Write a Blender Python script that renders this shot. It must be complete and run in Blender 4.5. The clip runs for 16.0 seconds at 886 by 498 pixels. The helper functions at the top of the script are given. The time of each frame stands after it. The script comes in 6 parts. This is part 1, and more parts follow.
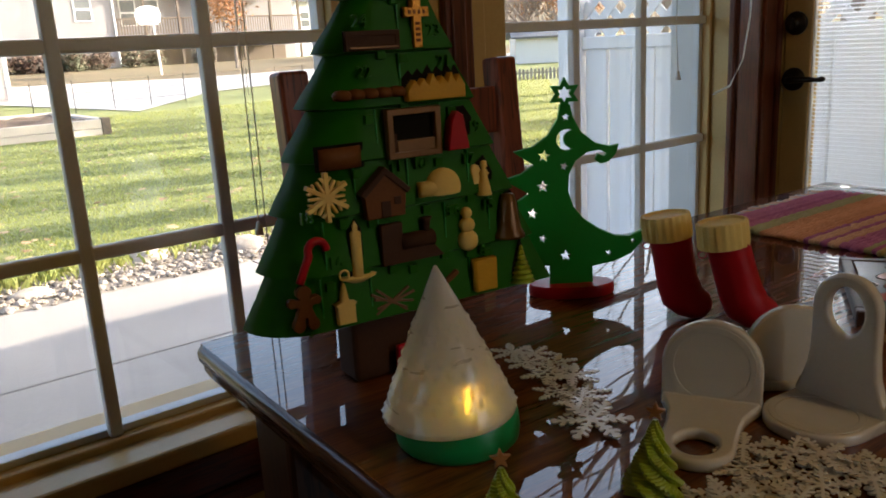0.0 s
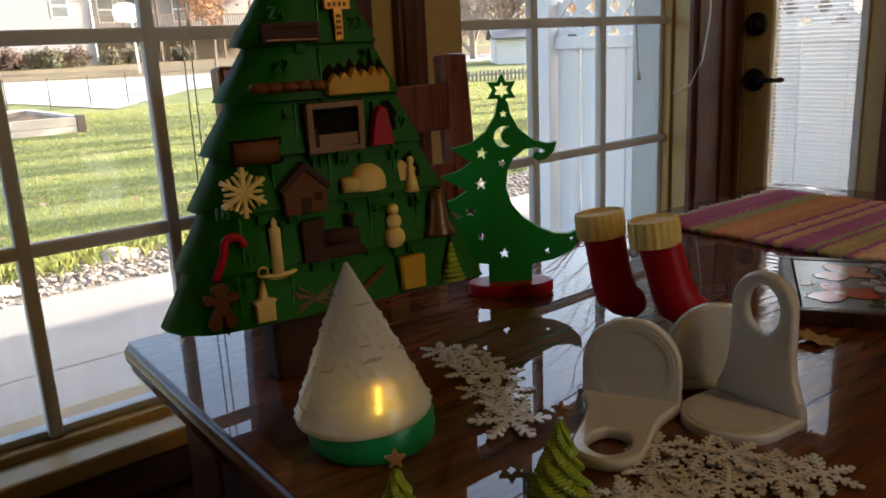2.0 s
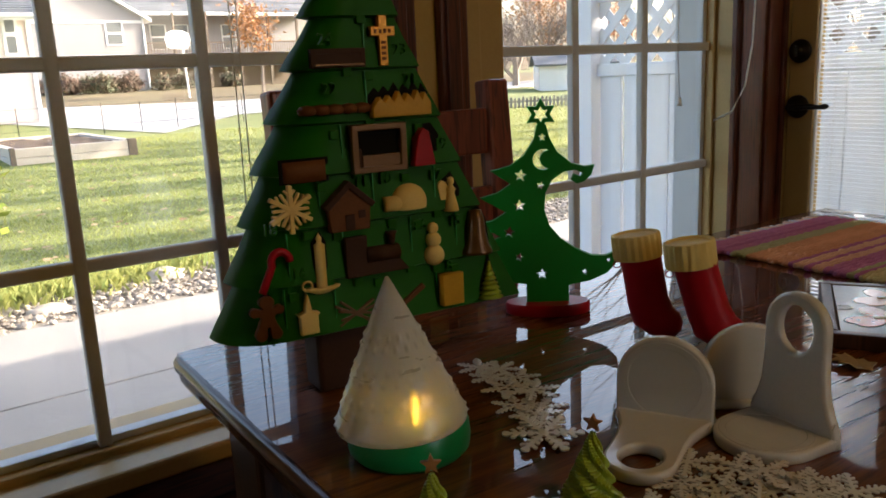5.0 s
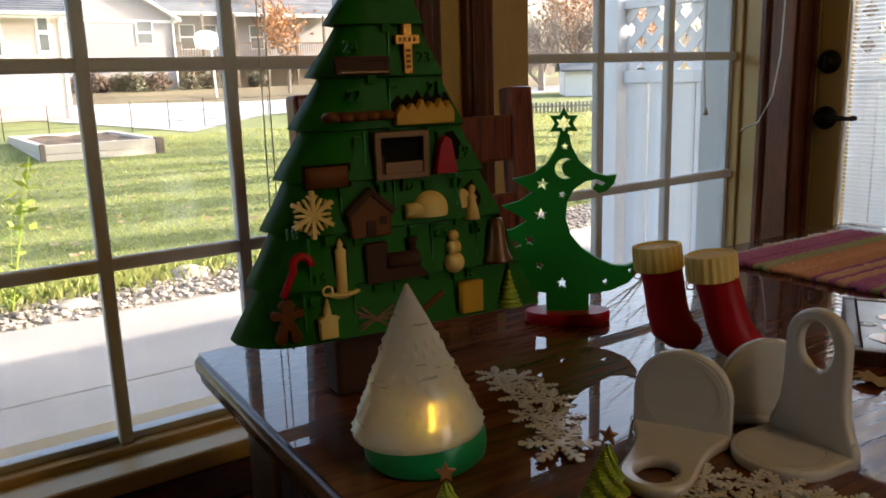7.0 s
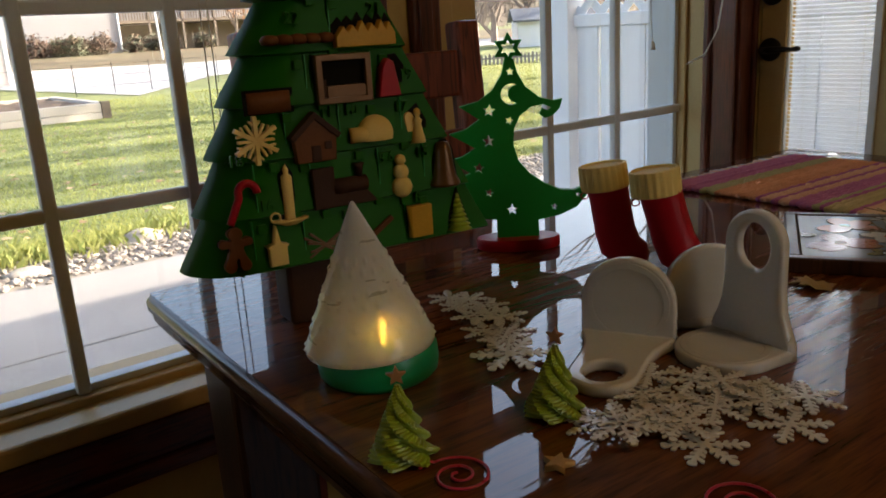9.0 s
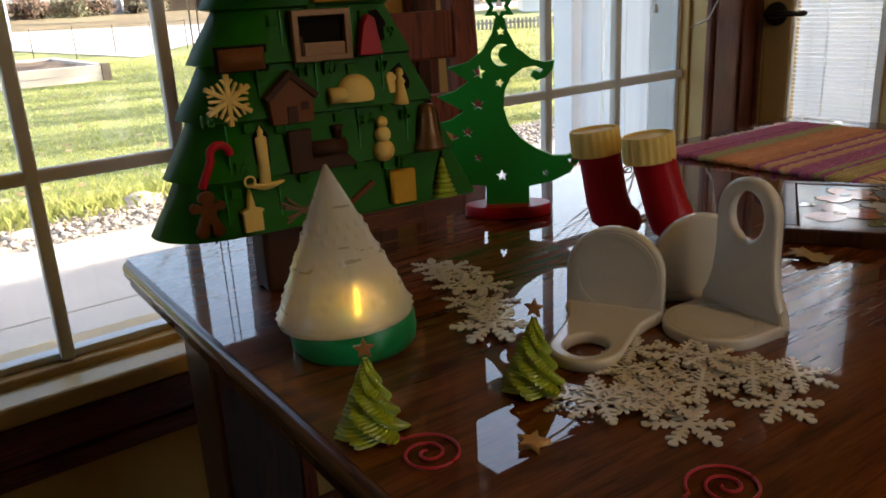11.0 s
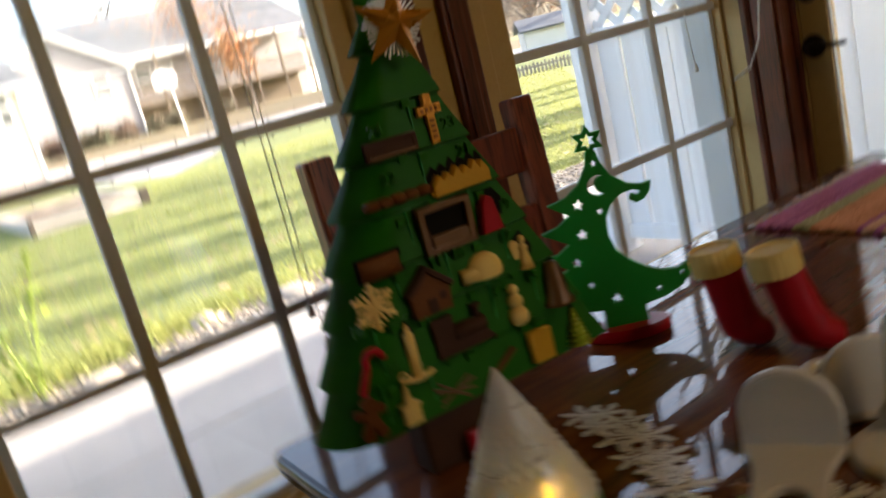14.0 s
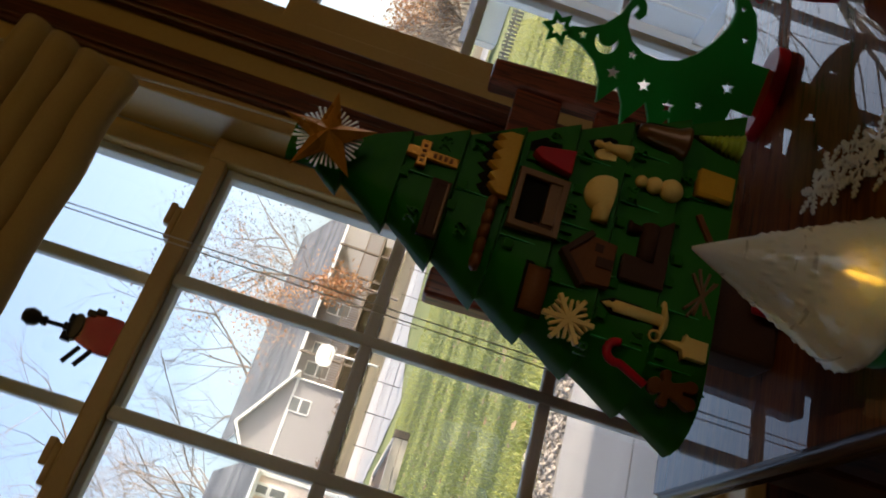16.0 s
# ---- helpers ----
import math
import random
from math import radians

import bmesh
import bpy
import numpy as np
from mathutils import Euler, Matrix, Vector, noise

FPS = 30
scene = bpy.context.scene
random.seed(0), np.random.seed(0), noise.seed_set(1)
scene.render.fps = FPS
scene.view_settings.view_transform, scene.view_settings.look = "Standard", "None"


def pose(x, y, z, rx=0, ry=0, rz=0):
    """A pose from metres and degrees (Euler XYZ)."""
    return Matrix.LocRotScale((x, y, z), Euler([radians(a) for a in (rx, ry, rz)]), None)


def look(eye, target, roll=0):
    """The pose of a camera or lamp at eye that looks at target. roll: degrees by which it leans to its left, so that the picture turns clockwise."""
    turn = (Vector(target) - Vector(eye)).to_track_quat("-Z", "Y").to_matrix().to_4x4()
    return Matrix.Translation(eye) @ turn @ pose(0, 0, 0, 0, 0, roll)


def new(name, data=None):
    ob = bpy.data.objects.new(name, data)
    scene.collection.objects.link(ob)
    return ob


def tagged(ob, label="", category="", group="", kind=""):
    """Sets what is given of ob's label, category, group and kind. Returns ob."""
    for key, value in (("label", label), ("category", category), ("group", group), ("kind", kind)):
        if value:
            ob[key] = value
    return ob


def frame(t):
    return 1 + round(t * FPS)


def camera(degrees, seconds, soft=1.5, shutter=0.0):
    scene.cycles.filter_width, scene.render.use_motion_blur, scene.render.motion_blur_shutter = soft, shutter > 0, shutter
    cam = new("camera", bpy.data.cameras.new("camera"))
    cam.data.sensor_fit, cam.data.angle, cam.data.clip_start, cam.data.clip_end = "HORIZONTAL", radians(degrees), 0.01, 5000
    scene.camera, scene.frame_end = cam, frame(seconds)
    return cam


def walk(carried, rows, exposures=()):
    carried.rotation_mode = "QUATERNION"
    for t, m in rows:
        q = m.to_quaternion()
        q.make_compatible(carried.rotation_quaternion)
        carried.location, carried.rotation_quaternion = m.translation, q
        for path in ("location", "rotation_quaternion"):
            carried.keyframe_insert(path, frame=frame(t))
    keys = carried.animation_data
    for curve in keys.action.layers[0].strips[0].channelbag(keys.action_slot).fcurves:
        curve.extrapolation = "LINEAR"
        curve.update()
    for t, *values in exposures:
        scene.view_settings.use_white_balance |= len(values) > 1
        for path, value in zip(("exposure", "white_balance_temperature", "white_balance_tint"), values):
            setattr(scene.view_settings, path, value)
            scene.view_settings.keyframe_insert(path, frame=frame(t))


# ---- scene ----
cam = camera(58.1, 16.0, soft=1.7, shutter=0.5)
PATH = [
    (0, (-0.508, -1.22, 1.052), (0.687, 0.306, 0.557), -3.2),
    (0.5, (-0.488, -1.239, 1.052), (0.694, 0.296, 0.554), -3.6),
    (1, (-0.475, -1.25, 1.053), (0.736, 0.261, 0.551), -3.2),
    (1.5, (-0.471, -1.247, 1.049), (0.757, 0.252, 0.553), -2.5),
    (2, (-0.462, -1.245, 1.044), (0.769, 0.251, 0.547), -2.7),
    (2.5, (-0.466, -1.248, 1.045), (0.767, 0.244, 0.544), -3.0),
    (3, (-0.474, -1.254, 1.048), (0.751, 0.249, 0.557), -2.9),
    (3.5, (-0.473, -1.255, 1.048), (0.731, 0.272, 0.579), -2.6),
    (4, (-0.475, -1.258, 1.044), (0.717, 0.285, 0.598), -2.7),
    (6.5, (-0.475, -1.268, 1.042), (0.65, 0.33, 0.616), -1.9),
    (7, (-0.475, -1.267, 1.047), (0.645, 0.336, 0.626), -1.7),
    (7.5, (-0.477, -1.268, 1.051), (0.633, 0.344, 0.64), -1.8),
    (8, (-0.472, -1.274, 1.03), (0.646, 0.332, 0.614), -2.3),
    (8.5, (-0.474, -1.28, 1.017), (0.682, 0.28, 0.54), -3.0),
    (9, (-0.474, -1.282, 1.016), (0.706, 0.243, 0.486), -3.4),
    (11.5, (-0.439, -1.271, 1.007), (0.714, 0.244, 0.394), -2.9),
    (12, (-0.439, -1.278, 1.008), (0.72, 0.237, 0.406), -2.5),
    (12.5, (-0.442, -1.279, 1.009), (0.72, 0.235, 0.414), -2.6),
    (13, (-0.447, -1.278, 1.012), (0.714, 0.238, 0.417), -2.5),
    (13.5, (-0.452, -1.269, 1.024), (0.672, 0.292, 0.479), -2.3),
    (13.7, (-0.468, -1.23, 1.059), (0.666, 0.339, 0.557), -1.2),
    (13.9, (-0.499, -1.223, 1.117), (0.635, 0.348, 0.621), -5.7),
    (14, (-0.49, -1.215, 1.124), (0.62, 0.383, 0.662), -14.2),
    (14.2, (-0.501, -1.211, 1.139), (0.591, 0.422, 0.763), -24.1),
    (14.5, (-0.497, -1.211, 1.157), (0.588, 0.457, 0.959), -35.0),
    (14.8, (-0.499, -1.203, 1.134), (0.536, 0.503, 1.002), -47.7),
    (15.1, (-0.487, -1.194, 1.102), (0.516, 0.532, 0.983), -61.2),
    (15.4, (-0.471, -1.195, 1.093), (0.515, 0.54, 0.957), -68.3),
    (15.8, (-0.455, -1.188, 1.062), (0.525, 0.554, 0.975), -73.1),
    (16, (-0.456, -1.188, 1.072), (0.517, 0.557, 0.978), -71.5),
]
walk(cam, [(t, look(eye, target, roll)) for t, eye, target, roll in PATH], exposures=[(0, 1.75, 6000, 10), (7.5, 1.75, 6000, 10), (8.5, 1.6, 6000, 10), (9.2, 1.7, 6000, 10), (11.5, 2.1, 6100, 10), (13.6, 2.1, 6100, 10), (14.5, 1.62, 6000, 10), (15.3, 1.02, 5950, 10), (16, 1.02, 5950, 10)])

# ---------------------------------------------------------------- world, sun, exposure
SUN_AZ = math.atan2(0.965, -0.26)
SUN_EL = radians(20)
world = bpy.data.worlds.new("world")
scene.world = world
world.use_nodes = True
wn = world.node_tree.nodes
sky = wn.new("ShaderNodeTexSky")
sky.sky_type = "NISHITA"
sky.sun_disc = False
sky.dust_density, sky.air_density = 5.0, 1.0
sky.sun_elevation, sky.sun_rotation = SUN_EL, SUN_AZ
haze = wn.new("ShaderNodeHueSaturation")
haze.inputs["Saturation"].default_value, haze.inputs["Value"].default_value = 0.85, 1.55
world.node_tree.links.new(sky.outputs[0], haze.inputs["Color"])
world.node_tree.links.new(haze.outputs[0], wn["Background"].inputs[0])
wn["Background"].inputs[1].default_value = 0.15
sun_data = bpy.data.lights.new("sun", "SUN")
sun_data.energy, sun_data.angle, sun_data.color = 5.0, radians(0.5), (1.0, 0.86, 0.66)
sun = new("sun", sun_data)
sun_dir = Vector((math.sin(SUN_AZ) * math.cos(SUN_EL), math.cos(SUN_AZ) * math.cos(SUN_EL), math.sin(SUN_EL)))
sun.rotation_euler = sun_dir.to_track_quat("Z", "Y").to_euler()
sun.location = sun_dir * 60


# ---------------------------------------------------------------- materials
def mat(name, a, b=None, rough=0.6, metal=0.0, scale=6.0, fine=90.0, bump=0.1, coat=0.0, stretch=(1, 1, 1), island=0.0, obj=0.0,
        trans=0.0, sheen=0.0, spec=0.5, rvar=0.12, sss=0.0):
    """A surface with broad and fine variation between two colours, uneven gloss and fine relief."""
    m = bpy.data.materials.new(name)
    m.use_nodes = True
    nt = m.node_tree
    n, l = nt.nodes, nt.links
    p = n["Principled BSDF"]
    b = b or tuple(c * 0.75 for c in a)
    tc, mp = n.new("ShaderNodeTexCoord"), n.new("ShaderNodeMapping")
    mp.inputs["Scale"].default_value = stretch
    l.new(tc.outputs["Object"], mp.inputs[0])
    big, small = n.new("ShaderNodeTexNoise"), n.new("ShaderNodeTexNoise")
    big.inputs["Scale"].default_value, big.inputs["Detail"].default_value = scale, 5
    small.inputs["Scale"].default_value, small.inputs["Detail"].default_value = fine, 3
    l.new(mp.outputs[0], big.inputs[0]), l.new(mp.outputs[0], small.inputs[0])
    mix = n.new("ShaderNodeMath")
    mix.operation = "MULTIPLY_ADD"
    mix.inputs[1].default_value = 0.4
    l.new(small.outputs[0], mix.inputs[0])
    add = n.new("ShaderNodeMath")
    add.operation = "MULTIPLY_ADD"
    add.inputs[1].default_value = 0.6
    add.inputs[2].default_value = 0
    l.new(big.outputs[0], add.inputs[0])
    l.new(add.outputs[0], mix.inputs[2])
    fac = mix.outputs[0]
    if island or obj:
        src = n.new("ShaderNodeNewGeometry") if island else n.new("ShaderNodeObjectInfo")
        rnd = src.outputs["Random Per Island"] if island else src.outputs["Random"]
        ma = n.new("ShaderNodeMath")
        ma.operation = "MULTIPLY_ADD"
        ma.inputs[1].default_value = island or obj
        l.new(rnd, ma.inputs[0])
        off = n.new("ShaderNodeMath")
        off.operation = "SUBTRACT"
        off.inputs[1].default_value = (island or obj) / 2
        l.new(fac, off.inputs[0])
        l.new(off.outputs[0], ma.inputs[2])
        fac = ma.outputs[0]
    ramp = n.new("ShaderNodeValToRGB")
    ramp.color_ramp.elements[0].position, ramp.color_ramp.elements[1].position = 0.3, 0.7
    ramp.color_ramp.elements[0].color, ramp.color_ramp.elements[1].color = (*b, 1), (*a, 1)
    l.new(fac, ramp.inputs[0])
    l.new(ramp.outputs[0], p.inputs["Base Color"])
    mr = n.new("ShaderNodeMapRange")
    mr.inputs["To Min"].default_value, mr.inputs["To Max"].default_value = max(0.02, rough - rvar), min(1, rough + rvar)
    l.new(big.outputs[0], mr.inputs[0])
    l.new(mr.outputs[0], p.inputs["Roughness"])
    p.inputs["Metallic"].default_value = metal
    p.inputs["Coat Weight"].default_value = coat
    p.inputs["Coat Roughness"].default_value = 0.05
    p.inputs["Specular IOR Level"].default_value = spec
    p.inputs["Transmission Weight"].default_value = trans
    p.inputs["Sheen Weight"].default_value = sheen
    if sss:
        p.inputs["Subsurface Weight"].default_value = sss
        p.inputs["Subsurface Radius"].default_value = (0.012, 0.011, 0.009)
        p.inputs["Subsurface Scale"].default_value = 1.0
    if bump:
        bp = n.new("ShaderNodeBump")
        bp.inputs["Strength"].default_value, bp.inputs["Distance"].default_value = bump, 0.002
        l.new(small.outputs[0], bp.inputs["Height"])
        l.new(bp.outputs[0], p.inputs["Normal"])
    return m


def wood_mat(name, light, dark, rough=0.35, coat=0.0, axis=0, fine=1.0, grain=26.0, coat_rough=0.04, pores=0.45):
    """Grained timber; the grain runs along the object's axis."""
    m = bpy.data.materials.new(name)
    m.use_nodes = True
    n, l = m.node_tree.nodes, m.node_tree.links
    p = n["Principled BSDF"]
    tc, mp = n.new("ShaderNodeTexCoord"), n.new("ShaderNodeMapping")
    s = [grain, grain, grain]
    s[axis] = grain / 14
    mp.inputs["Scale"].default_value = s
    l.new(tc.outputs["Object"], mp.inputs[0])
    broad, pore = n.new("ShaderNodeTexNoise"), n.new("ShaderNodeTexNoise")
    broad.inputs["Scale"].default_value, broad.inputs["Detail"].default_value, broad.inputs["Distortion"].default_value = 1.0, 6, 0.8
    pore.inputs["Scale"].default_value, pore.inputs["Detail"].default_value = 7.0 * fine, 2
    l.new(mp.outputs[0], broad.inputs[0]), l.new(mp.outputs[0], pore.inputs[0])
    ramp = n.new("ShaderNodeValToRGB")
    e = ramp.color_ramp.elements
    e[0].position, e[1].position = 0.33, 0.66
    e[0].color, e[1].color = (*dark, 1), (*light, 1)
    l.new(broad.outputs[0], ramp.inputs[0])
    pr = n.new("ShaderNodeMapRange")
    pr.inputs["From Min"].default_value, pr.inputs["From Max"].default_value = 0.38, 0.5
    pr.inputs["To Min"].default_value = pores
    l.new(pore.outputs[0], pr.inputs[0])
    mul = n.new("ShaderNodeMix")
    mul.data_type, mul.blend_type = "RGBA", "MULTIPLY"
    mul.inputs[0].default_value = 1
    l.new(ramp.outputs[0], mul.inputs[6]), l.new(pr.outputs[0], mul.inputs[7])
    l.new(mul.outputs[2], p.inputs["Base Color"])
    p.inputs["Roughness"].default_value = rough
    p.inputs["Specular IOR Level"].default_value = 0.05 if coat > 0.5 else 0.4
    p.inputs["Coat Weight"].default_value, p.inputs["Coat Roughness"].default_value = coat, coat_rough
    p.inputs["Coat IOR"].default_value = 1.6 if coat > 0.9 else 1.5
    bp = n.new("ShaderNodeBump")
    bp.inputs["Strength"].default_value, bp.inputs["Distance"].default_value = 0.08, 0.001
    l.new(pore.outputs[0], bp.inputs["Height"])
    l.new(bp.outputs[0], p.inputs["Normal"])
    return m


def glass_mat(name, tint=(1, 1, 1)):
    """Thin window glass: clear, with a mirror's share of gloss."""
    m = bpy.data.materials.new(name)
    m.use_nodes = True
    n, l = m.node_tree.nodes, m.node_tree.links
    n.remove(n["Principled BSDF"])
    tr, gl, mx, fr = n.new("ShaderNodeBsdfTransparent"), n.new("ShaderNodeBsdfGlossy"), n.new("ShaderNodeMixShader"), n.new("ShaderNodeLayerWeight")
    tr.inputs[0].default_value = (*tint, 1)
    gl.inputs["Roughness"].default_value = 0.01
    fr.inputs[0].default_value = 0.25
    pw = n.new("ShaderNodeMath")
    pw.operation = "MULTIPLY_ADD"
    pw.inputs[1].default_value, pw.inputs[2].default_value = 0.22, 0.035
    l.new(fr.outputs["Facing"], pw.inputs[0])
    l.new(pw.outputs[0], mx.inputs[0]), l.new(tr.outputs[0], mx.inputs[1]), l.new(gl.outputs[0], mx.inputs[2])
    l.new(mx.outputs[0], n["Material Output"].inputs[0])
    return m


M_WALL = mat("wall_paint", (0.52, 0.36, 0.11), (0.46, 0.31, 0.09), 0.75, scale=3, fine=140, bump=0.12)
# ceiling is out of view; its colour is darkened to cut bounced light
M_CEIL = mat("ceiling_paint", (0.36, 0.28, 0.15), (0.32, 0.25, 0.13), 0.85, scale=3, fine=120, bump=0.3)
M_CREAM = mat("cream_frame_paint", (0.52, 0.36, 0.13), (0.45, 0.30, 0.10), 0.42, scale=5, fine=150, bump=0.05)
M_VINYL = mat("grey_vinyl", (0.60, 0.63, 0.66), (0.52, 0.55, 0.58), 0.4, scale=9, fine=120, bump=0.03)
M_MUNTIN = mat("muntin_grey_paint", (0.66, 0.66, 0.65), (0.58, 0.58, 0.57), 0.45, scale=12, fine=200, bump=0.04)
M_TRIM = wood_mat("dark_red_stained_trim", (0.15, 0.033, 0.011), (0.065, 0.012, 0.005), 0.4, coat=0.1, axis=2, grain=30)
M_TRIMX = wood_mat("dark_red_stained_trim_level", (0.15, 0.033, 0.011), (0.065, 0.012, 0.005), 0.4, coat=0.1, axis=0, grain=30)
M_TABLE = wood_mat("glossy_oak_tabletop", (0.20, 0.056, 0.008), (0.075, 0.018, 0.004), 0.5, coat=1.0, axis=0, grain=64, coat_rough=0.012, pores=0.68)
M_TABLE_EDGE = wood_mat("worn_table_edge", (0.11, 0.042, 0.018), (0.035, 0.014, 0.008), 0.5, coat=0.6, axis=1, grain=40, coat_rough=0.12)
M_TABLE_LEG = wood_mat("dark_table_leg", (0.075, 0.028, 0.013), (0.03, 0.011, 0.006), 0.4, coat=0.3, axis=2, grain=30)
M_CHAIR = wood_mat("red_brown_chair_wood", (0.25, 0.050, 0.018), (0.12, 0.022, 0.009), 0.4, coat=0.15, axis=2, grain=30)
M_GLASS = glass_mat("window_glass")
M_FLOOR = wood_mat("floor_boards", (0.15, 0.075, 0.035), (0.08, 0.036, 0.017), 0.4, coat=0.2, axis=0, grain=14)
M_BLIND = mat("cream_shade_fabric", (0.52, 0.38, 0.15), (0.44, 0.31, 0.12), 0.85, scale=8, fine=300, bump=0.2, sheen=0.2)
M_CORD = mat("white_cord", (0.75, 0.73, 0.68), None, 0.7, scale=60, fine=500)
M_GREEN = mat("green_silk_plastic", (0.018, 0.125, 0.004), (0.013, 0.10, 0.003), 0.42, scale=14, fine=420, bump=0.10, stretch=(1, 1, 6), spec=0.1, sheen=0.06)
M_GREEN.node_tree.nodes["Principled BSDF"].inputs["Sheen Tint"].default_value = (0.20, 0.80, 0.12, 1)
M_GREEN.node_tree.nodes["Principled BSDF"].inputs["Sheen Roughness"].default_value = 0.35
M_GREEN2 = mat("green_flat_plastic", (0.010, 0.29, 0.036), (0.008, 0.24, 0.028), 0.42, scale=14, fine=300, bump=0.05)
M_GREEN_BASE = mat("bright_green_plastic", (0.010, 0.30, 0.085), (0.008, 0.24, 0.07), 0.35, scale=10, fine=300, bump=0.08, stretch=(1, 1, 7))
M_LIME = mat("lime_silk_plastic", (0.36, 0.44, 0.018), (0.25, 0.33, 0.012), 0.32, scale=40, fine=500, bump=0.15)
M_RED = mat("red_plastic", (0.40, 0.004, 0.012), (0.32, 0.003, 0.010), 0.36, scale=20, fine=400, bump=0.06, stretch=(1, 1, 5), spec=0.25)
M_IVORY = mat("ivory_plastic", (0.84, 0.62, 0.20), (0.76, 0.54, 0.16), 0.42, scale=30, fine=500, bump=0.08, sss=0.1, spec=0.2)
M_CUFF = mat("cream_ribbed_plastic", (0.86, 0.66, 0.22), (0.72, 0.53, 0.16), 0.45, scale=30, fine=420, bump=0.2, stretch=(6, 6, 1), spec=0.2)
M_BROWN = mat("brown_plastic", (0.16, 0.055, 0.014), (0.11, 0.036, 0.009), 0.5, scale=30, fine=420, bump=0.08, spec=0.2)
M_DKBROWN = mat("dark_brown_plastic", (0.06, 0.025, 0.014), (0.04, 0.016, 0.009), 0.6, spec=0.2, scale=30, fine=420, bump=0.08)
M_BRONZE = mat("bronze_plastic", (0.17, 0.08, 0.024), (0.12, 0.055, 0.016), 0.32, metal=0.4, scale=30, fine=420, bump=0.08)
M_YELLOW = mat("yellow_plastic", (0.60, 0.34, 0.025), (0.50, 0.27, 0.018), 0.38, scale=30, fine=420, bump=0.08, spec=0.2)
M_GOLD = mat("gold_silk_plastic", (0.56, 0.25, 0.03), (0.45, 0.19, 0.02), 0.28, metal=0.35, scale=30, fine=420, bump=0.08, spec=0.2)
# near-black colour that paints the shade behind the inset toys
M_BLACK = mat("shade_black_paint", (0.010, 0.009, 0.008), None, 0.85, scale=20, fine=300, spec=0.08)
M_PEARL = mat("pearl_white_plastic", (0.66, 0.63, 0.56), (0.59, 0.56, 0.49), 0.22, scale=12, fine=420, bump=0.05, coat=0.6, sss=0.12, stretch=(1, 1, 4))
M_FLAKE = mat("clear_white_plastic", (0.84, 0.81, 0.72), (0.76, 0.73, 0.64), 0.22, scale=50, fine=600, bump=0.2, coat=0.5, trans=0.12)
M_IRON = mat("dark_bronze_metal", (0.030, 0.026, 0.023), None, 0.35, metal=0.8, scale=30, fine=400, bump=0.05)
M_FENCE = mat("white_vinyl_fence", (0.80, 0.82, 0.84), (0.74, 0.76, 0.79), 0.4, scale=3, fine=60, bump=0.03, obj=0.2)
M_CONCRETE = mat("patio_concrete", (0.42, 0.38, 0.34), (0.25, 0.23, 0.21), 0.9, scale=1.3, fine=55, bump=0.5)
M_ROCK = mat("border_rock", (0.50, 0.42, 0.34), (0.20, 0.165, 0.13), 0.9, scale=3, fine=30, bump=0.5, island=0.6)
M_GRASSGROUND = mat("lawn_soil", (0.20, 0.21, 0.06), (0.12, 0.14, 0.035), 0.95, scale=0.7, fine=16, bump=0.8)
M_GRASS = mat("lawn_grass", (0.34, 0.33, 0.10), (0.14, 0.19, 0.035), 0.7, scale=1.2, fine=20, bump=0.0, island=0.5)
_n, _l = M_GRASS.node_tree.nodes, M_GRASS.node_tree.links
_t, _x = _n.new("ShaderNodeBsdfTranslucent"), _n.new("ShaderNodeMixShader")
_t.inputs[0].default_value, _x.inputs[0].default_value = (0.50, 0.50, 0.15, 1), 0.35
_l.new(_n["Principled BSDF"].outputs[0], _x.inputs[1]), _l.new(_t.outputs[0], _x.inputs[2])
_l.new(_x.outputs[0], _n["Material Output"].inputs[0])
M_GRAVEL = mat("tan_gravel", (0.36, 0.30, 0.23), (0.16, 0.13, 0.10), 0.95, scale=5, fine=60, bump=1.0)
M_SLEEPER = mat("weathered_sleeper", (0.62, 0.55, 0.46), (0.48, 0.41, 0.33), 0.85, scale=5, fine=40, bump=0.5, stretch=(0.2, 1, 1))
M_SOIL = mat("garden_soil", (0.13, 0.085, 0.05), (0.08, 0.05, 0.03), 0.95, scale=4, fine=30, bump=1)
M_DRIVE = mat("pale_concrete_drive", (0.42, 0.41, 0.40), (0.33, 0.32, 0.31), 0.9, scale=0.4, fine=10, bump=0.3)
M_LEAVES_GROUND = mat("leaf_litter", (0.19, 0.125, 0.06), (0.07, 0.065, 0.025), 0.95, scale=0.8, fine=9, bump=0.6)
M_SIDING = mat("grey_lap_siding", (0.34, 0.32, 0.315), (0.30, 0.28, 0.275), 0.7, scale=0.6, fine=10, bump=0.1)
M_SIDING2 = mat("pink_cream_siding", (0.80, 0.67, 0.58), (0.74, 0.60, 0.51), 0.7, scale=0.6, fine=10, bump=0.1)
M_WHITE = mat("white_paint", (0.80, 0.79, 0.76), (0.74, 0.73, 0.70), 0.5, scale=2, fine=30, bump=0.05)
M_ROOF = mat("grey_shingle", (0.20, 0.205, 0.22), (0.085, 0.09, 0.105), 0.9, scale=1.2, fine=14, bump=0.4, island=0.3)
M_DARKPANE = mat("dark_window_pane", (0.17, 0.18, 0.18), None, 0.1, scale=2, fine=10, bump=0)
M_DECK = mat("weathered_deck_wood", (0.20, 0.15, 0.11), (0.12, 0.09, 0.065), 0.8, scale=3, fine=20, bump=0.3)
M_BARK = mat("bare_bark", (0.33, 0.27, 0.22), (0.19, 0.15, 0.12), 0.9, scale=4, fine=25, bump=0.6)
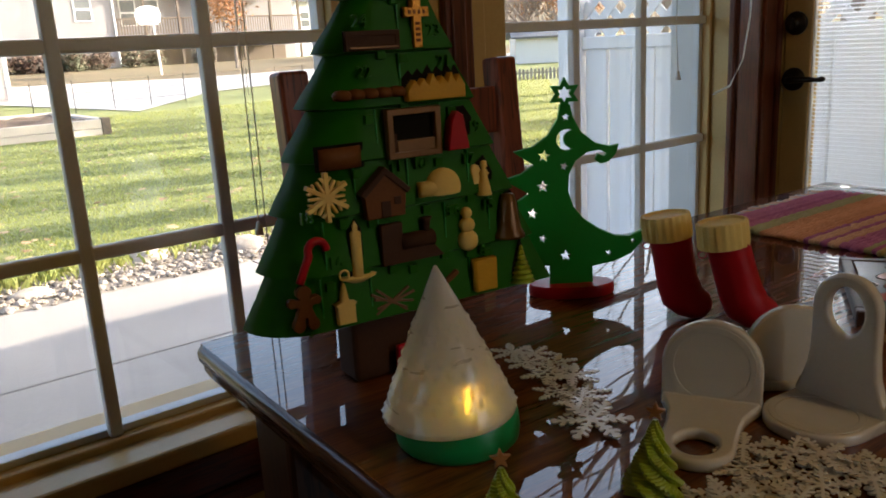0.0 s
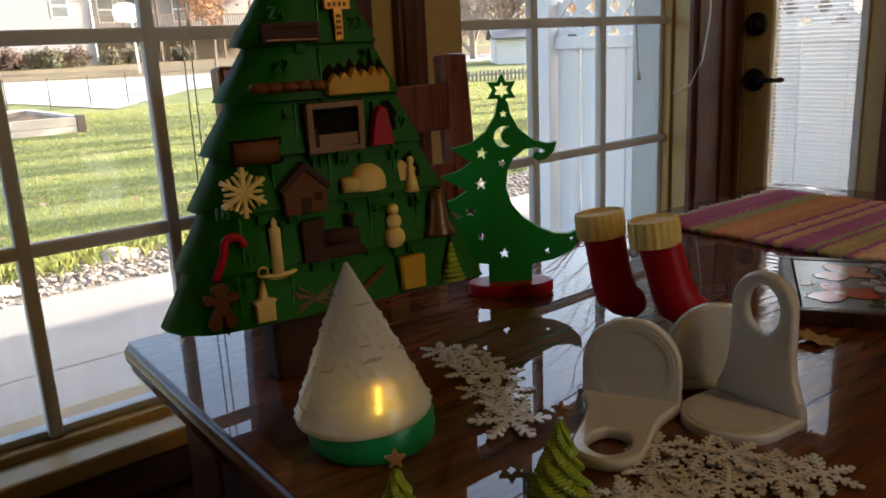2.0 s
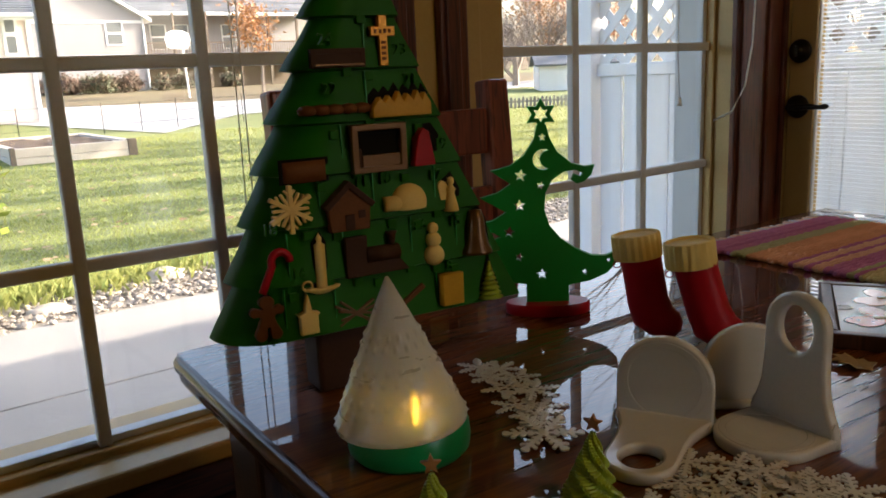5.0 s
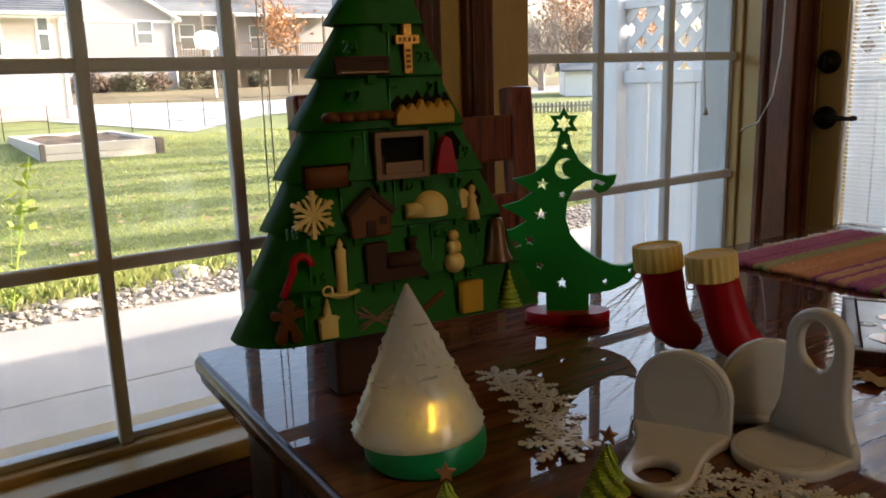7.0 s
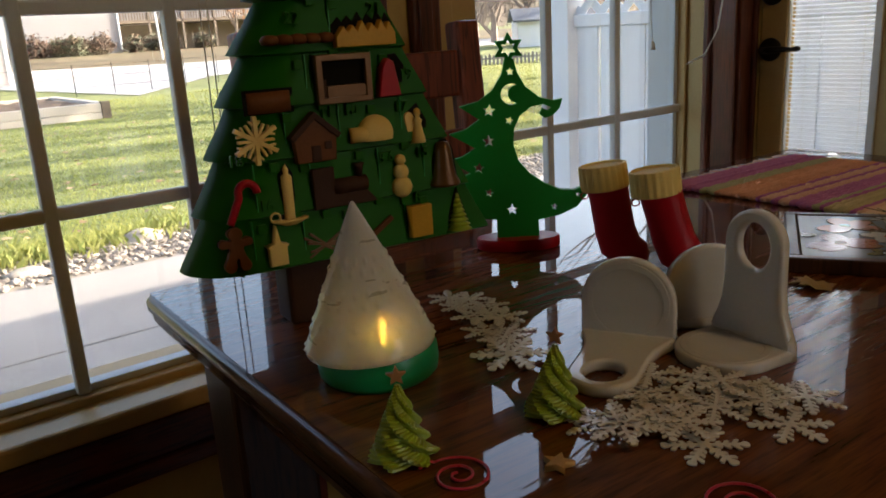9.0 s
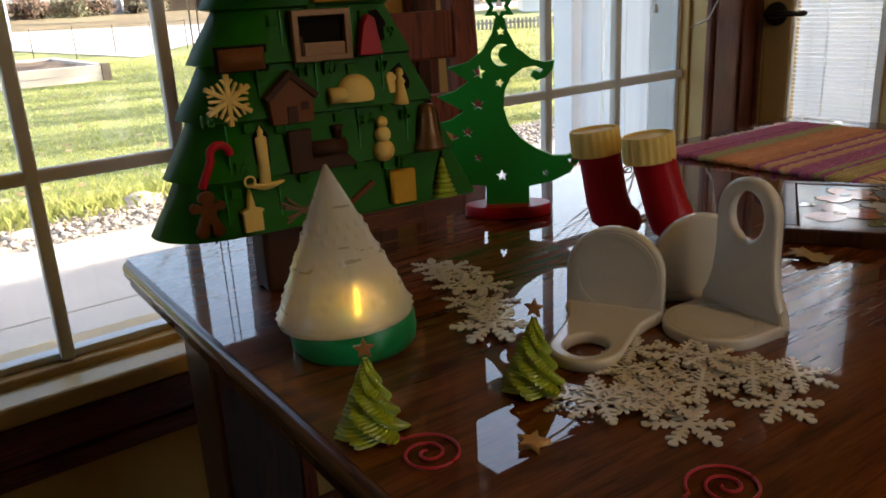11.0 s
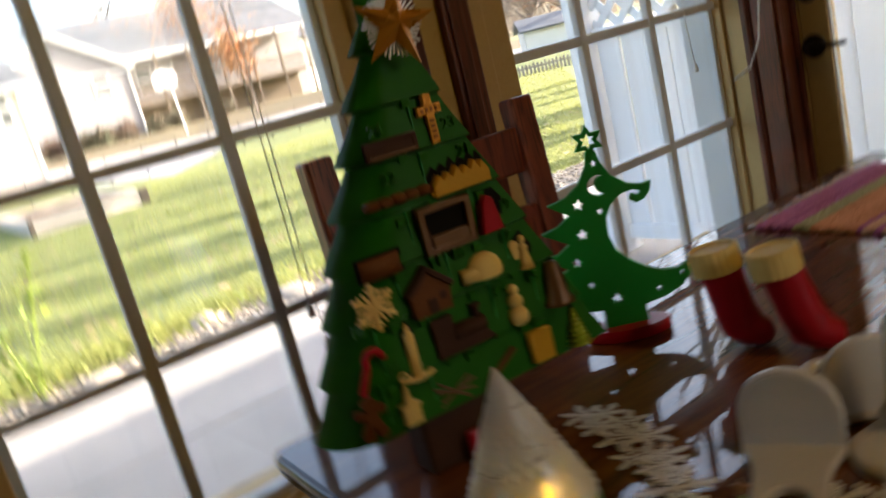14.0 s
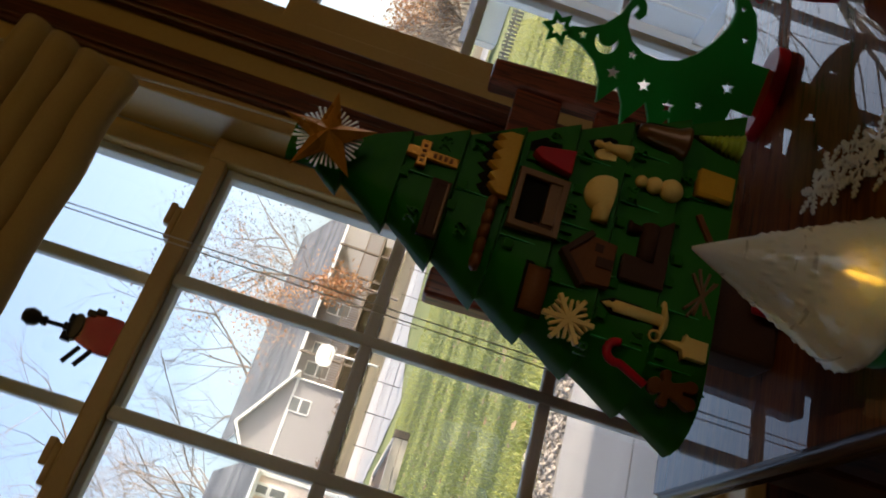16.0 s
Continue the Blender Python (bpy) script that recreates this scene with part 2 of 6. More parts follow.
M_ORANGE = mat("orange_autumn_leaf", (0.52, 0.27, 0.11), (0.36, 0.16, 0.06), 0.7, scale=3, fine=10, bump=0, island=0.6)
M_SHRUB = mat("dark_shrub_leaf", (0.06, 0.075, 0.035), (0.10, 0.055, 0.03), 0.7, scale=3, fine=10, bump=0, island=0.6)
M_ORANGEDK = mat("russet_shrub_leaf", (0.12, 0.06, 0.035), (0.06, 0.045, 0.03), 0.7, scale=3, fine=10, bump=0, island=0.6)
M_YLEAF = mat("yellow_green_leaf", (0.34, 0.40, 0.05), (0.20, 0.28, 0.03), 0.5, scale=3, fine=60, bump=0, island=0.5)


# ---------------------------------------------------------------- small builders
def link_mesh(name, bm, material, smooth=False):
    me = bpy.data.meshes.new(name)
    bm.to_mesh(me)
    bm.free()
    if smooth:
        me.shade_smooth()
    me.materials.append(material)
    return me


def part(name, bm, material, parent, label="", smooth=False, at=None):
    ob = new(name, link_mesh(name, bm, material, smooth))
    ob.parent = parent
    if at is not None:
        ob.matrix_basis = at
    return tagged(ob, label)


def thing(name, label, category, at=None, group="", kind=""):
    ob = new(name)
    ob.empty_display_size = 0.02
    if at is not None:
        ob.matrix_basis = at
    return tagged(ob, label, category, group, kind)


def solid(name, bm, material, label, category, at=None, group="", kind="", smooth=False):
    ob = new(name, link_mesh(name, bm, material, smooth))
    if at is not None:
        ob.matrix_basis = at
    return tagged(ob, label, category, group, kind)


def box(lo, hi, bevel=0.0, bm=None, segments=2, m=None):
    """An axis-aligned box with rounded edges, added to bm."""
    own = bmesh.new()
    bmesh.ops.create_cube(own, size=1)
    for v in own.verts:
        v.co = Vector([lo[i] + (v.co[i] + 0.5) * (hi[i] - lo[i]) for i in range(3)])
    if bevel:
        bmesh.ops.bevel(own, geom=own.edges[:], offset=bevel, segments=segments, affect="EDGES", profile=0.5)
    if m is not None:
        own.transform(m)
    if bm is None:
        return own
    me = bpy.data.meshes.new("t")
    own.to_mesh(me)
    own.free()
    bm.from_mesh(me)
    bpy.data.meshes.remove(me)
    return bm


def lathe(profile, n=48, bm=None, m=None, cap=True):
    """A body turned about z from (radius, height) pairs."""
    bm = bm or bmesh.new()
    m = m or Matrix()
    rings = []
    for r, z in profile:
        if r < 1e-6:
            rings.append([bm.verts.new(m @ Vector((0, 0, z)))])
        else:
            rings.append([bm.verts.new(m @ Vector((r * math.cos(2 * math.pi * i / n), r * math.sin(2 * math.pi * i / n), z))) for i in range(n)])
    for a, b in zip(rings, rings[1:]):
        for i in range(n):
            j = (i + 1) % n
            f = [a[i % len(a)], a[j % len(a)], b[j % len(b)], b[i % len(b)]]
            f = list(dict.fromkeys(f))
            if len(f) > 2:
                bm.faces.new(f)
    if cap:
        for r in (rings[0][::-1], rings[-1]):
            if len(r) > 2:
                bm.faces.new(r)
    return bm


def tube(points, radius, n=8, bm=None, closed=False, taper=None):
    """A round rod along points; taper: its radius at each point."""
    bm = bm or bmesh.new()
    pts = [Vector(p) for p in points]
    rings = []
    side = None
    for i, p in enumerate(pts):
        d = (pts[(i + 1) % len(pts)] - pts[i - 1]) if closed else (pts[min(i + 1, len(pts) - 1)] - pts[max(i - 1, 0)])
        d.normalize()
        if side is None:
            side = d.orthogonal().normalized()
        side = (side - d * side.dot(d)).normalized()
        up = d.cross(side)
        r = taper[i] if taper else radius
        rings.append([bm.verts.new(p + (side * math.cos(2 * math.pi * k / n) + up * math.sin(2 * math.pi * k / n)) * r) for k in range(n)])
    pairs = list(zip(rings, rings[1:])) + ([(rings[-1], rings[0])] if closed else [])
    for a, b in pairs:
        for k in range(n):
            bm.faces.new((a[k], a[(k + 1) % n], b[(k + 1) % n], b[k]))
    if not closed:
        bm.faces.new(rings[0][::-1])
        bm.faces.new(rings[-1])
    return bm


def flat_shape(outlines, depth, bevel=0.0, smooth=()):
    """A flat piece cut from sheet: outlines of (x, z) pairs, the later ones holes or islands; it stands in the xz plane, its middle at y = 0.
    smooth: which outlines are rounded through their points."""
    cu = bpy.data.curves.new("cut", "CURVE")
    cu.dimensions, cu.fill_mode, cu.extrude, cu.bevel_depth, cu.bevel_resolution = "2D", "BOTH", depth / 2, bevel, 1
    cu.resolution_u = 6
    for k, pts in enumerate(outlines):
        if k in smooth:
            sp = cu.splines.new("BEZIER")
            sp.bezier_points.add(len(pts) - 1)
            for bp, (x, y) in zip(sp.bezier_points, pts):
                bp.co, bp.handle_left_type, bp.handle_right_type = (x, y, 0), "AUTO", "AUTO"
        else:
            sp = cu.splines.new("POLY")
            sp.points.add(len(pts) - 1)
            for q, (x, y) in zip(sp.points, pts):
                q.co = (x, y, 0, 1)
        sp.use_cyclic_u = True
    ob = bpy.data.objects.new("cut", cu)
    scene.collection.objects.link(ob)
    bpy.context.view_layer.update()
    me = bpy.data.meshes.new_from_object(ob.evaluated_get(bpy.context.evaluated_depsgraph_get()))
    bpy.data.objects.remove(ob)
    bpy.data.curves.remove(cu)
    bm = bmesh.new()
    bm.from_mesh(me)
    bpy.data.meshes.remove(me)
    bm.transform(Matrix.Rotation(radians(90), 4, "X"))
    return bm


def star_pts(r, inner=0.42, n=5, x=0.0, z=0.0, turn=0.0):
    return [(x + (r if k % 2 == 0 else r * inner) * math.sin(math.pi * k / n + turn), z + (r if k % 2 == 0 else r * inner) * math.cos(math.pi * k / n + turn)) for k in range(2 * n)]


def ring_pts(rx, rz, n=24, x=0.0, z=0.0):
    return [(x + rx * math.cos(2 * math.pi * k / n), z + rz * math.sin(2 * math.pi * k / n)) for k in range(n)]


def joined(bm, other, m=None):
    """Adds the other bmesh to bm."""
    if m is not None:
        other.transform(m)
    me = bpy.data.meshes.new("t")
    other.to_mesh(me)
    other.free()
    bm.from_mesh(me)
    bpy.data.meshes.remove(me)
    return bm


# ---------------------------------------------------------------- the room
WIN = [  # glass left, glass right, first muntin offset, columns
    (-0.442, 0.222),
    (0.620, 1.325),
]
Z_SILL, Z_MEET, Z_TOP = 0.492, 1.372, 2.28
WALL_T = 0.16
X_RIGHT, X_LEFT, Y_BACK, Z_CEIL = 1.536, -2.4, -3.6, 2.45
WALL_IN = -0.075   # inner face of the window wall


def wall_with_holes(name, lo, hi, holes, axis, label):
    """A wall slab with rectangular openings; axis 0: it runs along x, 1: along y."""
    bm = bmesh.new()
    a = 0 if axis == 0 else 1
    cuts = sorted({lo[a], hi[a], *[h[0] for h in holes], *[h[1] for h in holes]})
    for c0, c1 in zip(cuts, cuts[1:]):
        zs = sorted([(h[2], h[3]) for h in holes if h[0] <= c0 and h[1] >= c1])
        z = lo[2]
        for z0, z1 in zs + [(hi[2], hi[2])]:
            if z0 > z:
                l2, h2 = list(lo), list(hi)
                l2[a], h2[a], l2[2], h2[2] = c0, c1, z, z0
                box(l2, h2, bm=bm)
            z = z1
    bmesh.ops.remove_doubles(bm, verts=bm.verts[:], dist=1e-5)
    return solid(name, bm, M_WALL, label, "wall", kind="structure")


FR = [(0.10, 0.080), (0.148, 0.045)]   # width of the cream frame left and right of the glass
holes = [(x0 - a, x1 + b, Z_SILL - 0.045, Z_TOP + 0.08) for (x0, x1), (a, b) in zip(WIN, FR)]
wall_with_holes("wall_north", (X_LEFT, WALL_IN, 0), (X_RIGHT + 0.16, WALL_IN + WALL_T, Z_CEIL), holes, 0, "ochre painted window wall with dark wood casings")
DOOR = (-0.462, -0.10)
wall_with_holes("wall_east", (X_RIGHT + 0.002, Y_BACK, 0), (X_RIGHT + 0.16, WALL_IN, Z_CEIL), [(DOOR[0], DOOR[1], 0, 2.06)], 1, "ochre painted wall beside the garden door")
# unseen opening added here so daylight reaches the left sides of things
wall_with_holes("wall_west", (X_LEFT - 0.15, Y_BACK, 0), (X_LEFT, WALL_IN + WALL_T, Z_CEIL), [(-0.72, -0.36, 0.9, 1.9)], 1, "ochre painted wall with an unseen opening that lets in side light")
wall_with_holes("wall_south", (X_LEFT - 0.15, Y_BACK - 0.15, 0), (X_RIGHT + 0.16, Y_BACK, Z_CEIL), [(0.25, 1.35, 0.95, 2.05)], 0, "ochre painted wall with an added opening for a warm fill lamp")
# unseen warm fill lamp, set in an opening added to the back wall
warm_fill = bpy.data.lights.new("warm_fill_back", "AREA")
warm_fill.shape, warm_fill.size, warm_fill.size_y, warm_fill.energy, warm_fill.color = "RECTANGLE", 1.08, 1.08, 0.5, (1.0, 0.56, 0.16)
new("warm_fill_back", warm_fill).matrix_basis = look((0.8, Y_BACK - 0.02, 1.5), (0.5, 0, 1.2))
# added fill lamp out of view overhead, warms the tabletop things
down = bpy.data.lights.new("overhead_fill", "AREA")
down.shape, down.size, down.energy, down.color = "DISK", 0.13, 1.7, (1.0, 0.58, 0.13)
new("overhead_fill", down).matrix_basis = look((0.32, -2.15, Z_CEIL - 0.012), (0.20, -1.6, 0.0))
solid("ceiling", box((X_LEFT - 0.15, Y_BACK - 0.15, Z_CEIL), (X_RIGHT + 0.16, WALL_IN + WALL_T, Z_CEIL + 0.2)), M_CEIL, "unseen tan ceiling darkened to cut bounced light", "ceiling", kind="structure")
solid("floor", box((X_LEFT - 0.15, Y_BACK - 0.15, -0.12), (X_RIGHT + 0.16, WALL_IN + WALL_T, 0)), M_FLOOR, "brown wooden floor", "floor", kind="structure")


def window(name, x0, x1, fl, fr, cols, first, pitch, label):
    """A double-hung window in its opening: frame, two sashes with muntins, glass, inner sill."""
    w = thing(name, label, "window", kind="structure")
    f0, f1 = x0 - fl, x1 + fr
    zb, zt = Z_SILL - 0.045, Z_TOP + 0.08
    yi, yo = WALL_IN - 0.012, WALL_IN + WALL_T + 0.02
    for nm, lo, hi in (("jamb", (f0, yi, zb), (f0 + 0.035, yo, zt)), ("jamb", (f1 - 0.035, yi, zb), (f1, yo, zt)),
                       ("head", (f0 + 0.035, yi, zt - 0.05), (f1 - 0.035, yo, zt)), ("window_sill", (f0 + 0.035, WALL_IN + 0.03, zb), (f1 - 0.035, yo + 0.03, zb + 0.032))):
        part(nm, box(lo, hi, 0.003), M_CREAM, w)
    for x in (f0 + 0.0352, f1 - 0.0382):
        part("jamb_liner", box((x, 0.022, zb + 0.033), (x + 0.003, yo - 0.004, zt - 0.052)), M_VINYL, w, "grey vinyl jamb liner")
    # lower sash in front, upper sash behind it
    for nm, z0, z1, y, ra, rb, m0, m1 in (("lower_sash", Z_SILL, Z_MEET + 0.024, 0.0, 0.030, 0.032, Z_SILL, Z_MEET), ("upper_sash", Z_MEET + 0.040, Z_TOP, 0.042, 0.016, 0.03, Z_MEET + 0.01, Z_TOP)):
        bm = bmesh.new()
        box((f0 + 0.038, y - 0.022, z0 - ra), (x0, y + 0.018, z1 + rb), 0.004, bm)
        box((x1, y - 0.022, z0 - ra), (f1 - 0.038, y + 0.018, z1 + rb), 0.004, bm)
        box((x0, y - 0.020, z1), (x1, y + 0.018, z1 + rb), 0.004, bm)
        box((x0, y - 0.020, z0 - ra), (x1, y + 0.018, z0), 0.004, bm)
        sash = part(nm, bm, M_CREAM, w)
        bead = bmesh.new()   # grey glazing bead round the glass
        for lo, hi in (((x0 - 0.001, y + 0.002, z0), (x0 + 0.014, y + 0.03, z1)), ((x1 - 0.014, y + 0.002, z0), (x1 + 0.001, y + 0.03, z1)),
                       ((x0 + 0.014, y + 0.002, z0), (x1 - 0.014, y + 0.03, z0 + 0.012)), ((x0 + 0.014, y + 0.002, z1 - 0.012), (x1 - 0.014, y + 0.03, z1))):
            box(lo, hi, 0.002, bead)
        part("glazing_bead", bead, M_VINYL, sash)
        pane = part("pane", box((x0 - 0.004, y + 0.011, z0 - 0.004), (x1 + 0.004, y + 0.014, z1 + 0.004)), M_GLASS, sash)
        pane.visible_shadow = False
        for k in range(cols - 1):
            x = first + k * pitch
            part("muntin", box((x - 0.0105, y - 0.012, z0 + 0.001), (x + 0.0105, y + 0.008, z1 - 0.001), 0.004), M_MUNTIN, sash)
        for k in range(1, 3):
            z = m0 + (m1 - m0) * k / 3 - (0.003 if k == 1 else 0)
            part("muntin", box((x0 + 0.001, y - 0.010, z - 0.0105), (x1 - 0.001, y + 0.007, z + 0.0105), 0.004), M_MUNTIN, sash)
    # sash lifts and locks on the meeting rail
    for x in (x0 + (x1 - x0) * 0.2, x0 + (x1 - x0) * 0.8):
        bm = box((x - 0.03, -0.016, Z_MEET + 0.056), (x + 0.03, 0.012, Z_MEET + 0.067), 0.003)
        box((x - 0.004, -0.012, Z_MEET + 0.067), (x + 0.036, 0.004, Z_MEET + 0.079), 0.003, bm)
        part("sash_lock", bm, M_CREAM, w, "cream metal sash lock")
    return w


window("window_1", *WIN[0], *FR[0], 3, -0.219, 0.2205, "cream double-hung window with grey muntins above a low sill")
window("window_2", *WIN[1], *FR[1], 3, 0.838, 0.2325, "cream double-hung window with grey muntins beside the garden door")
CASINGS = [(-0.61, -0.542), (0.302, 0.356), (0.409, 0.472), (1.316, 1.442)]
for a, b in CASINGS:
    bm = box((a, WALL_IN - 0.02, Z_SILL - 0.045), (b, WALL_IN - 0.001, Z_TOP + 0.16), 0.005)
    box((a + 0.010, WALL_IN - 0.026, Z_SILL - 0.045), (b - 0.022, WALL_IN - 0.0195, Z_TOP + 0.16), 0.003, bm)
    solid("trim", bm, M_TRIM, "dark red-brown stained window casing", "casing", kind="structure")
solid("trim", box((1.460, WALL_IN - 0.016, 0), (1.517, WALL_IN - 0.001, Z_CEIL), 0.004), M_TRIM, "dark red-brown stained corner board", "casing", kind="structure")
for f0, f1 in ((-0.61, 0.356), (0.409, 1.446)):
    solid("trim", box((f0 + 0.07, WALL_IN - 0.018, Z_TOP + 0.082), (f1 - 0.065, WALL_IN - 0.001, Z_TOP + 0.155), 0.005), M_TRIMX, "dark red-brown stained head casing", "casing", kind="structure")
    solid("trim", box((f0 - 0.01, WALL_IN - 0.024, Z_SILL - 0.040), (f1 + 0.01, WALL_IN + 0.03, Z_SILL - 0.008), 0.006), M_CREAM, "cream painted window stool under the sash", "sill", kind="structure")
    solid("trim", box((f0, WALL_IN - 0.018, Z_SILL - 0.104), (f1, WALL_IN - 0.001, Z_SILL - 0.041), 0.005), M_TRIMX, "dark red-brown apron below the window", "casing", kind="structure")
    solid("trim", box((f0, WALL_IN - 0.026, Z_SILL - 0.134), (f1, WALL_IN - 0.001, Z_SILL - 0.105), 0.007), M_TRIMX, "rounded dark red-brown moulding under the apron", "casing", kind="structure")
solid("baseboard", box((X_LEFT, WALL_IN - 0.016, 0), (X_RIGHT, WALL_IN - 0.001, 0.11), 0.004), M_TRIMX, "dark red-brown stained baseboard", "baseboard", kind="structure")


def garden_door():
    d = thing("door_1", "closed narrow ochre garden door with glass and a mini blind", "door", kind="structure")
    x0, x1 = X_RIGHT + 0.002, X_RIGHT + 0.046
    y0, y1 = DOOR[0] + 0.004, DOOR[1] - 0.004
    g0, g1, gz0, gz1 = -0.408, -0.174, 0.30, 1.56
    bm = bmesh.new()
    box((x0, y0, 0.01), (x1, g0, 2.05), 0.003, bm), box((x0, g1, 0.01), (x1, y1, 2.05), 0.003, bm)
    box((x0, g0, 0.01), (x1, g1, gz0), 0.003, bm), box((x0, g0, gz1), (x1, g1, 2.05), 0.003, bm)
    part("leaf", bm, M_CREAM, d)
    bm = bmesh.new()
    for lo, hi in (((x0 - 0.006, g0 - 0.004, gz0), (x0 + 0.004, g0 + 0.014, gz1)), ((x0 + 0.006, g1 - 0.004, gz0), (x0 + 0.02, g1 + 0.001, gz1)),
                   ((x0 - 0.006, g0 + 0.014, gz0), (x0 + 0.004, g1 - 0.004, gz0 + 0.022)), ((x0 - 0.006, g0 + 0.014, gz1 - 0.022), (x0 + 0.004, g1 - 0.004, gz1))):
        box(lo, hi, 0.002, bm)
    part("glass_frame", bm, M_WHITE, d, "white frame round the door glass")
    p = part("pane", box((x1 - 0.012, g0 - 0.003, gz0 - 0.003), (x1 - 0.008, g1 + 0.003, gz1 + 0.003)), M_GLASS, d)
    p.visible_shadow = False
    blind = part("mini_blind", box((x0 + 0.012, g0 + 0.004, gz1 - 0.03), (x0 + 0.026, g1 - 0.004, gz1 - 0.002), 0.002), M_WHITE, d, "white mini blind with its slats tilted open")
    slat = link_mesh("slat", box((-0.0062, g0 + 0.005, -0.0004), (0.0062, g1 - 0.005, 0.0004), m=Matrix.Rotation(radians(14), 4, "Y")), M_SLAT)
    z = gz0 + 0.012
    while z < gz1 - 0.035:
        s = new("slat", slat)
        s.parent = blind
        s.location = (x0 + 0.019, 0, z)
        z += 0.0106
    for y in (g1 - 0.045, g0 + 0.045):
        part("ladder_cord", tube([(x0 + 0.0195, y, gz0 + 0.01), (x0 + 0.0195, y, gz1 - 0.02)], 0.0008, 5), M_CORD, blind)
    for nm, z, r in (("deadbolt", 1.057, 0.030), ("lever_handle", 0.916, 0.030)):
        rot = Matrix.Translation((x0, -0.133, z)) @ Matrix.Rotation(radians(-90), 4, "Y")
        bm = lathe([(r, 0), (r, 0.006), (r * 0.85, 0.010), (r * 0.45, 0.013), (0.011, 0.016), (0.010, 0.045 if r and nm != "deadbolt" else 0.02), (0, 0.046 if nm != "deadbolt" else 0.021)], 32, m=rot)
        h = part(nm, bm, M_IRON, d, "dark bronze " + ("deadbolt turn" if nm == "deadbolt" else "lever handle"), smooth=True)
        if nm == "deadbolt":
            part("thumb_turn", box((x0 - 0.036, -0.136, z - 0.014), (x0 - 0.018, -0.129, z + 0.014), 0.003), M_IRON, h)
        else:
            pts = [(x0 - 0.042, -0.133, z), (x0 - 0.046, -0.155, z + 0.001), (x0 - 0.046, -0.19, z + 0.002), (x0 - 0.045, -0.215, z + 0.001), (x0 - 0.044, -0.228, z + 0.003), (x0 - 0.044, -0.236, z + 0.003)]
            part("lever", tube(pts, 0, 12, taper=[0.009, 0.0088, 0.0075, 0.0055, 0.0075, 0.004]), M_IRON, h, smooth=True)
    return d


M_SLAT = mat("white_blind_slat", (0.78, 0.80, 0.82), (0.72, 0.74, 0.77), 0.5, scale=4, fine=60, bump=0.02)
_n, _l = M_SLAT.node_tree.nodes, M_SLAT.node_tree.links
_t, _x = _n.new("ShaderNodeBsdfTranslucent"), _n.new("ShaderNodeMixShader")
_t.inputs[0].default_value, _x.inputs[0].default_value = (0.90, 0.93, 0.97, 1), 0.9
_l.new(_n["Principled BSDF"].outputs[0], _x.inputs[1]), _l.new(_t.outputs[0], _x.inputs[2])
_l.new(_x.outputs[0], _n["Material Output"].inputs[0])
garden_door()
solid("trim", box((X_RIGHT - 0.018, DOOR[0] - 0.07, 0), (X_RIGHT + 0.001, DOOR[0] - 0.001, 2.13), 0.004), M_TRIM, "dark red-brown stained door casing", "casing", kind="structure")
solid("trim", box((X_RIGHT - 0.018, DOOR[0], 2.062), (X_RIGHT + 0.001, DOOR[1], 2.13), 0.004), M_TRIM, "dark red-brown stained door head casing", "casing", kind="structure")
solid("trim", box((X_RIGHT - 0.018, DOOR[1] + 0.001, 0), (X_RIGHT + 0.001, WALL_IN - 0.002, 2.13), 0.004), M_TRIM, "dark red-brown stained door casing", "casing", kind="structure")


# ---------------------------------------------------------------- shade, cords and ornament at the window
def roman_shade(x0, x1, low):
    t = thing("roman_shade", "raised cream fabric shade with stacked folds above the window", "window shade")
    y = WALL_IN - 0.03
    bm = box((x0, y - 0.012, low + 0.172), (x1, y, 2.40), 0.003)
    part("fabric", bm, M_BLIND, t)
    for k in range(4):
        z = low + k * 0.043
        yc = y - 0.022 - 0.009 * k
        bm = bmesh.new()
        prof = [(math.cos(a) * (0.026 + 0.004 * k), math.sin(a) * 0.027) for a in np.linspace(0, 2 * math.pi, 18, endpoint=False)]
        cols = 26
        rows = [[bm.verts.new((x0 + (x1 + 0.004 * k - x0) * i / cols, yc + a + 0.002 * math.sin(i * 1.3 + k), z + b + 0.0025 * math.sin(i * 0.9 + 2 * k))) for a, b in prof] for i in range(cols + 1)]
        for r, s in zip(rows, rows[1:]):
            for i in range(18):
                bm.faces.new((r[i], r[(i + 1) % 18], s[(i + 1) % 18], s[i]))
        bm.faces.new(rows[0][::-1]), bm.faces.new(rows[-1])
        part("fold", bm, M_BLIND, t, smooth=True)
    return t


roman_shade(-0.50, 0.245, 1.575)
roman_shade(0.55, 1.345, 1.535)


def cord(name, points, label, r=0.0012, tassel=True):
    t = thing(name, label, "blind cord")
    part("cord", tube(points, r, 6), M_CORD, t, smooth=True)
    if tassel:
        p = Vector(points[-1])
        part("tassel", lathe([(0, 0.006), (0.003, 0.004), (0.006, -0.008), (0.0065, -0.016), (0, -0.017)], 14, m=Matrix.Translation(p)), M_CORD, t, smooth=True)


cord("blind_cord", [(0.018, -0.10, 1.56), (0.015, -0.10, 1.2), (0.012, -0.10, 0.80)], "thin white lift cord hanging before the window", 0.0010)
cord("blind_cord", [(0.026, -0.10, 1.56), (0.026, -0.10, 1.2), (0.024, -0.10, 0.74)], "thin white lift cord hanging before the window", 0.0010)
cord("blind_cord", [(0.240, -0.14, 1.63), (0.262, -0.125, 1.45), (0.278, -0.112, 1.28), (0.284, -0.106, 1.12)], "pale cord hanging beside the window shade", 0.0022, False)

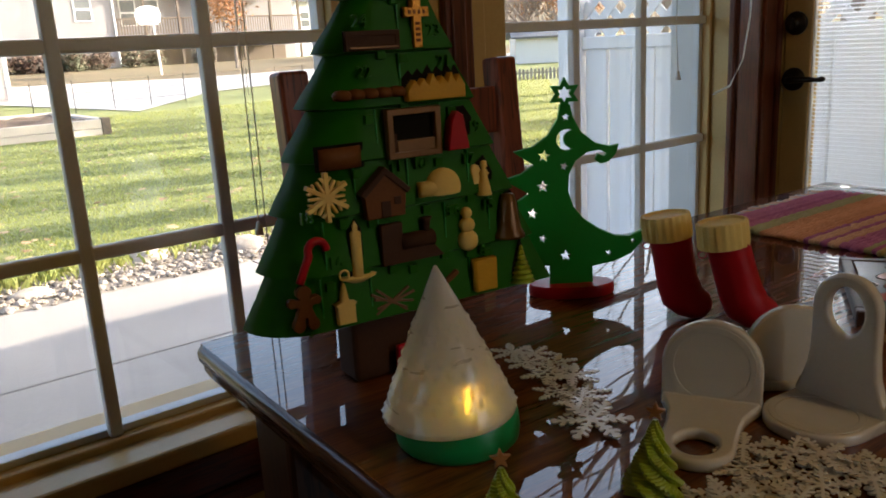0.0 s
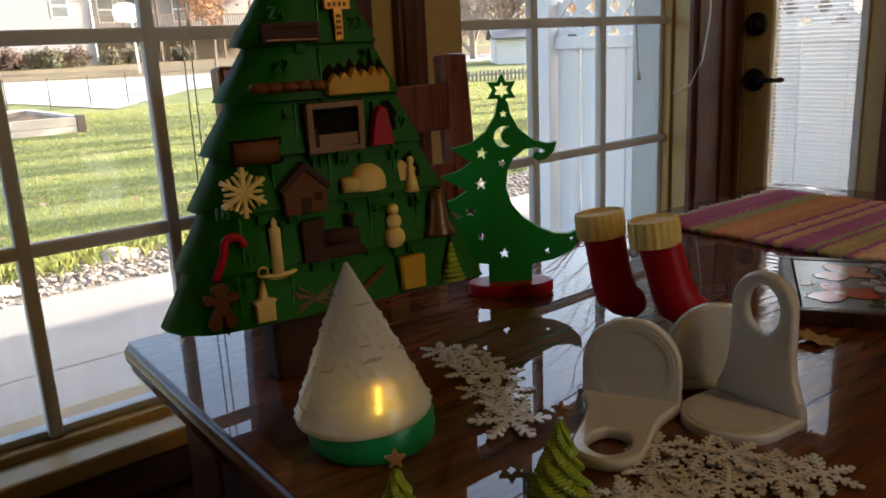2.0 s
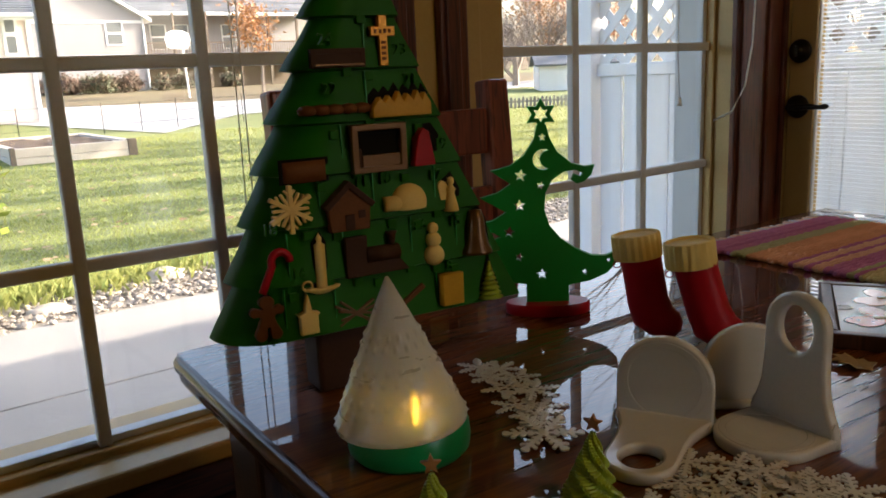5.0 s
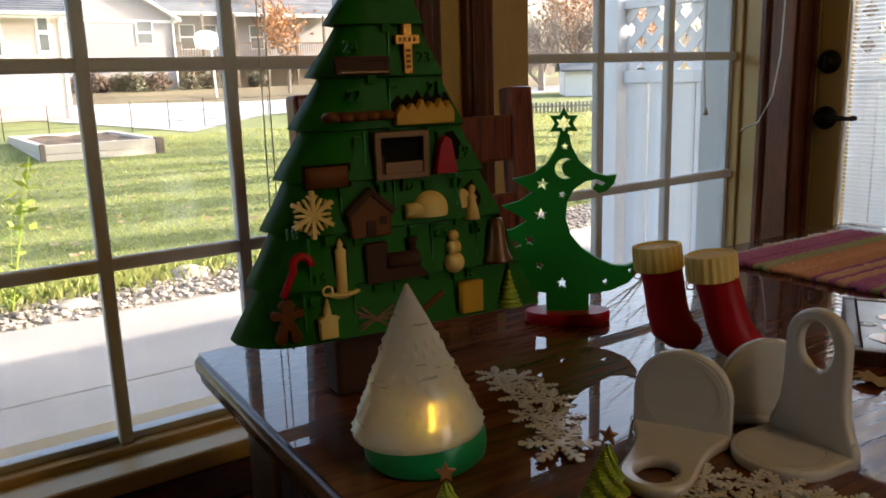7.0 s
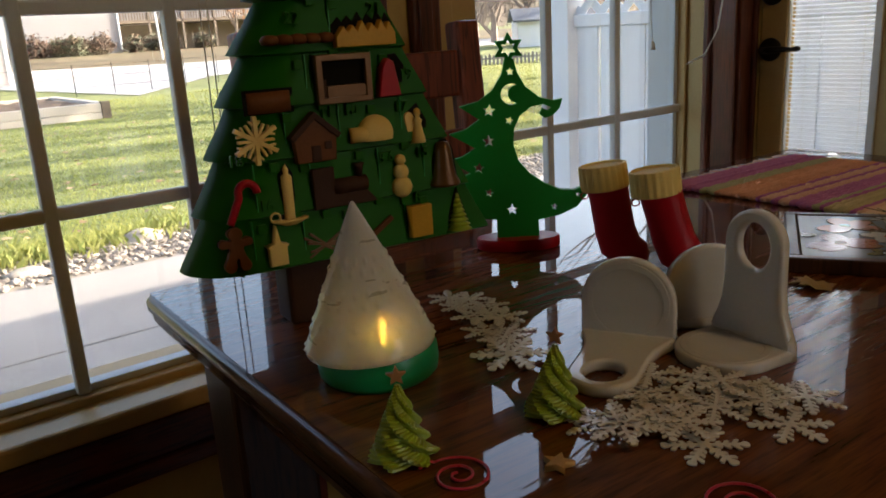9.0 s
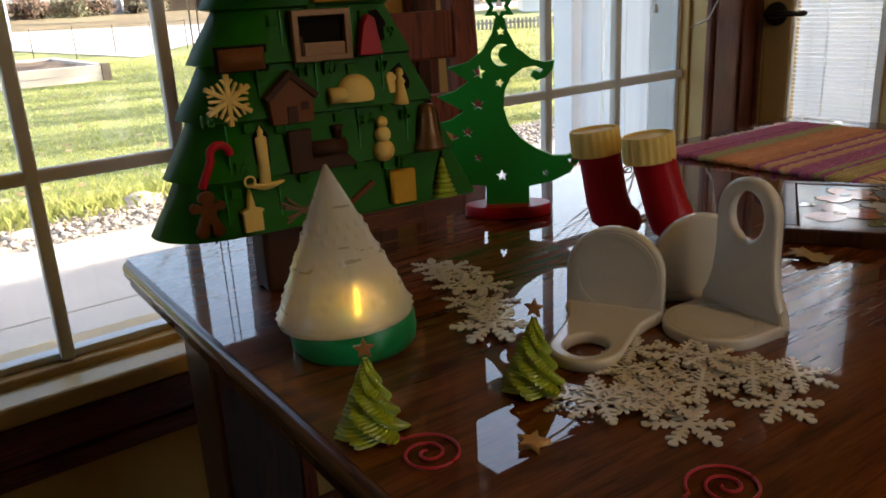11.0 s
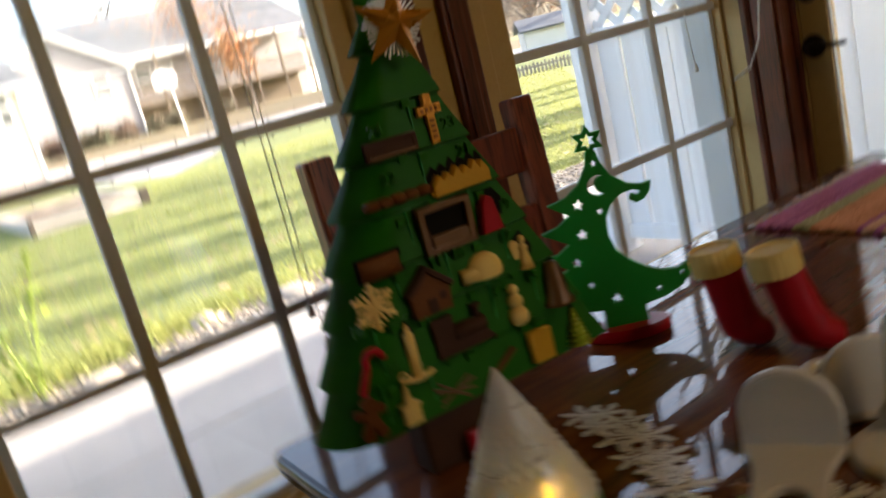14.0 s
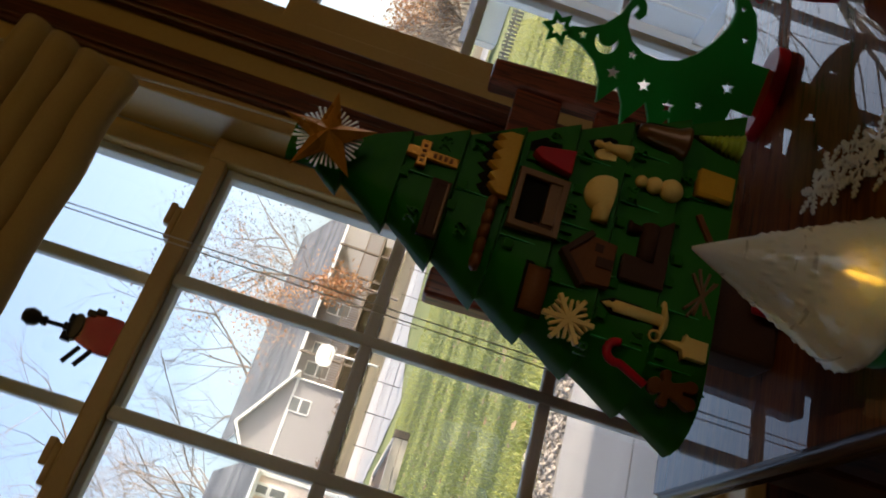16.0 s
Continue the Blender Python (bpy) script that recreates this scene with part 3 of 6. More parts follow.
PEND = [(1.350, -0.12, 1.55), (1.348, -0.12, 1.25), (1.340, -0.12, 1.08), (1.315, -0.12, 0.98), (1.265, -0.118, 0.920), (1.205, -0.112, 0.905)]
cord("blind_cord", PEND, "looped white blind cord beside the window casing", 0.0016, False)
cord("blind_cord", [(p[0] - 0.012, p[1] - 0.006, p[2] - 0.002) for p in PEND], "looped white blind cord beside the window casing", 0.0016, False)
cord("blind_cord", [(1.165, -0.035, 1.55), (1.163, -0.035, 1.2), (1.162, -0.035, 1.05), (1.172, -0.035, 0.955)], "white blind cord with a small bead", 0.0014)


def sash_ornament():
    t = thing("sash_ornament", "dark metal and red glass ornament standing on the meeting rail", "ornament", pose(-0.118, -0.005, 1.429) @ Matrix.Scale(0.88, 4))
    body = flat_shape([[(-0.027, 0), (0.027, 0), (0.032, 0.02), (0.028, 0.045), (0.014, 0.066), (-0.014, 0.068), (-0.027, 0.045), (-0.032, 0.02)]], 0.008, 0.002, (0,))
    part("body", body, mat("dark_red_glass", (0.35, 0.03, 0.015), (0.22, 0.015, 0.01), 0.15, trans=0.5, scale=30, fine=200), t, "dark red glass body")
    bm = flat_shape([ring_pts(0.022, 0.010, 16, 0, 0.072)], 0.012, 0.002)
    for x, z, w in ((-0.02, 0.080, 0.008), (-0.004, 0.084, 0.007), (0.012, 0.080, 0.008), (0.030, 0.058, 0.006), (0.036, 0.045, 0.006)):
        box((x - w, -0.006, z - 0.008), (x + w, 0.006, z + 0.008), 0.002, bm)
    part("collar", bm, M_IRON, t)
    part("stem", tube([(-0.004, 0, 0.076), (-0.006, 0, 0.125)], 0.004, 8), M_IRON, t)
    bm = lathe([(0, 0.118), (0.008, 0.120), (0.009, 0.126), (0.006, 0.130), (0.013, 0.136), (0.016, 0.147), (0.011, 0.158), (0, 0.162)], 16, m=Matrix.Translation((-0.006, 0, 0)))
    part("finial", bm, M_IRON, t, smooth=True)
    for a in (0.020, 0.040):
        part("prong", tube([(-0.030, 0, a + 0.012), (-0.062, 0, a + 0.028)], 0.0042, 6), M_IRON, t)


sash_ornament()

# ---------------------------------------------------------------- the table
TURN = -3.3
TAB = pose(-0.2215, -0.394, 0, 0, 0, TURN)     # far corner of the tabletop: x along its far edge, y away from the room


def dining_table():
    t = thing("dining_table", "dark oak dining table with a glossy worn top", "table", TAB)
    LX, LY = 1.28, 1.05
    bm = box((0.009, -LY + 0.009, 0.724), (LX - 0.009, -0.009, 0.75), 0)
    part("tabletop", bm, M_TABLE, t, "glossy oak tabletop")
    e = bmesh.new()
    pr = [(0.0095, 0.7497), (0.006, 0.7495), (0.0025, 0.7475), (0.0, 0.743), (0.0005, 0.736), (0.005, 0.732), (0.005, 0.724), (0.009, 0.716), (0.026, 0.714)]
    corner = [(0, 0), (LX, 0), (LX, -LY), (0, -LY)]
    rings = []
    for cx, cy in corner:
        sx, sy = (1 if cx == 0 else -1), (-1 if cy == 0 else 1)
        rc = 0.014
        for k in range(5):
            a = (k if (cx == 0) == (cy != 0) else k) / 4 * math.pi / 2
            if (cx, cy) == (0, 0):
                ux, uy = -math.cos(a), math.sin(a)
            elif cy == 0:
                ux, uy = math.sin(a), math.cos(a)
            elif cx == LX:
                ux, uy = math.cos(a), -math.sin(a)
            else:
                ux, uy = -math.sin(a), -math.cos(a)
            ox, oy = cx + sx * 0.026, cy + sy * 0.026
            rings.append([e.verts.new((ox + ux * (0.026 - d), oy + uy * (0.026 - d), z)) for d, z in pr])
    for r, s in zip(rings, rings[1:] + rings[:1]):
        for i in range(len(pr) - 1):
            try:
                e.faces.new((r[i], s[i], s[i + 1], r[i + 1]))
            except ValueError:
                pass
    bmesh.ops.remove_doubles(e, verts=e.verts[:], dist=1e-5)
    part("moulded_edge", e, M_TABLE_EDGE, t, "moulded table edge with worn varnish", smooth=True)
    bm = bmesh.new()
    for lo, hi in (((0.07, -0.10, 0.62), (LX - 0.07, -0.075, 0.723)), ((0.07, -LY + 0.075, 0.62), (LX - 0.07, -LY + 0.10, 0.723)), ((0.07, -LY + 0.1, 0.62), (0.095, -0.1, 0.723)), ((LX - 0.095, -LY + 0.1, 0.62), (LX - 0.07, -0.1, 0.723))):
        box(lo, hi, 0.002, bm)
    part("apron", bm, M_TABLE_LEG, t)
    for x in (0.09, LX - 0.09):
        for y in (-0.09, -LY + 0.09):
            part("leg", box((x - 0.045, y - 0.045, 0), (x + 0.045, y + 0.045, 0.7235), 0.006), M_TABLE_LEG, t)


dining_table()


def dining_chair():
    # stands between the table and the window, its back towards the glass
    t = thing("dining_chair", "red-brown wooden ladder-back chair pushed to the table", "chair", pose(0.222, -0.262, 0, 0, 0, -3))
    W = 0.19
    for sx in (-1, 1):
        m = Matrix.Rotation(radians(-5), 4, "X")
        bm = box((sx * W - 0.023, -0.019, 0.40), (sx * W + 0.023, 0.019, 1.03), 0.006)
        bm.transform(Matrix.Translation((0, 0, 0.42)) @ m @ Matrix.Translation((0, 0, -0.42)))
        part("back_post", bm, M_CHAIR, t)
        part("leg", box((sx * W - 0.02, -0.017, 0), (sx * W + 0.02, 0.017, 0.40), 0.004), M_CHAIR, t)
        part("leg", box((sx * W - 0.02, -0.40, 0), (sx * W + 0.02, -0.36, 0.42), 0.004), M_CHAIR, t)
    for z, h in ((0.945, 0.075), (0.822, 0.062), (0.69, 0.06)):
        y = 0.04 * (z - 0.42) / 0.5 + 0.002
        part("back_slat", box((-W + 0.02, y - 0.008, z - h / 2), (W - 0.02, y + 0.010, z + h / 2), 0.004), M_CHAIR, t)
    part("seat", box((-W - 0.02, -0.42, 0.42), (W + 0.02, -0.02, 0.45), 0.008), M_CHAIR, t)


dining_chair()


# ---------------------------------------------------------------- calendar tree
CT_U = Vector((0.99245, -0.12266, 0))
CT = Matrix(((CT_U.x, -CT_U.y, 0, -0.217), (CT_U.y, CT_U.x, 0, -0.624), (0, 0, 1, 0.75), (0, 0, 0, 1)))   # x along the face, y into it
CT_MID = 0.1165


def ct_half(z):
    return 0.1445 - (z - 0.063) * 0.354


def calendar_tree():
    t = thing("calendar_tree", "green plastic calendar tree with inset toys, standing on a brown trunk", "ornament tree", CT)
    bounds = [0.063, 0.113, 0.163, 0.209, 0.254, 0.300, 0.345, 0.390, 0.436]
    body = bmesh.new()
    for z0, z1 in zip(bounds, bounds[1:]):
        rows = []
        for z, fl in ((z0 - 0.002, -0.004), (z0, 0.0055), (z0 + 0.012, 0.003), ((z0 + z1) / 2, -0.0005), (z1 + 0.002, -0.0055)):
            hw = max(0.020, ct_half(z) + fl)
            r = min(0.052, hw * 0.6)
            front = -fl * 0.5
            hl = hw - 0.0115
            hr = hw - fl * 0.75 + 0.026 * max(0.0, 1 - (z - 0.063) / 0.27)
            pts = [(CT_MID - hl, r * 1.05)]
            for k in range(1, 9):
                a = math.pi / 2 * k / 8
                pts.append((CT_MID - hl + r * (1 - math.cos(a)), front + r * (1 - math.sin(a))))
            for k in range(1, 7):
                pts.append((CT_MID - hl + r + (hl + hr - r) * k / 6, front))
            pts += [(CT_MID + hr, front + 0.012), (CT_MID + hr - 0.01, r), (CT_MID, r * 1.1)]
            rows.append([body.verts.new((x, y, z)) for x, y in pts])
        n = len(rows[0])
        for a, b in zip(rows, rows[1:]):
            for i in range(n):
                body.faces.new((a[i], a[(i + 1) % n], b[(i + 1) % n], b[i]))
        body.faces.new(rows[0][::-1]), body.faces.new(rows[-1])
    bmesh.ops.recalc_face_normals(body, faces=body.faces[:])
    b = part("tree_body", body, M_GREEN, t, "silky green tiered body", smooth=True)
    b.data.set_sharp_from_angle(angle=radians(38))
    part("trunk", box((CT_MID - 0.050, 0.010, 0.0), (CT_MID + 0.05, 0.05, 0.066), 0.004), M_DKBROWN, t, "dark brown trunk")
    # unidentified red spot under the tree, built as a small block
    part("red_block", box((CT_MID - 0.012, -0.004, 0.002), (CT_MID + 0.03, 0.004, 0.032), 0.003), M_RED, t, "small red block at the trunk")
    return t


ct = calendar_tree()


def ct_piece(name, outlines, x, z, material, label, depth=0.008, recess=True, smooth=(), s=1.0, out=0.0, bevel=0.0008, tilt=0, grow=0.0016):
    """A toy set into the tree's face at (x, z); a black sheet round it paints a gap's shade."""
    outlines = [[(px * s, pz * s) for px, pz in o] for o in outlines]
    rot = Matrix.Rotation(radians(tilt), 4, "Y")
    if recess:
        cx = sum(p[0] for p in outlines[0]) / len(outlines[0])
        cz = sum(p[1] for p in outlines[0]) / len(outlines[0])
        gap = [[(cx + (px - cx) * (1 + grow / max(0.004, abs(px - cx) + abs(pz - cz))) , cz + (pz - cz) * (1 + grow / max(0.004, abs(px - cx) + abs(pz - cz)))) for px, pz in outlines[0]]]
        # nothing is cut out: a flat black sheet stands in for shade
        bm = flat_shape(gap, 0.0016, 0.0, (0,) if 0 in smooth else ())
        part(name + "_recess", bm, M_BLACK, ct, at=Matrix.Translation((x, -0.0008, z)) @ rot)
    bm = flat_shape(outlines, depth, bevel, smooth)
    return part(name, bm, material, ct, label, at=Matrix.Translation((x, -depth / 2 - out + 0.001, z)) @ rot)


def rect(w, h, x=0.0, z=0.0):
    return [(x - w / 2, z - h / 2), (x + w / 2, z - h / 2), (x + w / 2, z + h / 2), (x - w / 2, z + h / 2)]


def mirror(half):
    return half + [(-x, z) for x, z in reversed(half) if abs(x) > 1e-6]


# cross with raised letters drawn as bars
cr = ct_piece("cross", [[(-0.004, -0.024), (0.004, -0.024), (0.004, 0.006), (0.013, 0.006), (0.013, 0.014), (0.004, 0.014), (0.004, 0.025), (-0.004, 0.025), (-0.004, 0.014), (-0.013, 0.014), (-0.013, 0.006), (-0.004, 0.006)]], 0.145, 0.3225, M_GOLD, "gold plastic cross", 0.006, s=0.86)
for k in range(4):
    part("raised_bar", box((-0.0022, -0.0046, -0.0165 + k * 0.0047), (0.0022, -0.0028, -0.0138 + k * 0.0047), 0.0004), M_BROWN, cr)
for k in range(4):
    part("raised_bar", box((-0.0088 + k * 0.0047, -0.0046, 0.0068), (-0.0062 + k * 0.0047, -0.0028, 0.0104), 0.0004), M_BROWN, cr)
# long slot with a brown bar
ct_piece("drawer_slot", [rect(0.050, 0.015), rect(0.044, 0.009)], 0.1015, 0.309, M_DKBROWN, "dark brown drawer slot", 0.005)
part("drawer_front", box((-0.0225, -0.004, -0.005), (0.0225, 0.0, 0.0048), 0.0006), M_DKBROWN, ct, "dark brown drawer front", at=Matrix.Translation((0.1015, 0.0, 0.309)))
part("drawer_lip", box((-0.023, -0.0075, -0.0008), (0.023, -0.003, 0.0008), 0.0003), M_BRONZE, ct, at=Matrix.Translation((0.1015, 0.0, 0.3032)))
# crown of flames in the grass nest
fl = [(-0.029, -0.010), (0.029, -0.010), (0.029, 0.000), (0.024, 0.008), (0.021, 0.001), (0.016, 0.010), (0.012, 0.002), (0.006, 0.008), (0.002, 0.001), (-0.003, 0.010), (-0.008, 0.001), (-0.013, 0.007), (-0.018, 0.001), (-0.022, 0.006), (-0.029, -0.002)]
ct_piece("straw_nest", [fl], 0.1585, 0.2665, M_YELLOW, "yellow spiky straw manger", 0.011)
# spiky black sheet paints the shade above the straw
ct_piece("nest_shadow", [[(p[0] * 1.05, p[1] * 0.9 + 0.009) for p in fl]], 0.1585, 0.2665, M_BLACK, "spiky black sheet painting shade behind the straw", 0.0018, recess=False)
bm = bmesh.new()
for k in range(5):
    joined(bm, lathe([(0, -0.004), (0.0075, -0.003), (0.009, 0.001), (0.006, 0.0045), (0, 0.0055)], 12), Matrix.Translation((-0.026 + k * 0.013, 0, 0)))
part("bread_loaf", bm, M_BROWN, ct, "brown row of buns", True, Matrix.Translation((0.0955, -0.002, 0.2645)))
# window frame with a stall
wf = ct_piece("picture_frame", [rect(0.053, 0.042), rect(0.044, 0.034)], 0.1345, 0.2285, M_BRONZE, "bronze picture frame", 0.009)
part("frame_back", box((-0.022, 0.001, -0.017), (0.022, 0.0035, 0.017)), M_BLACK, wf)
part("counter", box((-0.017, -0.003, -0.017), (0.022, 0.0012, -0.006), 0.0005), M_BRONZE, wf)
part("counter_step", box((-0.022, -0.003, -0.017), (-0.0175, 0.0012, 0.0), 0.0005), M_DKBROWN, wf)
# red elf hat
ct_piece("red_hat", [[(-0.011, -0.016), (0.010, -0.016), (0.006, 0.004), (0.004, 0.014), (-0.001, 0.017), (-0.006, 0.010), (-0.009, -0.004)]], 0.179, 0.2255, M_RED, "red pointed hat", 0.012)
# shade beside the hat, laid on as a black sheet
ct_piece("hat_recess", [[(-0.013, -0.017), (0.014, -0.017), (0.018, 0.010), (0.010, 0.021), (-0.001, 0.020), (-0.008, 0.010)]], 0.181, 0.2255, M_BLACK, "arched black sheet painting shade behind the hat", 0.0018, recess=False)
# half barrel
bm = lathe([(0.020, -0.009), (0.020, 0.009)], 28, m=Matrix.Diagonal((1, 0.35, 1, 1)))
part("barrel", bm, M_BROWN, ct, "brown rounded drum", True, Matrix.Translation((0.063, -0.001, 0.2135)))
# black sheet as the shade round the drum
ct_piece("barrel_recess", [rect(0.044, 0.020)], 0.063, 0.214, M_BLACK, "flat black sheet painting a pocket's shade", 0.0018, recess=False)
# wooden snowflake
bm = bmesh.new()
for k in range(6):
    m = Matrix.Rotation(math.pi / 3 * k, 4, "Y")
    box((-0.0020, -0.003, 0), (0.0020, 0.003, 0.0215), 0.0006, bm, m=m)
    for s in (-1, 1):
        box((-0.0010, -0.0022, 0), (0.0010, 0.0022, 0.0075), 0.0004, bm, m=m @ Matrix.Translation((0, 0, 0.0115)) @ Matrix.Rotation(radians(40 * s), 4, "Y"))
for k in range(6):
    box((-0.0012, -0.0022, 0), (0.0012, 0.0022, 0.0165), 0.0004, bm, m=Matrix.Rotation(math.pi / 3 * (k + 0.5), 4, "Y"))
part("snowflake", bm, M_IVORY, ct, "ivory wooden snowflake", at=Matrix.Translation((0.047, -0.003, 0.1815)))
# bird house
bh = ct_piece("gingerbread_house", [[(-0.018, -0.019), (0.018, -0.019), (0.020, 0.004), (0.0, 0.021), (-0.020, 0.004)]], 0.1, 0.1765, M_BROWN, "brown little house", 0.010)
for s in (-1, 1):
    part("roof_slope", box((-0.002, -0.007, -0.003), (0.031, 0.004, 0.0025), 0.0008, m=Matrix.Translation((0, -0.001, 0.0225)) @ Matrix.Rotation(radians(41), 4, "Y") if s > 0 else Matrix.Scale(-1, 4, (1, 0, 0)) @ Matrix.Translation((0, -0.001, 0.0225)) @ Matrix.Rotation(radians(41), 4, "Y")), M_DKBROWN, bh)
part("house_door", box((-0.005, -0.0068, -0.019), (0.004, -0.005, -0.005), 0.0004), M_DKBROWN, bh)
part("house_window", box((0.008, -0.0064, -0.009), (0.015, -0.005, -0.002), 0.0004), M_DKBROWN, bh)
# igloo
dome = bmesh.new()
bmesh.ops.create_uvsphere(dome, u_segments=24, v_segments=14, radius=0.019)
bmesh.ops.bisect_plane(dome, geom=dome.verts[:] + dome.edges[:] + dome.faces[:], plane_co=(0, 0, -0.006), plane_no=(0, 0, 1), clear_inner=True)
dome.transform(Matrix.Diagonal((0.97, 0.72, 0.95, 1)))
ig = part("igloo", dome, M_IVORY, ct, "ivory igloo dome", True, Matrix.Translation((0.164, -0.001, 0.1745)))
part("tunnel", lathe([(0.0072, -0.013), (0.0074, 0.004), (0.006, 0.012)], 20, m=Matrix.Translation((-0.014, -0.003, 0.001)) @ Matrix.Rotation(radians(90), 4, "Y")), M_IVORY, ig, smooth=True)
# winged figure, bell, snowman, candle as turned toys
part("winged_toy", lathe([(0.0075, -0.016), (0.006, -0.008), (0.0035, 0.002), (0.005, 0.005), (0.002, 0.009), (0.0036, 0.012), (0.003, 0.016), (0, 0.0175)], 16), M_IVORY, ct, "small ivory turned toy", True, Matrix.Translation((0.2095, -0.003, 0.177)))
ct_piece("wing", [[(-0.002, 0.008), (-0.009, 0.012), (-0.010, 0.0), (-0.006, -0.010), (-0.001, -0.006)]], 0.2085, 0.178, M_IVORY, "ivory wing", 0.002, recess=False, smooth=(0,))
# painted shade round the winged toy, a thin black sheet
ct_piece("winged_recess", [[(-0.011, -0.014), (0.009, -0.016), (0.011, 0.004), (0.002, 0.020), (-0.009, 0.012)]], 0.209, 0.1775, M_BLACK, "flat black sheet painting a pocket's shade", 0.0018, recess=False)
part("bell", lathe([(0, 0.023), (0.006, 0.022), (0.0085, 0.014), (0.010, 0.0), (0.0125, -0.012), (0.016, -0.018), (0.016, -0.021), (0, -0.021)], 24), M_BRONZE, ct, "bronze hand bell", True, Matrix.Translation((0.2365, -0.003, 0.136)))
# the bell's pocket is only a black sheet for its shade
ct_piece("bell_recess", [[(-0.016, -0.02), (0.017, -0.02), (0.012, 0.014), (0.004, 0.026), (-0.007, 0.022), (-0.012, 0.004)]], 0.2375, 0.136, M_BLACK, "flat black sheet painting a pocket's shade", 0.0018, recess=False, s=0.93)
bm = bmesh.new()
for r, z in ((0.0105, -0.012), (0.0078, 0.003), (0.0056, 0.0145)):
    s = bmesh.new()
    bmesh.ops.create_uvsphere(s, u_segments=18, v_segments=12, radius=r)
    joined(bm, s, Matrix.Translation((0, 0, z)))
part("snowman", bm, M_IVORY, ct, "ivory three-ball snowman", True, Matrix.Translation((0.1875, -0.003, 0.132)))
# candy cane
pts = [(-0.013 + 0.012 * k / 8, -0.003, -0.024 + 0.026 * k / 8) for k in range(9)] + [(0.0085 - 0.0100 * math.cos(a), -0.003, 0.006 + 0.0105 * math.sin(a)) for a in np.linspace(0.25, math.pi * 1.02, 11)]
part("candy_cane", tube(pts, 0.0042, 10), M_RED, ct, "red hooked candy cane", True, Matrix.Translation((0.0265, 0.0, 0.1315)) @ Matrix.Scale(0.86, 4))
# candle in its dish
cd = part("candle", lathe([(0.005, -0.022), (0.005, 0.018), (0.0022, 0.020), (0.0028, 0.024), (0, 0.029)], 16), M_IVORY, ct, "ivory candle in a handled dish", True, Matrix.Translation((0.0705, -0.003, 0.129)))
part("dish", lathe([(0.006, -0.027), (0.017, -0.0225), (0.0175, -0.021), (0.005, -0.0215)], 24, m=Matrix.Diagonal((1, 0.5, 1, 1))), M_IVORY, cd, smooth=True)
part("ring_handle", tube([(-0.0145 + 0.0045 * math.cos(a), -0.002, -0.018 + 0.0045 * math.sin(a)) for a in np.linspace(0, 2 * math.pi, 14, endpoint=False)], 0.0011, 6, closed=True), M_IVORY, cd, smooth=True)
# black sheet that paints shade along the candle
ct_piece("candle_recess", [[(-0.007, -0.024), (0.008, -0.024), (0.0075, 0.022), (0.002, 0.032), (-0.006, 0.022)]], 0.0705, 0.129, M_BLACK, "flat black sheet painting a pocket's shade", 0.0018, recess=False, s=0.88)
# train
tr = ct_piece("train", [[(-0.030, -0.018), (0.022, -0.018), (0.032, -0.018), (0.022, -0.006), (0.022, 0.006), (-0.010, 0.006), (-0.010, 0.018), (-0.030, 0.018)]], 0.1255, 0.1305, M_DKBROWN, "dark brown locomotive", 0.007)
part("boiler", lathe([(0.0075, -0.016), (0.0075, 0.017)], 18, m=Matrix.Translation((0.006, -0.001, 0.0)) @ Matrix.Rotation(radians(90), 4, "Y")), M_DKBROWN, tr, smooth=True)
part("chimney", lathe([(0.003, 0.006), (0.004, 0.016), (0.006, 0.019)], 14, m=Matrix.Translation((0.017, -0.001, 0))), M_DKBROWN, tr, smooth=True)
# little spiral tree, book, church, gingerbread shape, sticks
bm = bmesh.new()
for k in range(8):
    f = 1 - k / 8.5
    joined(bm, lathe([(0.013 * f * 0.72, 0), (0.014 * f, 0.0012), (0.013 * f * 0.55, 0.0052)], 20), Matrix.Translation((0, 0, -0.019 + k * 0.0047)))
part("ribbed_tree", bm, M_LIME, ct, "small lime ribbed tree", True, Matrix.Translation((0.2505, -0.003, 0.0845)))
# shade behind the ribbed tree, a black triangle on the face
ct_piece("ribbed_tree_recess", [[(-0.0155, -0.021), (0.0155, -0.021), (0.001, 0.022)]], 0.2505, 0.0855, M_BLACK, "flat black sheet painting a pocket's shade", 0.0018, recess=False)
bk = ct_piece("yellow_book", [rect(0.022, 0.030)], 0.2045, 0.0835, M_YELLOW, "yellow closed book", 0.010)
part("spine", tube([(-0.0105, -0.002, -0.0148), (-0.0105, -0.002, 0.0148)], 0.0035, 10), M_YELLOW, bk, smooth=True)
ch = ct_piece("church", [[(-0.010, -0.017), (0.010, -0.017), (0.010, 0.004), (0.012, 0.006), (0.003, 0.009), (0.0, 0.025), (-0.003, 0.009), (-0.012, 0.006), (-0.010, 0.004)]], 0.0545, 0.081, M_IVORY, "ivory little church", 0.009, s=0.76)
hf = [(0.0, 0.026), (0.006, 0.024), (0.008, 0.018), (0.005, 0.012), (0.018, 0.012), (0.019, 0.006), (0.008, 0.003), (0.009, -0.006), (0.014, -0.024), (0.005, -0.025), (0.0, -0.010)]
ct_piece("gingerbread_cutout", [mirror(hf)], 0.0175, 0.0885, M_BROWN, "brown gingerbread cut-out", 0.006, smooth=(0,), s=0.74)
bm = bmesh.new()
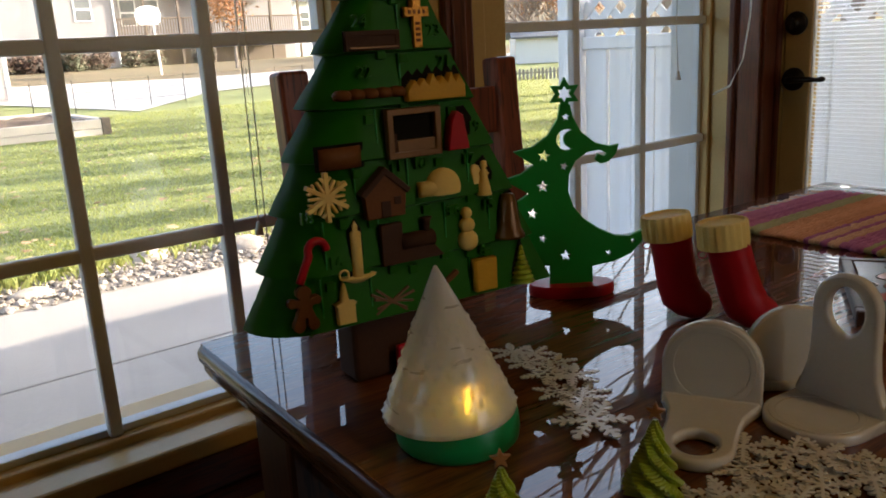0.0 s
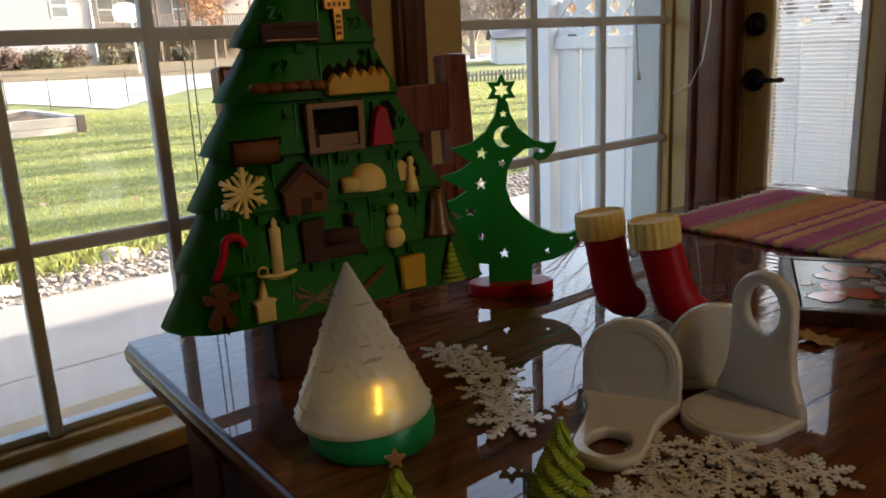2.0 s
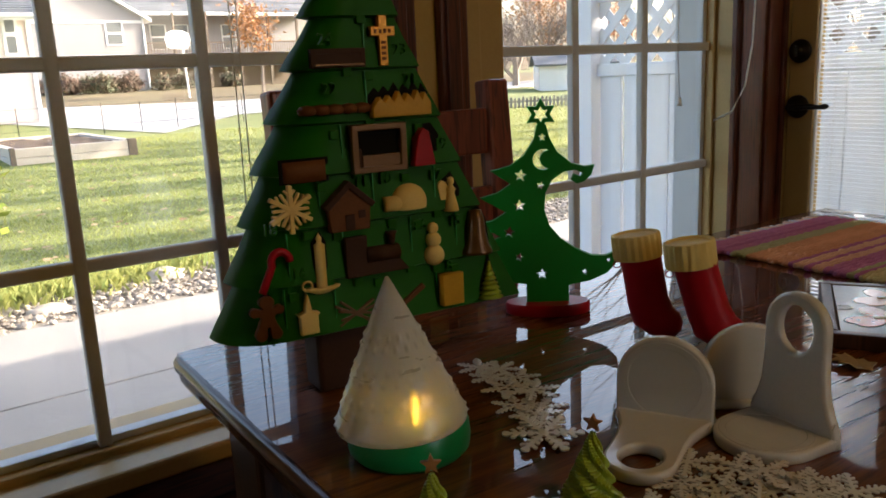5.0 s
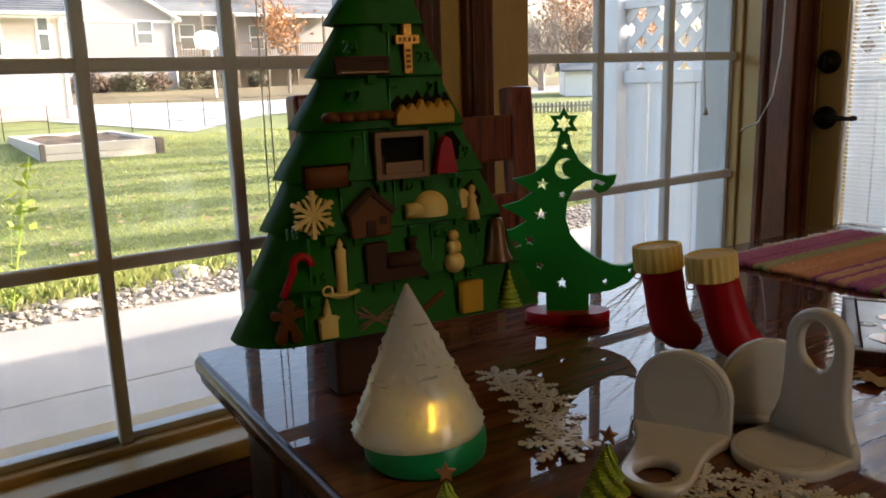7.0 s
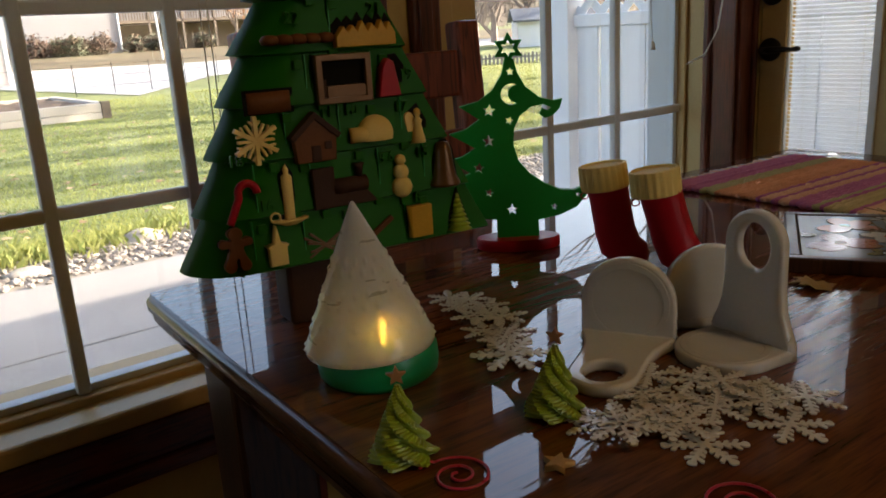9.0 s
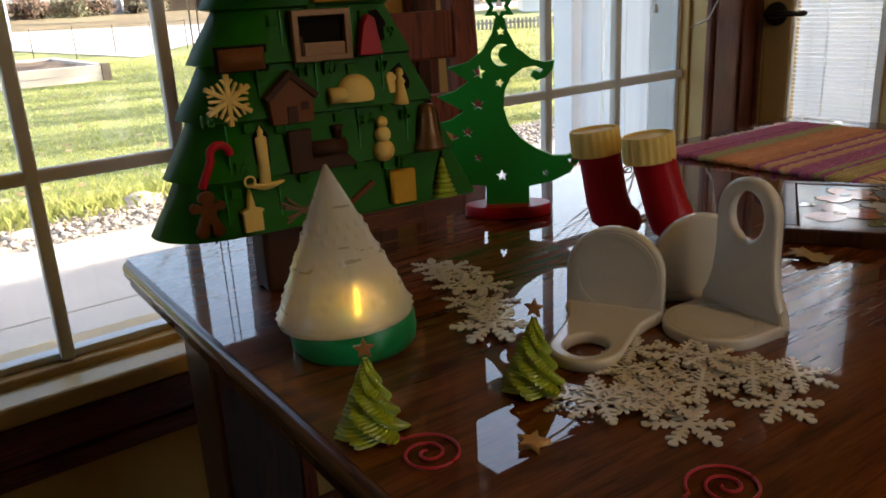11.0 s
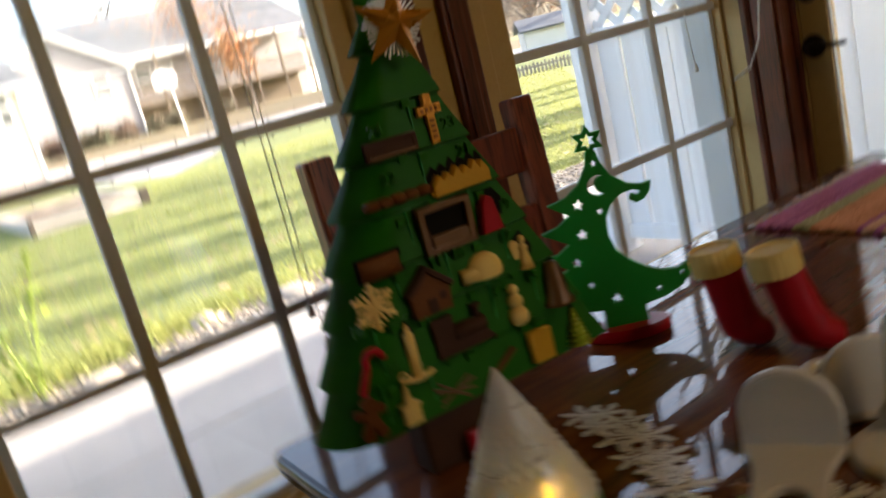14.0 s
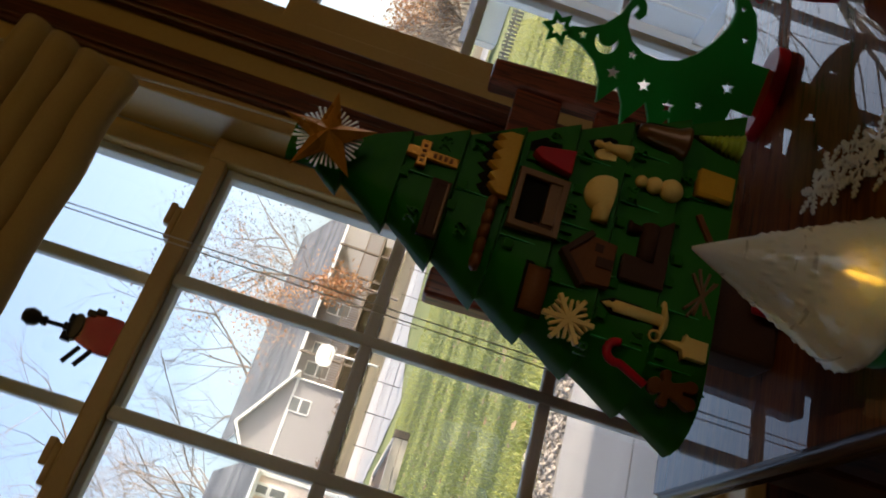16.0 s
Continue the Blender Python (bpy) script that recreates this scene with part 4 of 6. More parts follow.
for a, dx in ((28, -0.004), (-30, 0.0), (12, 0.002), (-14, 0.004), (40, 0.0)):
    box((-0.024, -0.003, -0.0014), (0.024, 0.0, 0.0014), 0.0005, bm, m=Matrix.Translation((dx, -0.0005 * abs(dx) * 100, 0)) @ Matrix.Rotation(radians(a), 4, "Y"))
part("kindling", bm, M_BRONZE, ct, "crossed bronze sticks", at=Matrix.Translation((0.1035, 0.0, 0.077)) @ Matrix.Scale(0.85, 4))
part("kindling_stick", box((-0.016, -0.004, -0.0025), (0.016, 0.0, 0.0025), 0.0006, m=Matrix.Rotation(radians(-33), 4, "Y")), M_BROWN, ct, "brown stick", at=Matrix.Translation((0.1615, 0.0, 0.083)))
# seams between the jigsaw pieces and the raised numerals and tabs
bm = bmesh.new()
for z0 in (0.113, 0.163, 0.209, 0.254, 0.300, 0.345):
    h = ct_half(z0)
    x = CT_MID - h + 0.05
    k = 0
    while x < CT_MID + h - 0.018:
        zz = z0 - 0.002 - 0.004 * ((k * 7 + int(z0 * 1000)) % 3)
        box((x, -0.0022, zz - 0.005), (x + 0.0085, 0.002, zz + 0.003), 0.0006, bm)
        x += 0.021 + 0.007 * ((k * 5 + int(z0 * 1000)) % 3)
        k += 1
tagged(part("jigsaw_tab", bm, M_GREEN, ct), kind="stuff")
seam = bmesh.new()
for z0, z1, xs in ((0.063, 0.113, (0.035, 0.083, 0.19)), (0.113, 0.163, (0.042, 0.095, 0.165, 0.215)), (0.163, 0.209, (0.075, 0.128, 0.193)), (0.209, 0.254, (0.10, 0.165)), (0.254, 0.300, (0.127,)), (0.300, 0.345, (0.128,))):
    for x in xs:
        box((x - 0.0005, -0.0014, z0 + 0.003), (x + 0.0005, 0.002, z1 - 0.003), bm=seam)
tagged(part("seam", seam, M_GREEN2, ct), kind="stuff")


def numeral(text, x, z, size=0.0145):
    cu = bpy.data.curves.new("numeral", "FONT")
    cu.body, cu.size, cu.extrude, cu.align_x, cu.align_y = text, size, 0.0022, "CENTER", "CENTER"
    ob = bpy.data.objects.new("numeral", cu)
    scene.collection.objects.link(ob)
    bpy.context.view_layer.update()
    me = bpy.data.meshes.new_from_object(ob.evaluated_get(bpy.context.evaluated_depsgraph_get()))
    bpy.data.objects.remove(ob)
    bm = bmesh.new()
    bm.from_mesh(me)
    bpy.data.meshes.remove(me)
    bm.transform(Matrix.Rotation(radians(90), 4, "X"))
    part("numeral", bm, M_GREEN, ct, at=Matrix.Translation((x, -0.001, z)))


for text, x, z in (("24", 0.091, 0.325), ("23", 0.1625, 0.315), ("22", 0.092, 0.283), ("21", 0.172, 0.288), ("19", 0.2005, 0.2265), ("18", 0.027, 0.1655), ("17", 0.193, 0.197), ("16", 0.050, 0.1225),
                   ("15", 0.213, 0.150), ("6", 0.178, 0.151), ("11", 0.116, 0.199), ("10", 0.140, 0.199), ("5", 0.168, 0.150), ("8", 0.205, 0.106), ("4", 0.020, 0.066)):
    numeral(text, x, z)


def tree_star():
    t = thing("star_topper", "gold faceted star with a clear ray burst on the tree's tip", "star", CT @ Matrix.Translation((0.1235, -0.022, 0.407)) @ Matrix.Rotation(radians(12), 4, "Y"))
    bm = bmesh.new()
    pts = star_pts(0.040, 0.36)
    ring = [bm.verts.new((x, 0, z)) for x, z in pts]
    f, b = bm.verts.new((0, -0.010, 0)), bm.verts.new((0, 0.004, 0))
    for i in range(10):
        bm.faces.new((ring[i], ring[(i + 1) % 10], f))
        bm.faces.new((ring[(i + 1) % 10], ring[i], b))
    bmesh.ops.recalc_face_normals(bm, faces=bm.faces[:])
    part("star", bm, M_GOLD, t)
    burst = part("burst_hub", lathe([(0, -0.001), (0.009, -0.001), (0.009, 0.001), (0, 0.001)], 16, m=Matrix.Translation((0, 0.004, 0)) @ Matrix.Rotation(radians(90), 4, "X")), M_FLAKE, t, "clear plastic ray burst")
    rays = [link_mesh("ray", box((-0.0007, 0.003, 0.008), (0.0007, 0.005, 0.024 + 0.004 * k / 3)), M_FLAKE) for k in range(4)]
    for k in range(40):
        ob = new("ray", rays[(k * 3) % 4])
        ob.parent = burst
        ob.matrix_basis = Matrix.Rotation(2 * math.pi * k / 40, 4, "Y")
    part("clip", box((-0.006, 0.003, -0.012), (0.006, 0.024, 0.006), 0.002), M_GOLD, t)


tree_star()


# ---------------------------------------------------------------- moon tree
def moon_tree():
    u = Vector((0.77, -0.635, 0)).normalized()
    t = thing("moon_tree", "green cut-out tree with star holes on a red foot", "ornament tree", Matrix(((u.x, -u.y, 0, 0.186), (u.y, u.x, 0, -0.583), (0, 0, 1, 0.75), (0, 0, 0, 1))))
    c = 0.01
    trunk_left = [(-2.5, 1.0), (-2.5, 3.75), (-5.9, 4.2), (-8.4, 5.0), (-9.6, 6.0), (-6.2, 7.6), (-8.9, 8.3), (-5.3, 9.6), (-8.2, 11.2), (-6.4, 11.6), (-4.7, 12.6), (-7.7, 14.4), (-5.8, 14.9), (-4.1, 16.0), (-6.4, 17.6), (-4.2, 18.1), (-2.5, 19.3), (-1.3, 21.2), (-0.95, 22.8)]
    right = [(0.05, 22.8), (0.35, 21.4), (1.3, 19.6), (3.0, 18.2), (4.6, 17.75), (5.6, 17.9), (5.3, 16.9), (4.5, 16.1), (3.6, 15.85), (3.0, 16.3), (3.3, 16.9), (4.0, 16.6), (4.5, 17.0), (3.4, 17.5), (2.0, 17.3), (0.6, 16.3), (-0.15, 14.8), (-0.3, 12.8), (0.3, 10.8), (1.6, 9.2), (3.4, 7.9), (5.3, 7.0), (7.0, 6.9), (8.5, 7.5), (8.4, 6.3), (7.2, 4.9), (5.2, 4.0), (2.5, 3.5), (2.5, 1.0)]
    outline = [(x * c, z * c) for x, z in trunk_left + right]
    stars = [(-0.37, 21.4, 0.55), (-3.0, 17.0, 0.78), (-0.65, 15.7, 0.58), (-3.2, 13.4, 0.78), (-4.5, 10.2, 0.72), (-3.35, 7.1, 0.6), (-0.65, 4.85, 0.78), (4.5, 5.0, 0.52), (7.4, 6.35, 0.42)]
    holes = [star_pts(1.22 * r * c, 0.45, 5, x * c, z * c, 0.15 * (k % 3)) for k, (x, z, r) in enumerate(stars)]
    mx, mz, mr = -0.4, 18.8, 1.30
    cres = [((mx + 0.1 + mr * math.cos(a)) * c, (mz + mr * math.sin(a)) * c) for a in np.linspace(radians(50), radians(310), 16)] + \
           [((mx + 0.75 + 0.98 * math.cos(a)) * c, (mz + 0.98 * math.sin(a)) * c) for a in np.linspace(radians(286), radians(74), 12)]
    part("cut_out", flat_shape([outline] + holes + [cres], 0.0085, 0.0006), M_GREEN2, t, "green cut-out sheet")
    top = [star_pts(1.75 * c, 0.56, 6, -0.5 * c, 24.05 * c), star_pts(1.08 * c, 0.56, 6, -0.5 * c, 24.05 * c)]
    part("top_star", flat_shape(top, 0.0085, 0.0006), M_GREEN2, t, "open six-pointed green star")
    bm = lathe([(0.0, 0.0005), (0.050, 0.0005), (0.0515, 0.002), (0.0515, 0.012), (0.050, 0.0145), (0.0, 0.0145)], 56, m=Matrix.Diagonal((1, 0.5, 1, 1)))
    f = part("foot", bm, M_RED, t, "red oval foot", smooth=True)
    f.data.set_sharp_from_angle(angle=radians(40))


moon_tree()


# ---------------------------------------------------------------- lighted cone tree
def cone_lamp():
    t = thing("cone_lamp", "pearl white cone tree lamp lit from inside on a green base", "lamp", pose(-0.1525, -0.765, 0.75))
    b = part("base", lathe([(0, 0), (0.044, 0), (0.0475, 0.004), (0.0485, 0.012), (0.0475, 0.022), (0.043, 0.030), (0.034, 0.033), (0, 0.033)], 56), M_GREEN_BASE, t, "bright green round base", True, Matrix.Translation((0.003, -0.003, 0)) @ Matrix.Scale(1.02, 4))
    bm = bmesh.new()
    n, rows = 160, 90
    rings = []
    for j in range(rows + 1):
        f = j / rows
        z = 0.024 + 0.1175 * f
        r = 0.0530 * (1 - f) ** 0.97 + 0.0012
        if f < 0.03:
            r -= 0.0018 * (1 - f / 0.03)
        ring = []
        for i in range(n):
            a = 2 * math.pi * i / n
            bumpy = 0.0005 * max(0, noise.noise(Vector((math.cos(a) * 4.2, math.sin(a) * 4.2, z * 60)))) * 0.8
            row = f * 15
            bead = 0.0016 * max(0, math.sin(a * (26 - int(row)) + int(row) * 1.7)) ** 1.5 * math.sin(row % 1 * math.pi) ** 2 * (1 if 0.03 < f < 0.75 and int(row) % 3 != 1 else 0)
            rr = r + (bumpy + bead) * min(1, (1 - f) * 4)
            ring.append(bm.verts.new((rr * math.cos(a), rr * math.sin(a), z)))
        rings.append(ring)
    for a, c2 in zip(rings, rings[1:]):
        for i in range(n):
            bm.faces.new((a[i], a[(i + 1) % n], c2[(i + 1) % n], c2[i]))
    bm.faces.new(rings[-1])
    sh = part("shade", bm, M_LAMPSHADE, t, "translucent pearl white cone shade", True, Matrix.Translation((0, 0, 0.001)) @ Matrix.Rotation(radians(-2.5), 4, (0.4, 0.9, 0)))
    solidify = sh.modifiers.new("wall", "SOLIDIFY")
    solidify.thickness = 0.0014
    bulb = part("candle_bulb", lathe([(0, 0.034), (0.0018, 0.035), (0.0020, 0.050), (0.0015, 0.058), (0, 0.062)], 14), M_BULB, t, "warm glowing candle bulb", True)
    bulb.location = (-0.0095, -0.0325, -0.004)


M_LAMPSHADE = mat("lamp_shade_plastic", (0.80, 0.81, 0.83), (0.74, 0.75, 0.77), 0.3, scale=20, fine=420, bump=0.03, coat=0.6, stretch=(1, 1, 5), trans=0.4)
_p = M_LAMPSHADE.node_tree.nodes["Principled BSDF"]
_n, _l = M_LAMPSHADE.node_tree.nodes, M_LAMPSHADE.node_tree.links
_t = _n.new("ShaderNodeBsdfTranslucent")
_t.inputs[0].default_value = (0.90, 0.88, 0.82, 1)
_x = _n.new("ShaderNodeMixShader")
_x.inputs[0].default_value = 0.21
_l.new(_p.outputs[0], _x.inputs[1]), _l.new(_t.outputs[0], _x.inputs[2])
_l.new(_x.outputs[0], _n["Material Output"].inputs[0])
M_BULB = bpy.data.materials.new("warm_bulb")
M_BULB.use_nodes = True
M_BULB.node_tree.nodes["Principled BSDF"].inputs["Emission Color"].default_value = (1.0, 0.48, 0.035, 1)
M_BULB.node_tree.nodes["Principled BSDF"].inputs["Emission Strength"].default_value = 8.5
cone_lamp()


# ---------------------------------------------------------------- outside: ground
def ground_z(x, y):
    """Height of the ground: level by the house, then a gentle rise."""
    return -0.25 + 1.04 * max(0.0, min(1.0, (y - 13) / 32.0)) + 2.0 * max(0.0, min(1.0, (y - 60) / 200))


def sheet(x0, x1, y0, y1, nx, ny, lift=0.0, wob=0.0, edge=None):
    bm = bmesh.new()
    vs = [[None] * (nx + 1) for _ in range(ny + 1)]
    for j in range(ny + 1):
        for i in range(nx + 1):
            x, y = x0 + (x1 - x0) * i / nx, y0 + (y1 - y0) * j / ny
            if edge:
                x, y = edge(x, y, i / nx, j / ny)
            vs[j][i] = bm.verts.new((x, y, ground_z(x, y) + lift + wob * noise.noise(Vector((x * 0.5, y * 0.5, 0)))))
    for j in range(ny):
        for i in range(nx):
            bm.faces.new((vs[j][i], vs[j][i + 1], vs[j + 1][i + 1], vs[j + 1][i]))
    return bm


gb = bmesh.new()
XS = [-3000, -600, -150, -60, -30, -15, -8, -4, 0, 2, 4, 8, 15, 30, 60, 150, 600, 3000]
YS = [-3000, -300, -50, -10, 0.2, 4.2, 6, 8, 10, 12, 13, 18, 24, 30, 36, 45, 60, 80, 150, 250, 800, 4000]
gv = [[gb.verts.new((x, y, ground_z(x, y) - (0.14 if y < 0.3 else 0))) for x in XS] for y in YS]
for j in range(len(YS) - 1):
    for i in range(len(XS) - 1):
        gb.faces.new((gv[j][i], gv[j][i + 1], gv[j + 1][i + 1], gv[j + 1][i]))
solid("ground", gb, M_GRASSGROUND, "autumn lawn, green and straw coloured", "lawn", kind="structure")
PAT = thing("pavement", "pale concrete patio slab with a joint along it", "patio", kind="structure")
for x0, x1 in ((-8.0, -2.2), (-2.19, 1.6), (1.61, 6.5)):
    for y0, y1 in ((0.10, 2.30), (2.312, 3.50)):
        part("slab", box((x0, y0, -0.42), (x1, y1, -0.235), 0.006), M_CONCRETE, PAT)


def flat_patch(name, pts, lift, material, label, category):
    bm = bmesh.new()
    f = bm.faces.new([bm.verts.new((x, y, ground_z(x, y) + lift)) for x, y in pts])
    bmesh.ops.triangulate(bm, faces=[f])
    return solid(name, bm, material, label, category, kind="structure")


flat_patch("road", [(-9, 27.5), (3.4, 24.9), (5.8, 18.1), (9.4, 22.3), (20, 26), (44, 30), (44, 34), (12, 30), (5, 33), (-9, 35)], 0.02, M_DRIVE, "pale sunlit concrete driveway", "driveway")
flat_patch("ground_gravel", [(-8, 3.49), (6.5, 3.49), (6.5, 4.34), (-8, 4.34)], 0.012, M_GRAVEL, "tan gravel bed under the river rocks", "gravel")
flat_patch("ground_leaves", [(5, 33.2), (12, 30.2), (44, 34.2), (44, 44.8), (4, 44.8)], 0.015, M_LEAVES_GROUND, "brown leaf litter round the houses", "ground")


# ---------------------------------------------------------------- small things on the table
TOP = 0.7503


def stocking(x, y, rz, lean):
    t = thing("stocking", "red plastic stocking ornament with a ribbed cream cuff", "ornament", pose(x, y, TOP, 0, 0, rz) @ Matrix.Diagonal((1.04, 0.98, 0.99, 1)), "stockings on the table")
    path = [(1.5, 10.8), (1.65, 8.4), (1.85, 6.0), (2.0, 4.2), (2.35, 2.75), (3.1, 2.0), (3.95, 1.6), (4.7, 1.4), (5.2, 1.3)]
    rad = [2.12, 2.08, 2.08, 2.12, 2.25, 2.0, 1.75, 1.4, 0.6]
    bm = tube([((a - lean * b * 0.1) * 0.01, 0, b * 0.01) for a, b in path], 0, 24, taper=[r * 0.01 for r in rad])
    for v in bm.verts:
        v.co.y *= 0.9
        v.co.z = max(v.co.z, 0.0006 if v.co.z > -0.02 else 0.0)
    bmesh.ops.subdivide_edges(bm, edges=[e for e in bm.edges if abs(e.verts[0].co.x - e.verts[1].co.x) + abs(e.verts[0].co.z - e.verts[1].co.z) > 0.008], cuts=2, smooth=0.6)
    part("boot", bm, M_RED, t, "red boot", True)
    c = bmesh.new()
    n = 84
    prof = [(0.0210, 0.0), (0.0240, 0.001), (0.0246, 0.004), (0.0246, 0.024), (0.0240, 0.0275), (0.0216, 0.0282), (0.0206, 0.027), (0.0204, 0.0255), (0.0001, 0.0250)]
    rings = [[c.verts.new(((r + (0.0006 * (1 if i % 4 < 2 else -1) if 0 < k < 5 else 0)) * math.cos(2 * math.pi * i / n), 0.88 * (r + (0.0006 * (1 if i % 4 < 2 else -1) if 0 < k < 5 else 0)) * math.sin(2 * math.pi * i / n), z)) for i in range(n)] for k, (r, z) in enumerate(prof)]
    for a, b in zip(rings, rings[1:]):
        for i in range(n):
            c.faces.new((a[i], a[(i + 1) % n], b[(i + 1) % n], b[i]))
    c.transform(Matrix.Translation(((1.45 - lean * 1.02) * 0.01, 0, 0.090)) @ Matrix.Rotation(radians(-7), 4, "Y"))
    cuff = part("cuff", c, M_CUFF, t, "ribbed cream cuff", True)
    cuff.data.set_sharp_from_angle(angle=radians(35))
    lx = (-0.6 - lean) * 0.01
    part("hanging_loop", tube([(lx + 0.004 * math.cos(a) - 0.001, 0, 0.083 + 0.0035 * math.sin(a)) for a in np.linspace(0, 2 * math.pi, 12, endpoint=False)], 0.0008, 6, closed=True), M_RED, t, smooth=True)


U_ANG = math.degrees(math.atan2(-0.635, 0.77))
stocking(0.183, -0.716, U_ANG - 4, 0.8)
stocking(0.199, -0.787, U_ANG + 2, 2.0)


def holder(m, label):
    """A bracket bent from one piece: a round-topped plate with a shallow dish, and an arm with a ring."""
    t = thing("ring_bracket", label, "bracket", m, "pearl brackets on the table")
    w = 0.0375
    plate = [(-w, 0.004)] + [(w * math.cos(a), 0.036 + w * math.sin(a)) for a in np.linspace(math.pi, 0, 22)] + [(w, 0.004)]
    bm = flat_shape([plate], 0.0055, 0.0022)
    rim = flat_shape([ring_pts(0.0345, 0.0345, 48, 0, 0.037), ring_pts(0.0300, 0.0300, 48, 0, 0.037)], 0.0008, 0.0004)
    joined(bm, rim, Matrix.Translation((0, -0.0047, 0)))
    p = part("plate", bm, M_PEARL, t, "round-topped plate with a rim")
    inset = flat_shape([ring_pts(0.0283, 0.0283, 40, 0, 0.037)], 0.0008, 0.0)
    part("dish", inset, M_PEARL, p, at=Matrix.Translation((0, -0.0040, 0)))
    rr, L = 0.0250, 0.088
    arm = [(w, -0.004), (w * 0.97, 0.008), (0.0315, 0.019), (0.0270, 0.033), (0.0252, 0.052), (rr, 0.074)] + [(rr * math.cos(a), L - 0.004 + rr * math.sin(a)) for a in np.linspace(0, math.pi, 18)] + [(-rr, 0.074), (-0.0252, 0.052), (-0.0270, 0.033), (-0.0315, 0.019), (-w * 0.97, 0.008), (-w, -0.004)]
    hole = ring_pts(0.0180, 0.0220, 32, 0, L - 0.006)
    bm = flat_shape([arm, hole], 0.0050, 0.0026)
    bm.transform(Matrix.Translation((0, 0, 0.0048)) @ Matrix.Rotation(radians(90), 4, "X"))
    part("ring_arm", bm, M_PEARL, t, "tapered arm ending in an open ring")
    # fillet in the bend
    f = bmesh.new()
    pr = [(0.0, 0.0), (-0.004, 0.012), (-0.0052, 0.0105), (-0.008, 0.0095), (-0.013, 0.0088), (-0.016, 0.006), (0.0, 0.001)]
    a = [f.verts.new((-w, y, z)) for y, z in pr]
    b = [f.verts.new((w, y, z)) for y, z in pr]
    for i in range(len(pr)):
        j = (i + 1) % len(pr)
        f.faces.new((a[i], a[j], b[j], b[i]))
    f.faces.new(a[::-1]), f.faces.new(b)
    bmesh.ops.recalc_face_normals(f, faces=f.faces[:])
    part("bend", f, M_PEARL, t)
    return t


holder(pose(0.0335, -0.876, TOP, 0, 0, -64), "pearl white bracket lying on its ring arm, plate upright")
holder(Matrix.Translation((0.100, -0.954, TOP + 0.004)) @ Matrix.Rotation(radians(82), 4, "Z") @ Matrix.Rotation(radians(-90), 4, "X"), "pearl white bracket lying on its dish, ring upright")
holder(pose(0.110, -0.903, TOP, 0, 0, 138), "pearl white bracket seen from its brushed back")


def flake_outline(R, kind):
    """One snowflake, six alike arms with side branches."""
    def side(d, L, a, w, ang=60):
        s, c = math.sin(radians(ang)), math.cos(radians(ang))
        return [(w, d - a), (w + L * s, d - a + L * c), (w + L * s + a * 0.5 * c, d + L * c + a * 0.4), (w + L * s - a * 0.4, d + L * c + a * 1.1), (w, d + a * 1.1)]
    if kind == 0:
        w, arms, tip = 0.042, ((0.30, 0.12, 0.042), (0.50, 0.16, 0.044), (0.71, 0.13, 0.042)), [(0.045, 0.86), (0.095, 0.92), (0.05, 1.0)]
    elif kind == 1:
        w, arms, tip = 0.040, ((0.36, 0.20, 0.044), (0.58, 0.13, 0.042), (0.77, 0.10, 0.040)), [(0.05, 0.89), (0.09, 0.95), (0.04, 1.0)]
    else:
        w, arms, tip = 0.046, ((0.28, 0.10, 0.044), (0.46, 0.13, 0.046), (0.66, 0.19, 0.046)), [(0.05, 0.82), (0.10, 0.88), (0.10, 0.96), (0.05, 1.0)]
    right = [(w, 0.13)]
    for d, L, a in arms:
        right += side(d, L, a, w)
    right += tip
    arm = right + [(-x, z) for x, z in reversed(right)]
    pts = []
    for k in range(6):
        s, c = math.sin(-math.pi / 3 * k), math.cos(-math.pi / 3 * k)
        pts += [((x * c - z * s) * R, (x * s + z * c) * R) for x, z in reversed(arm)]
    return pts


FLAKES = []
for kind in range(3):
    hole = [ring_pts(0.003, 0.003, 6)] if kind == 1 else []
    bm = flat_shape([flake_outline(0.0275, kind)] + hole, 0.0007, 0.0003)
    bm.transform(Matrix.Rotation(radians(-90), 4, "X"))
    FLAKES.append(link_mesh("snowflake_ornament", bm, M_FLAKE))
rng = random.Random(11)
SPOTS = [(0.002, -0.672, 0.85), (-0.010, -0.704, 0.8), (-0.016, -0.738, 1.0), (-0.034, -0.768, 0.85), (-0.036, -0.796, 0.9), (-0.060, -0.829, 1.2), (0.014, -0.690, 0.8), (0.008, -0.722, 0.85), (-0.004, -0.758, 0.95), (-0.020, -0.786, 0.9), (-0.046, -0.812, 0.8),
         (-0.094, -0.972, 1.0), (-0.098, -0.951, 0.85), (-0.076, -0.962, 0.9), (-0.072, -0.987, 0.9), (-0.019, -0.937, 0.85), (-0.034, -0.957, 0.95), (-0.052, -0.975, 0.85),
         (0.000, -0.963, 0.95), (0.010, -0.980, 0.9), (-0.014, -0.980, 0.9), (0.002, -1.000, 0.95), (-0.027, -0.999, 0.9), (-0.060, -0.999, 0.85), (-0.070, -1.020, 1.0),
         (0.026, -1.014, 0.9), (0.030, -1.034, 0.95), (0.002, -1.019, 0.85), (-0.008, -1.043, 1.0), (0.016, -0.996, 0.85), (-0.044, -0.950, 0.8)]
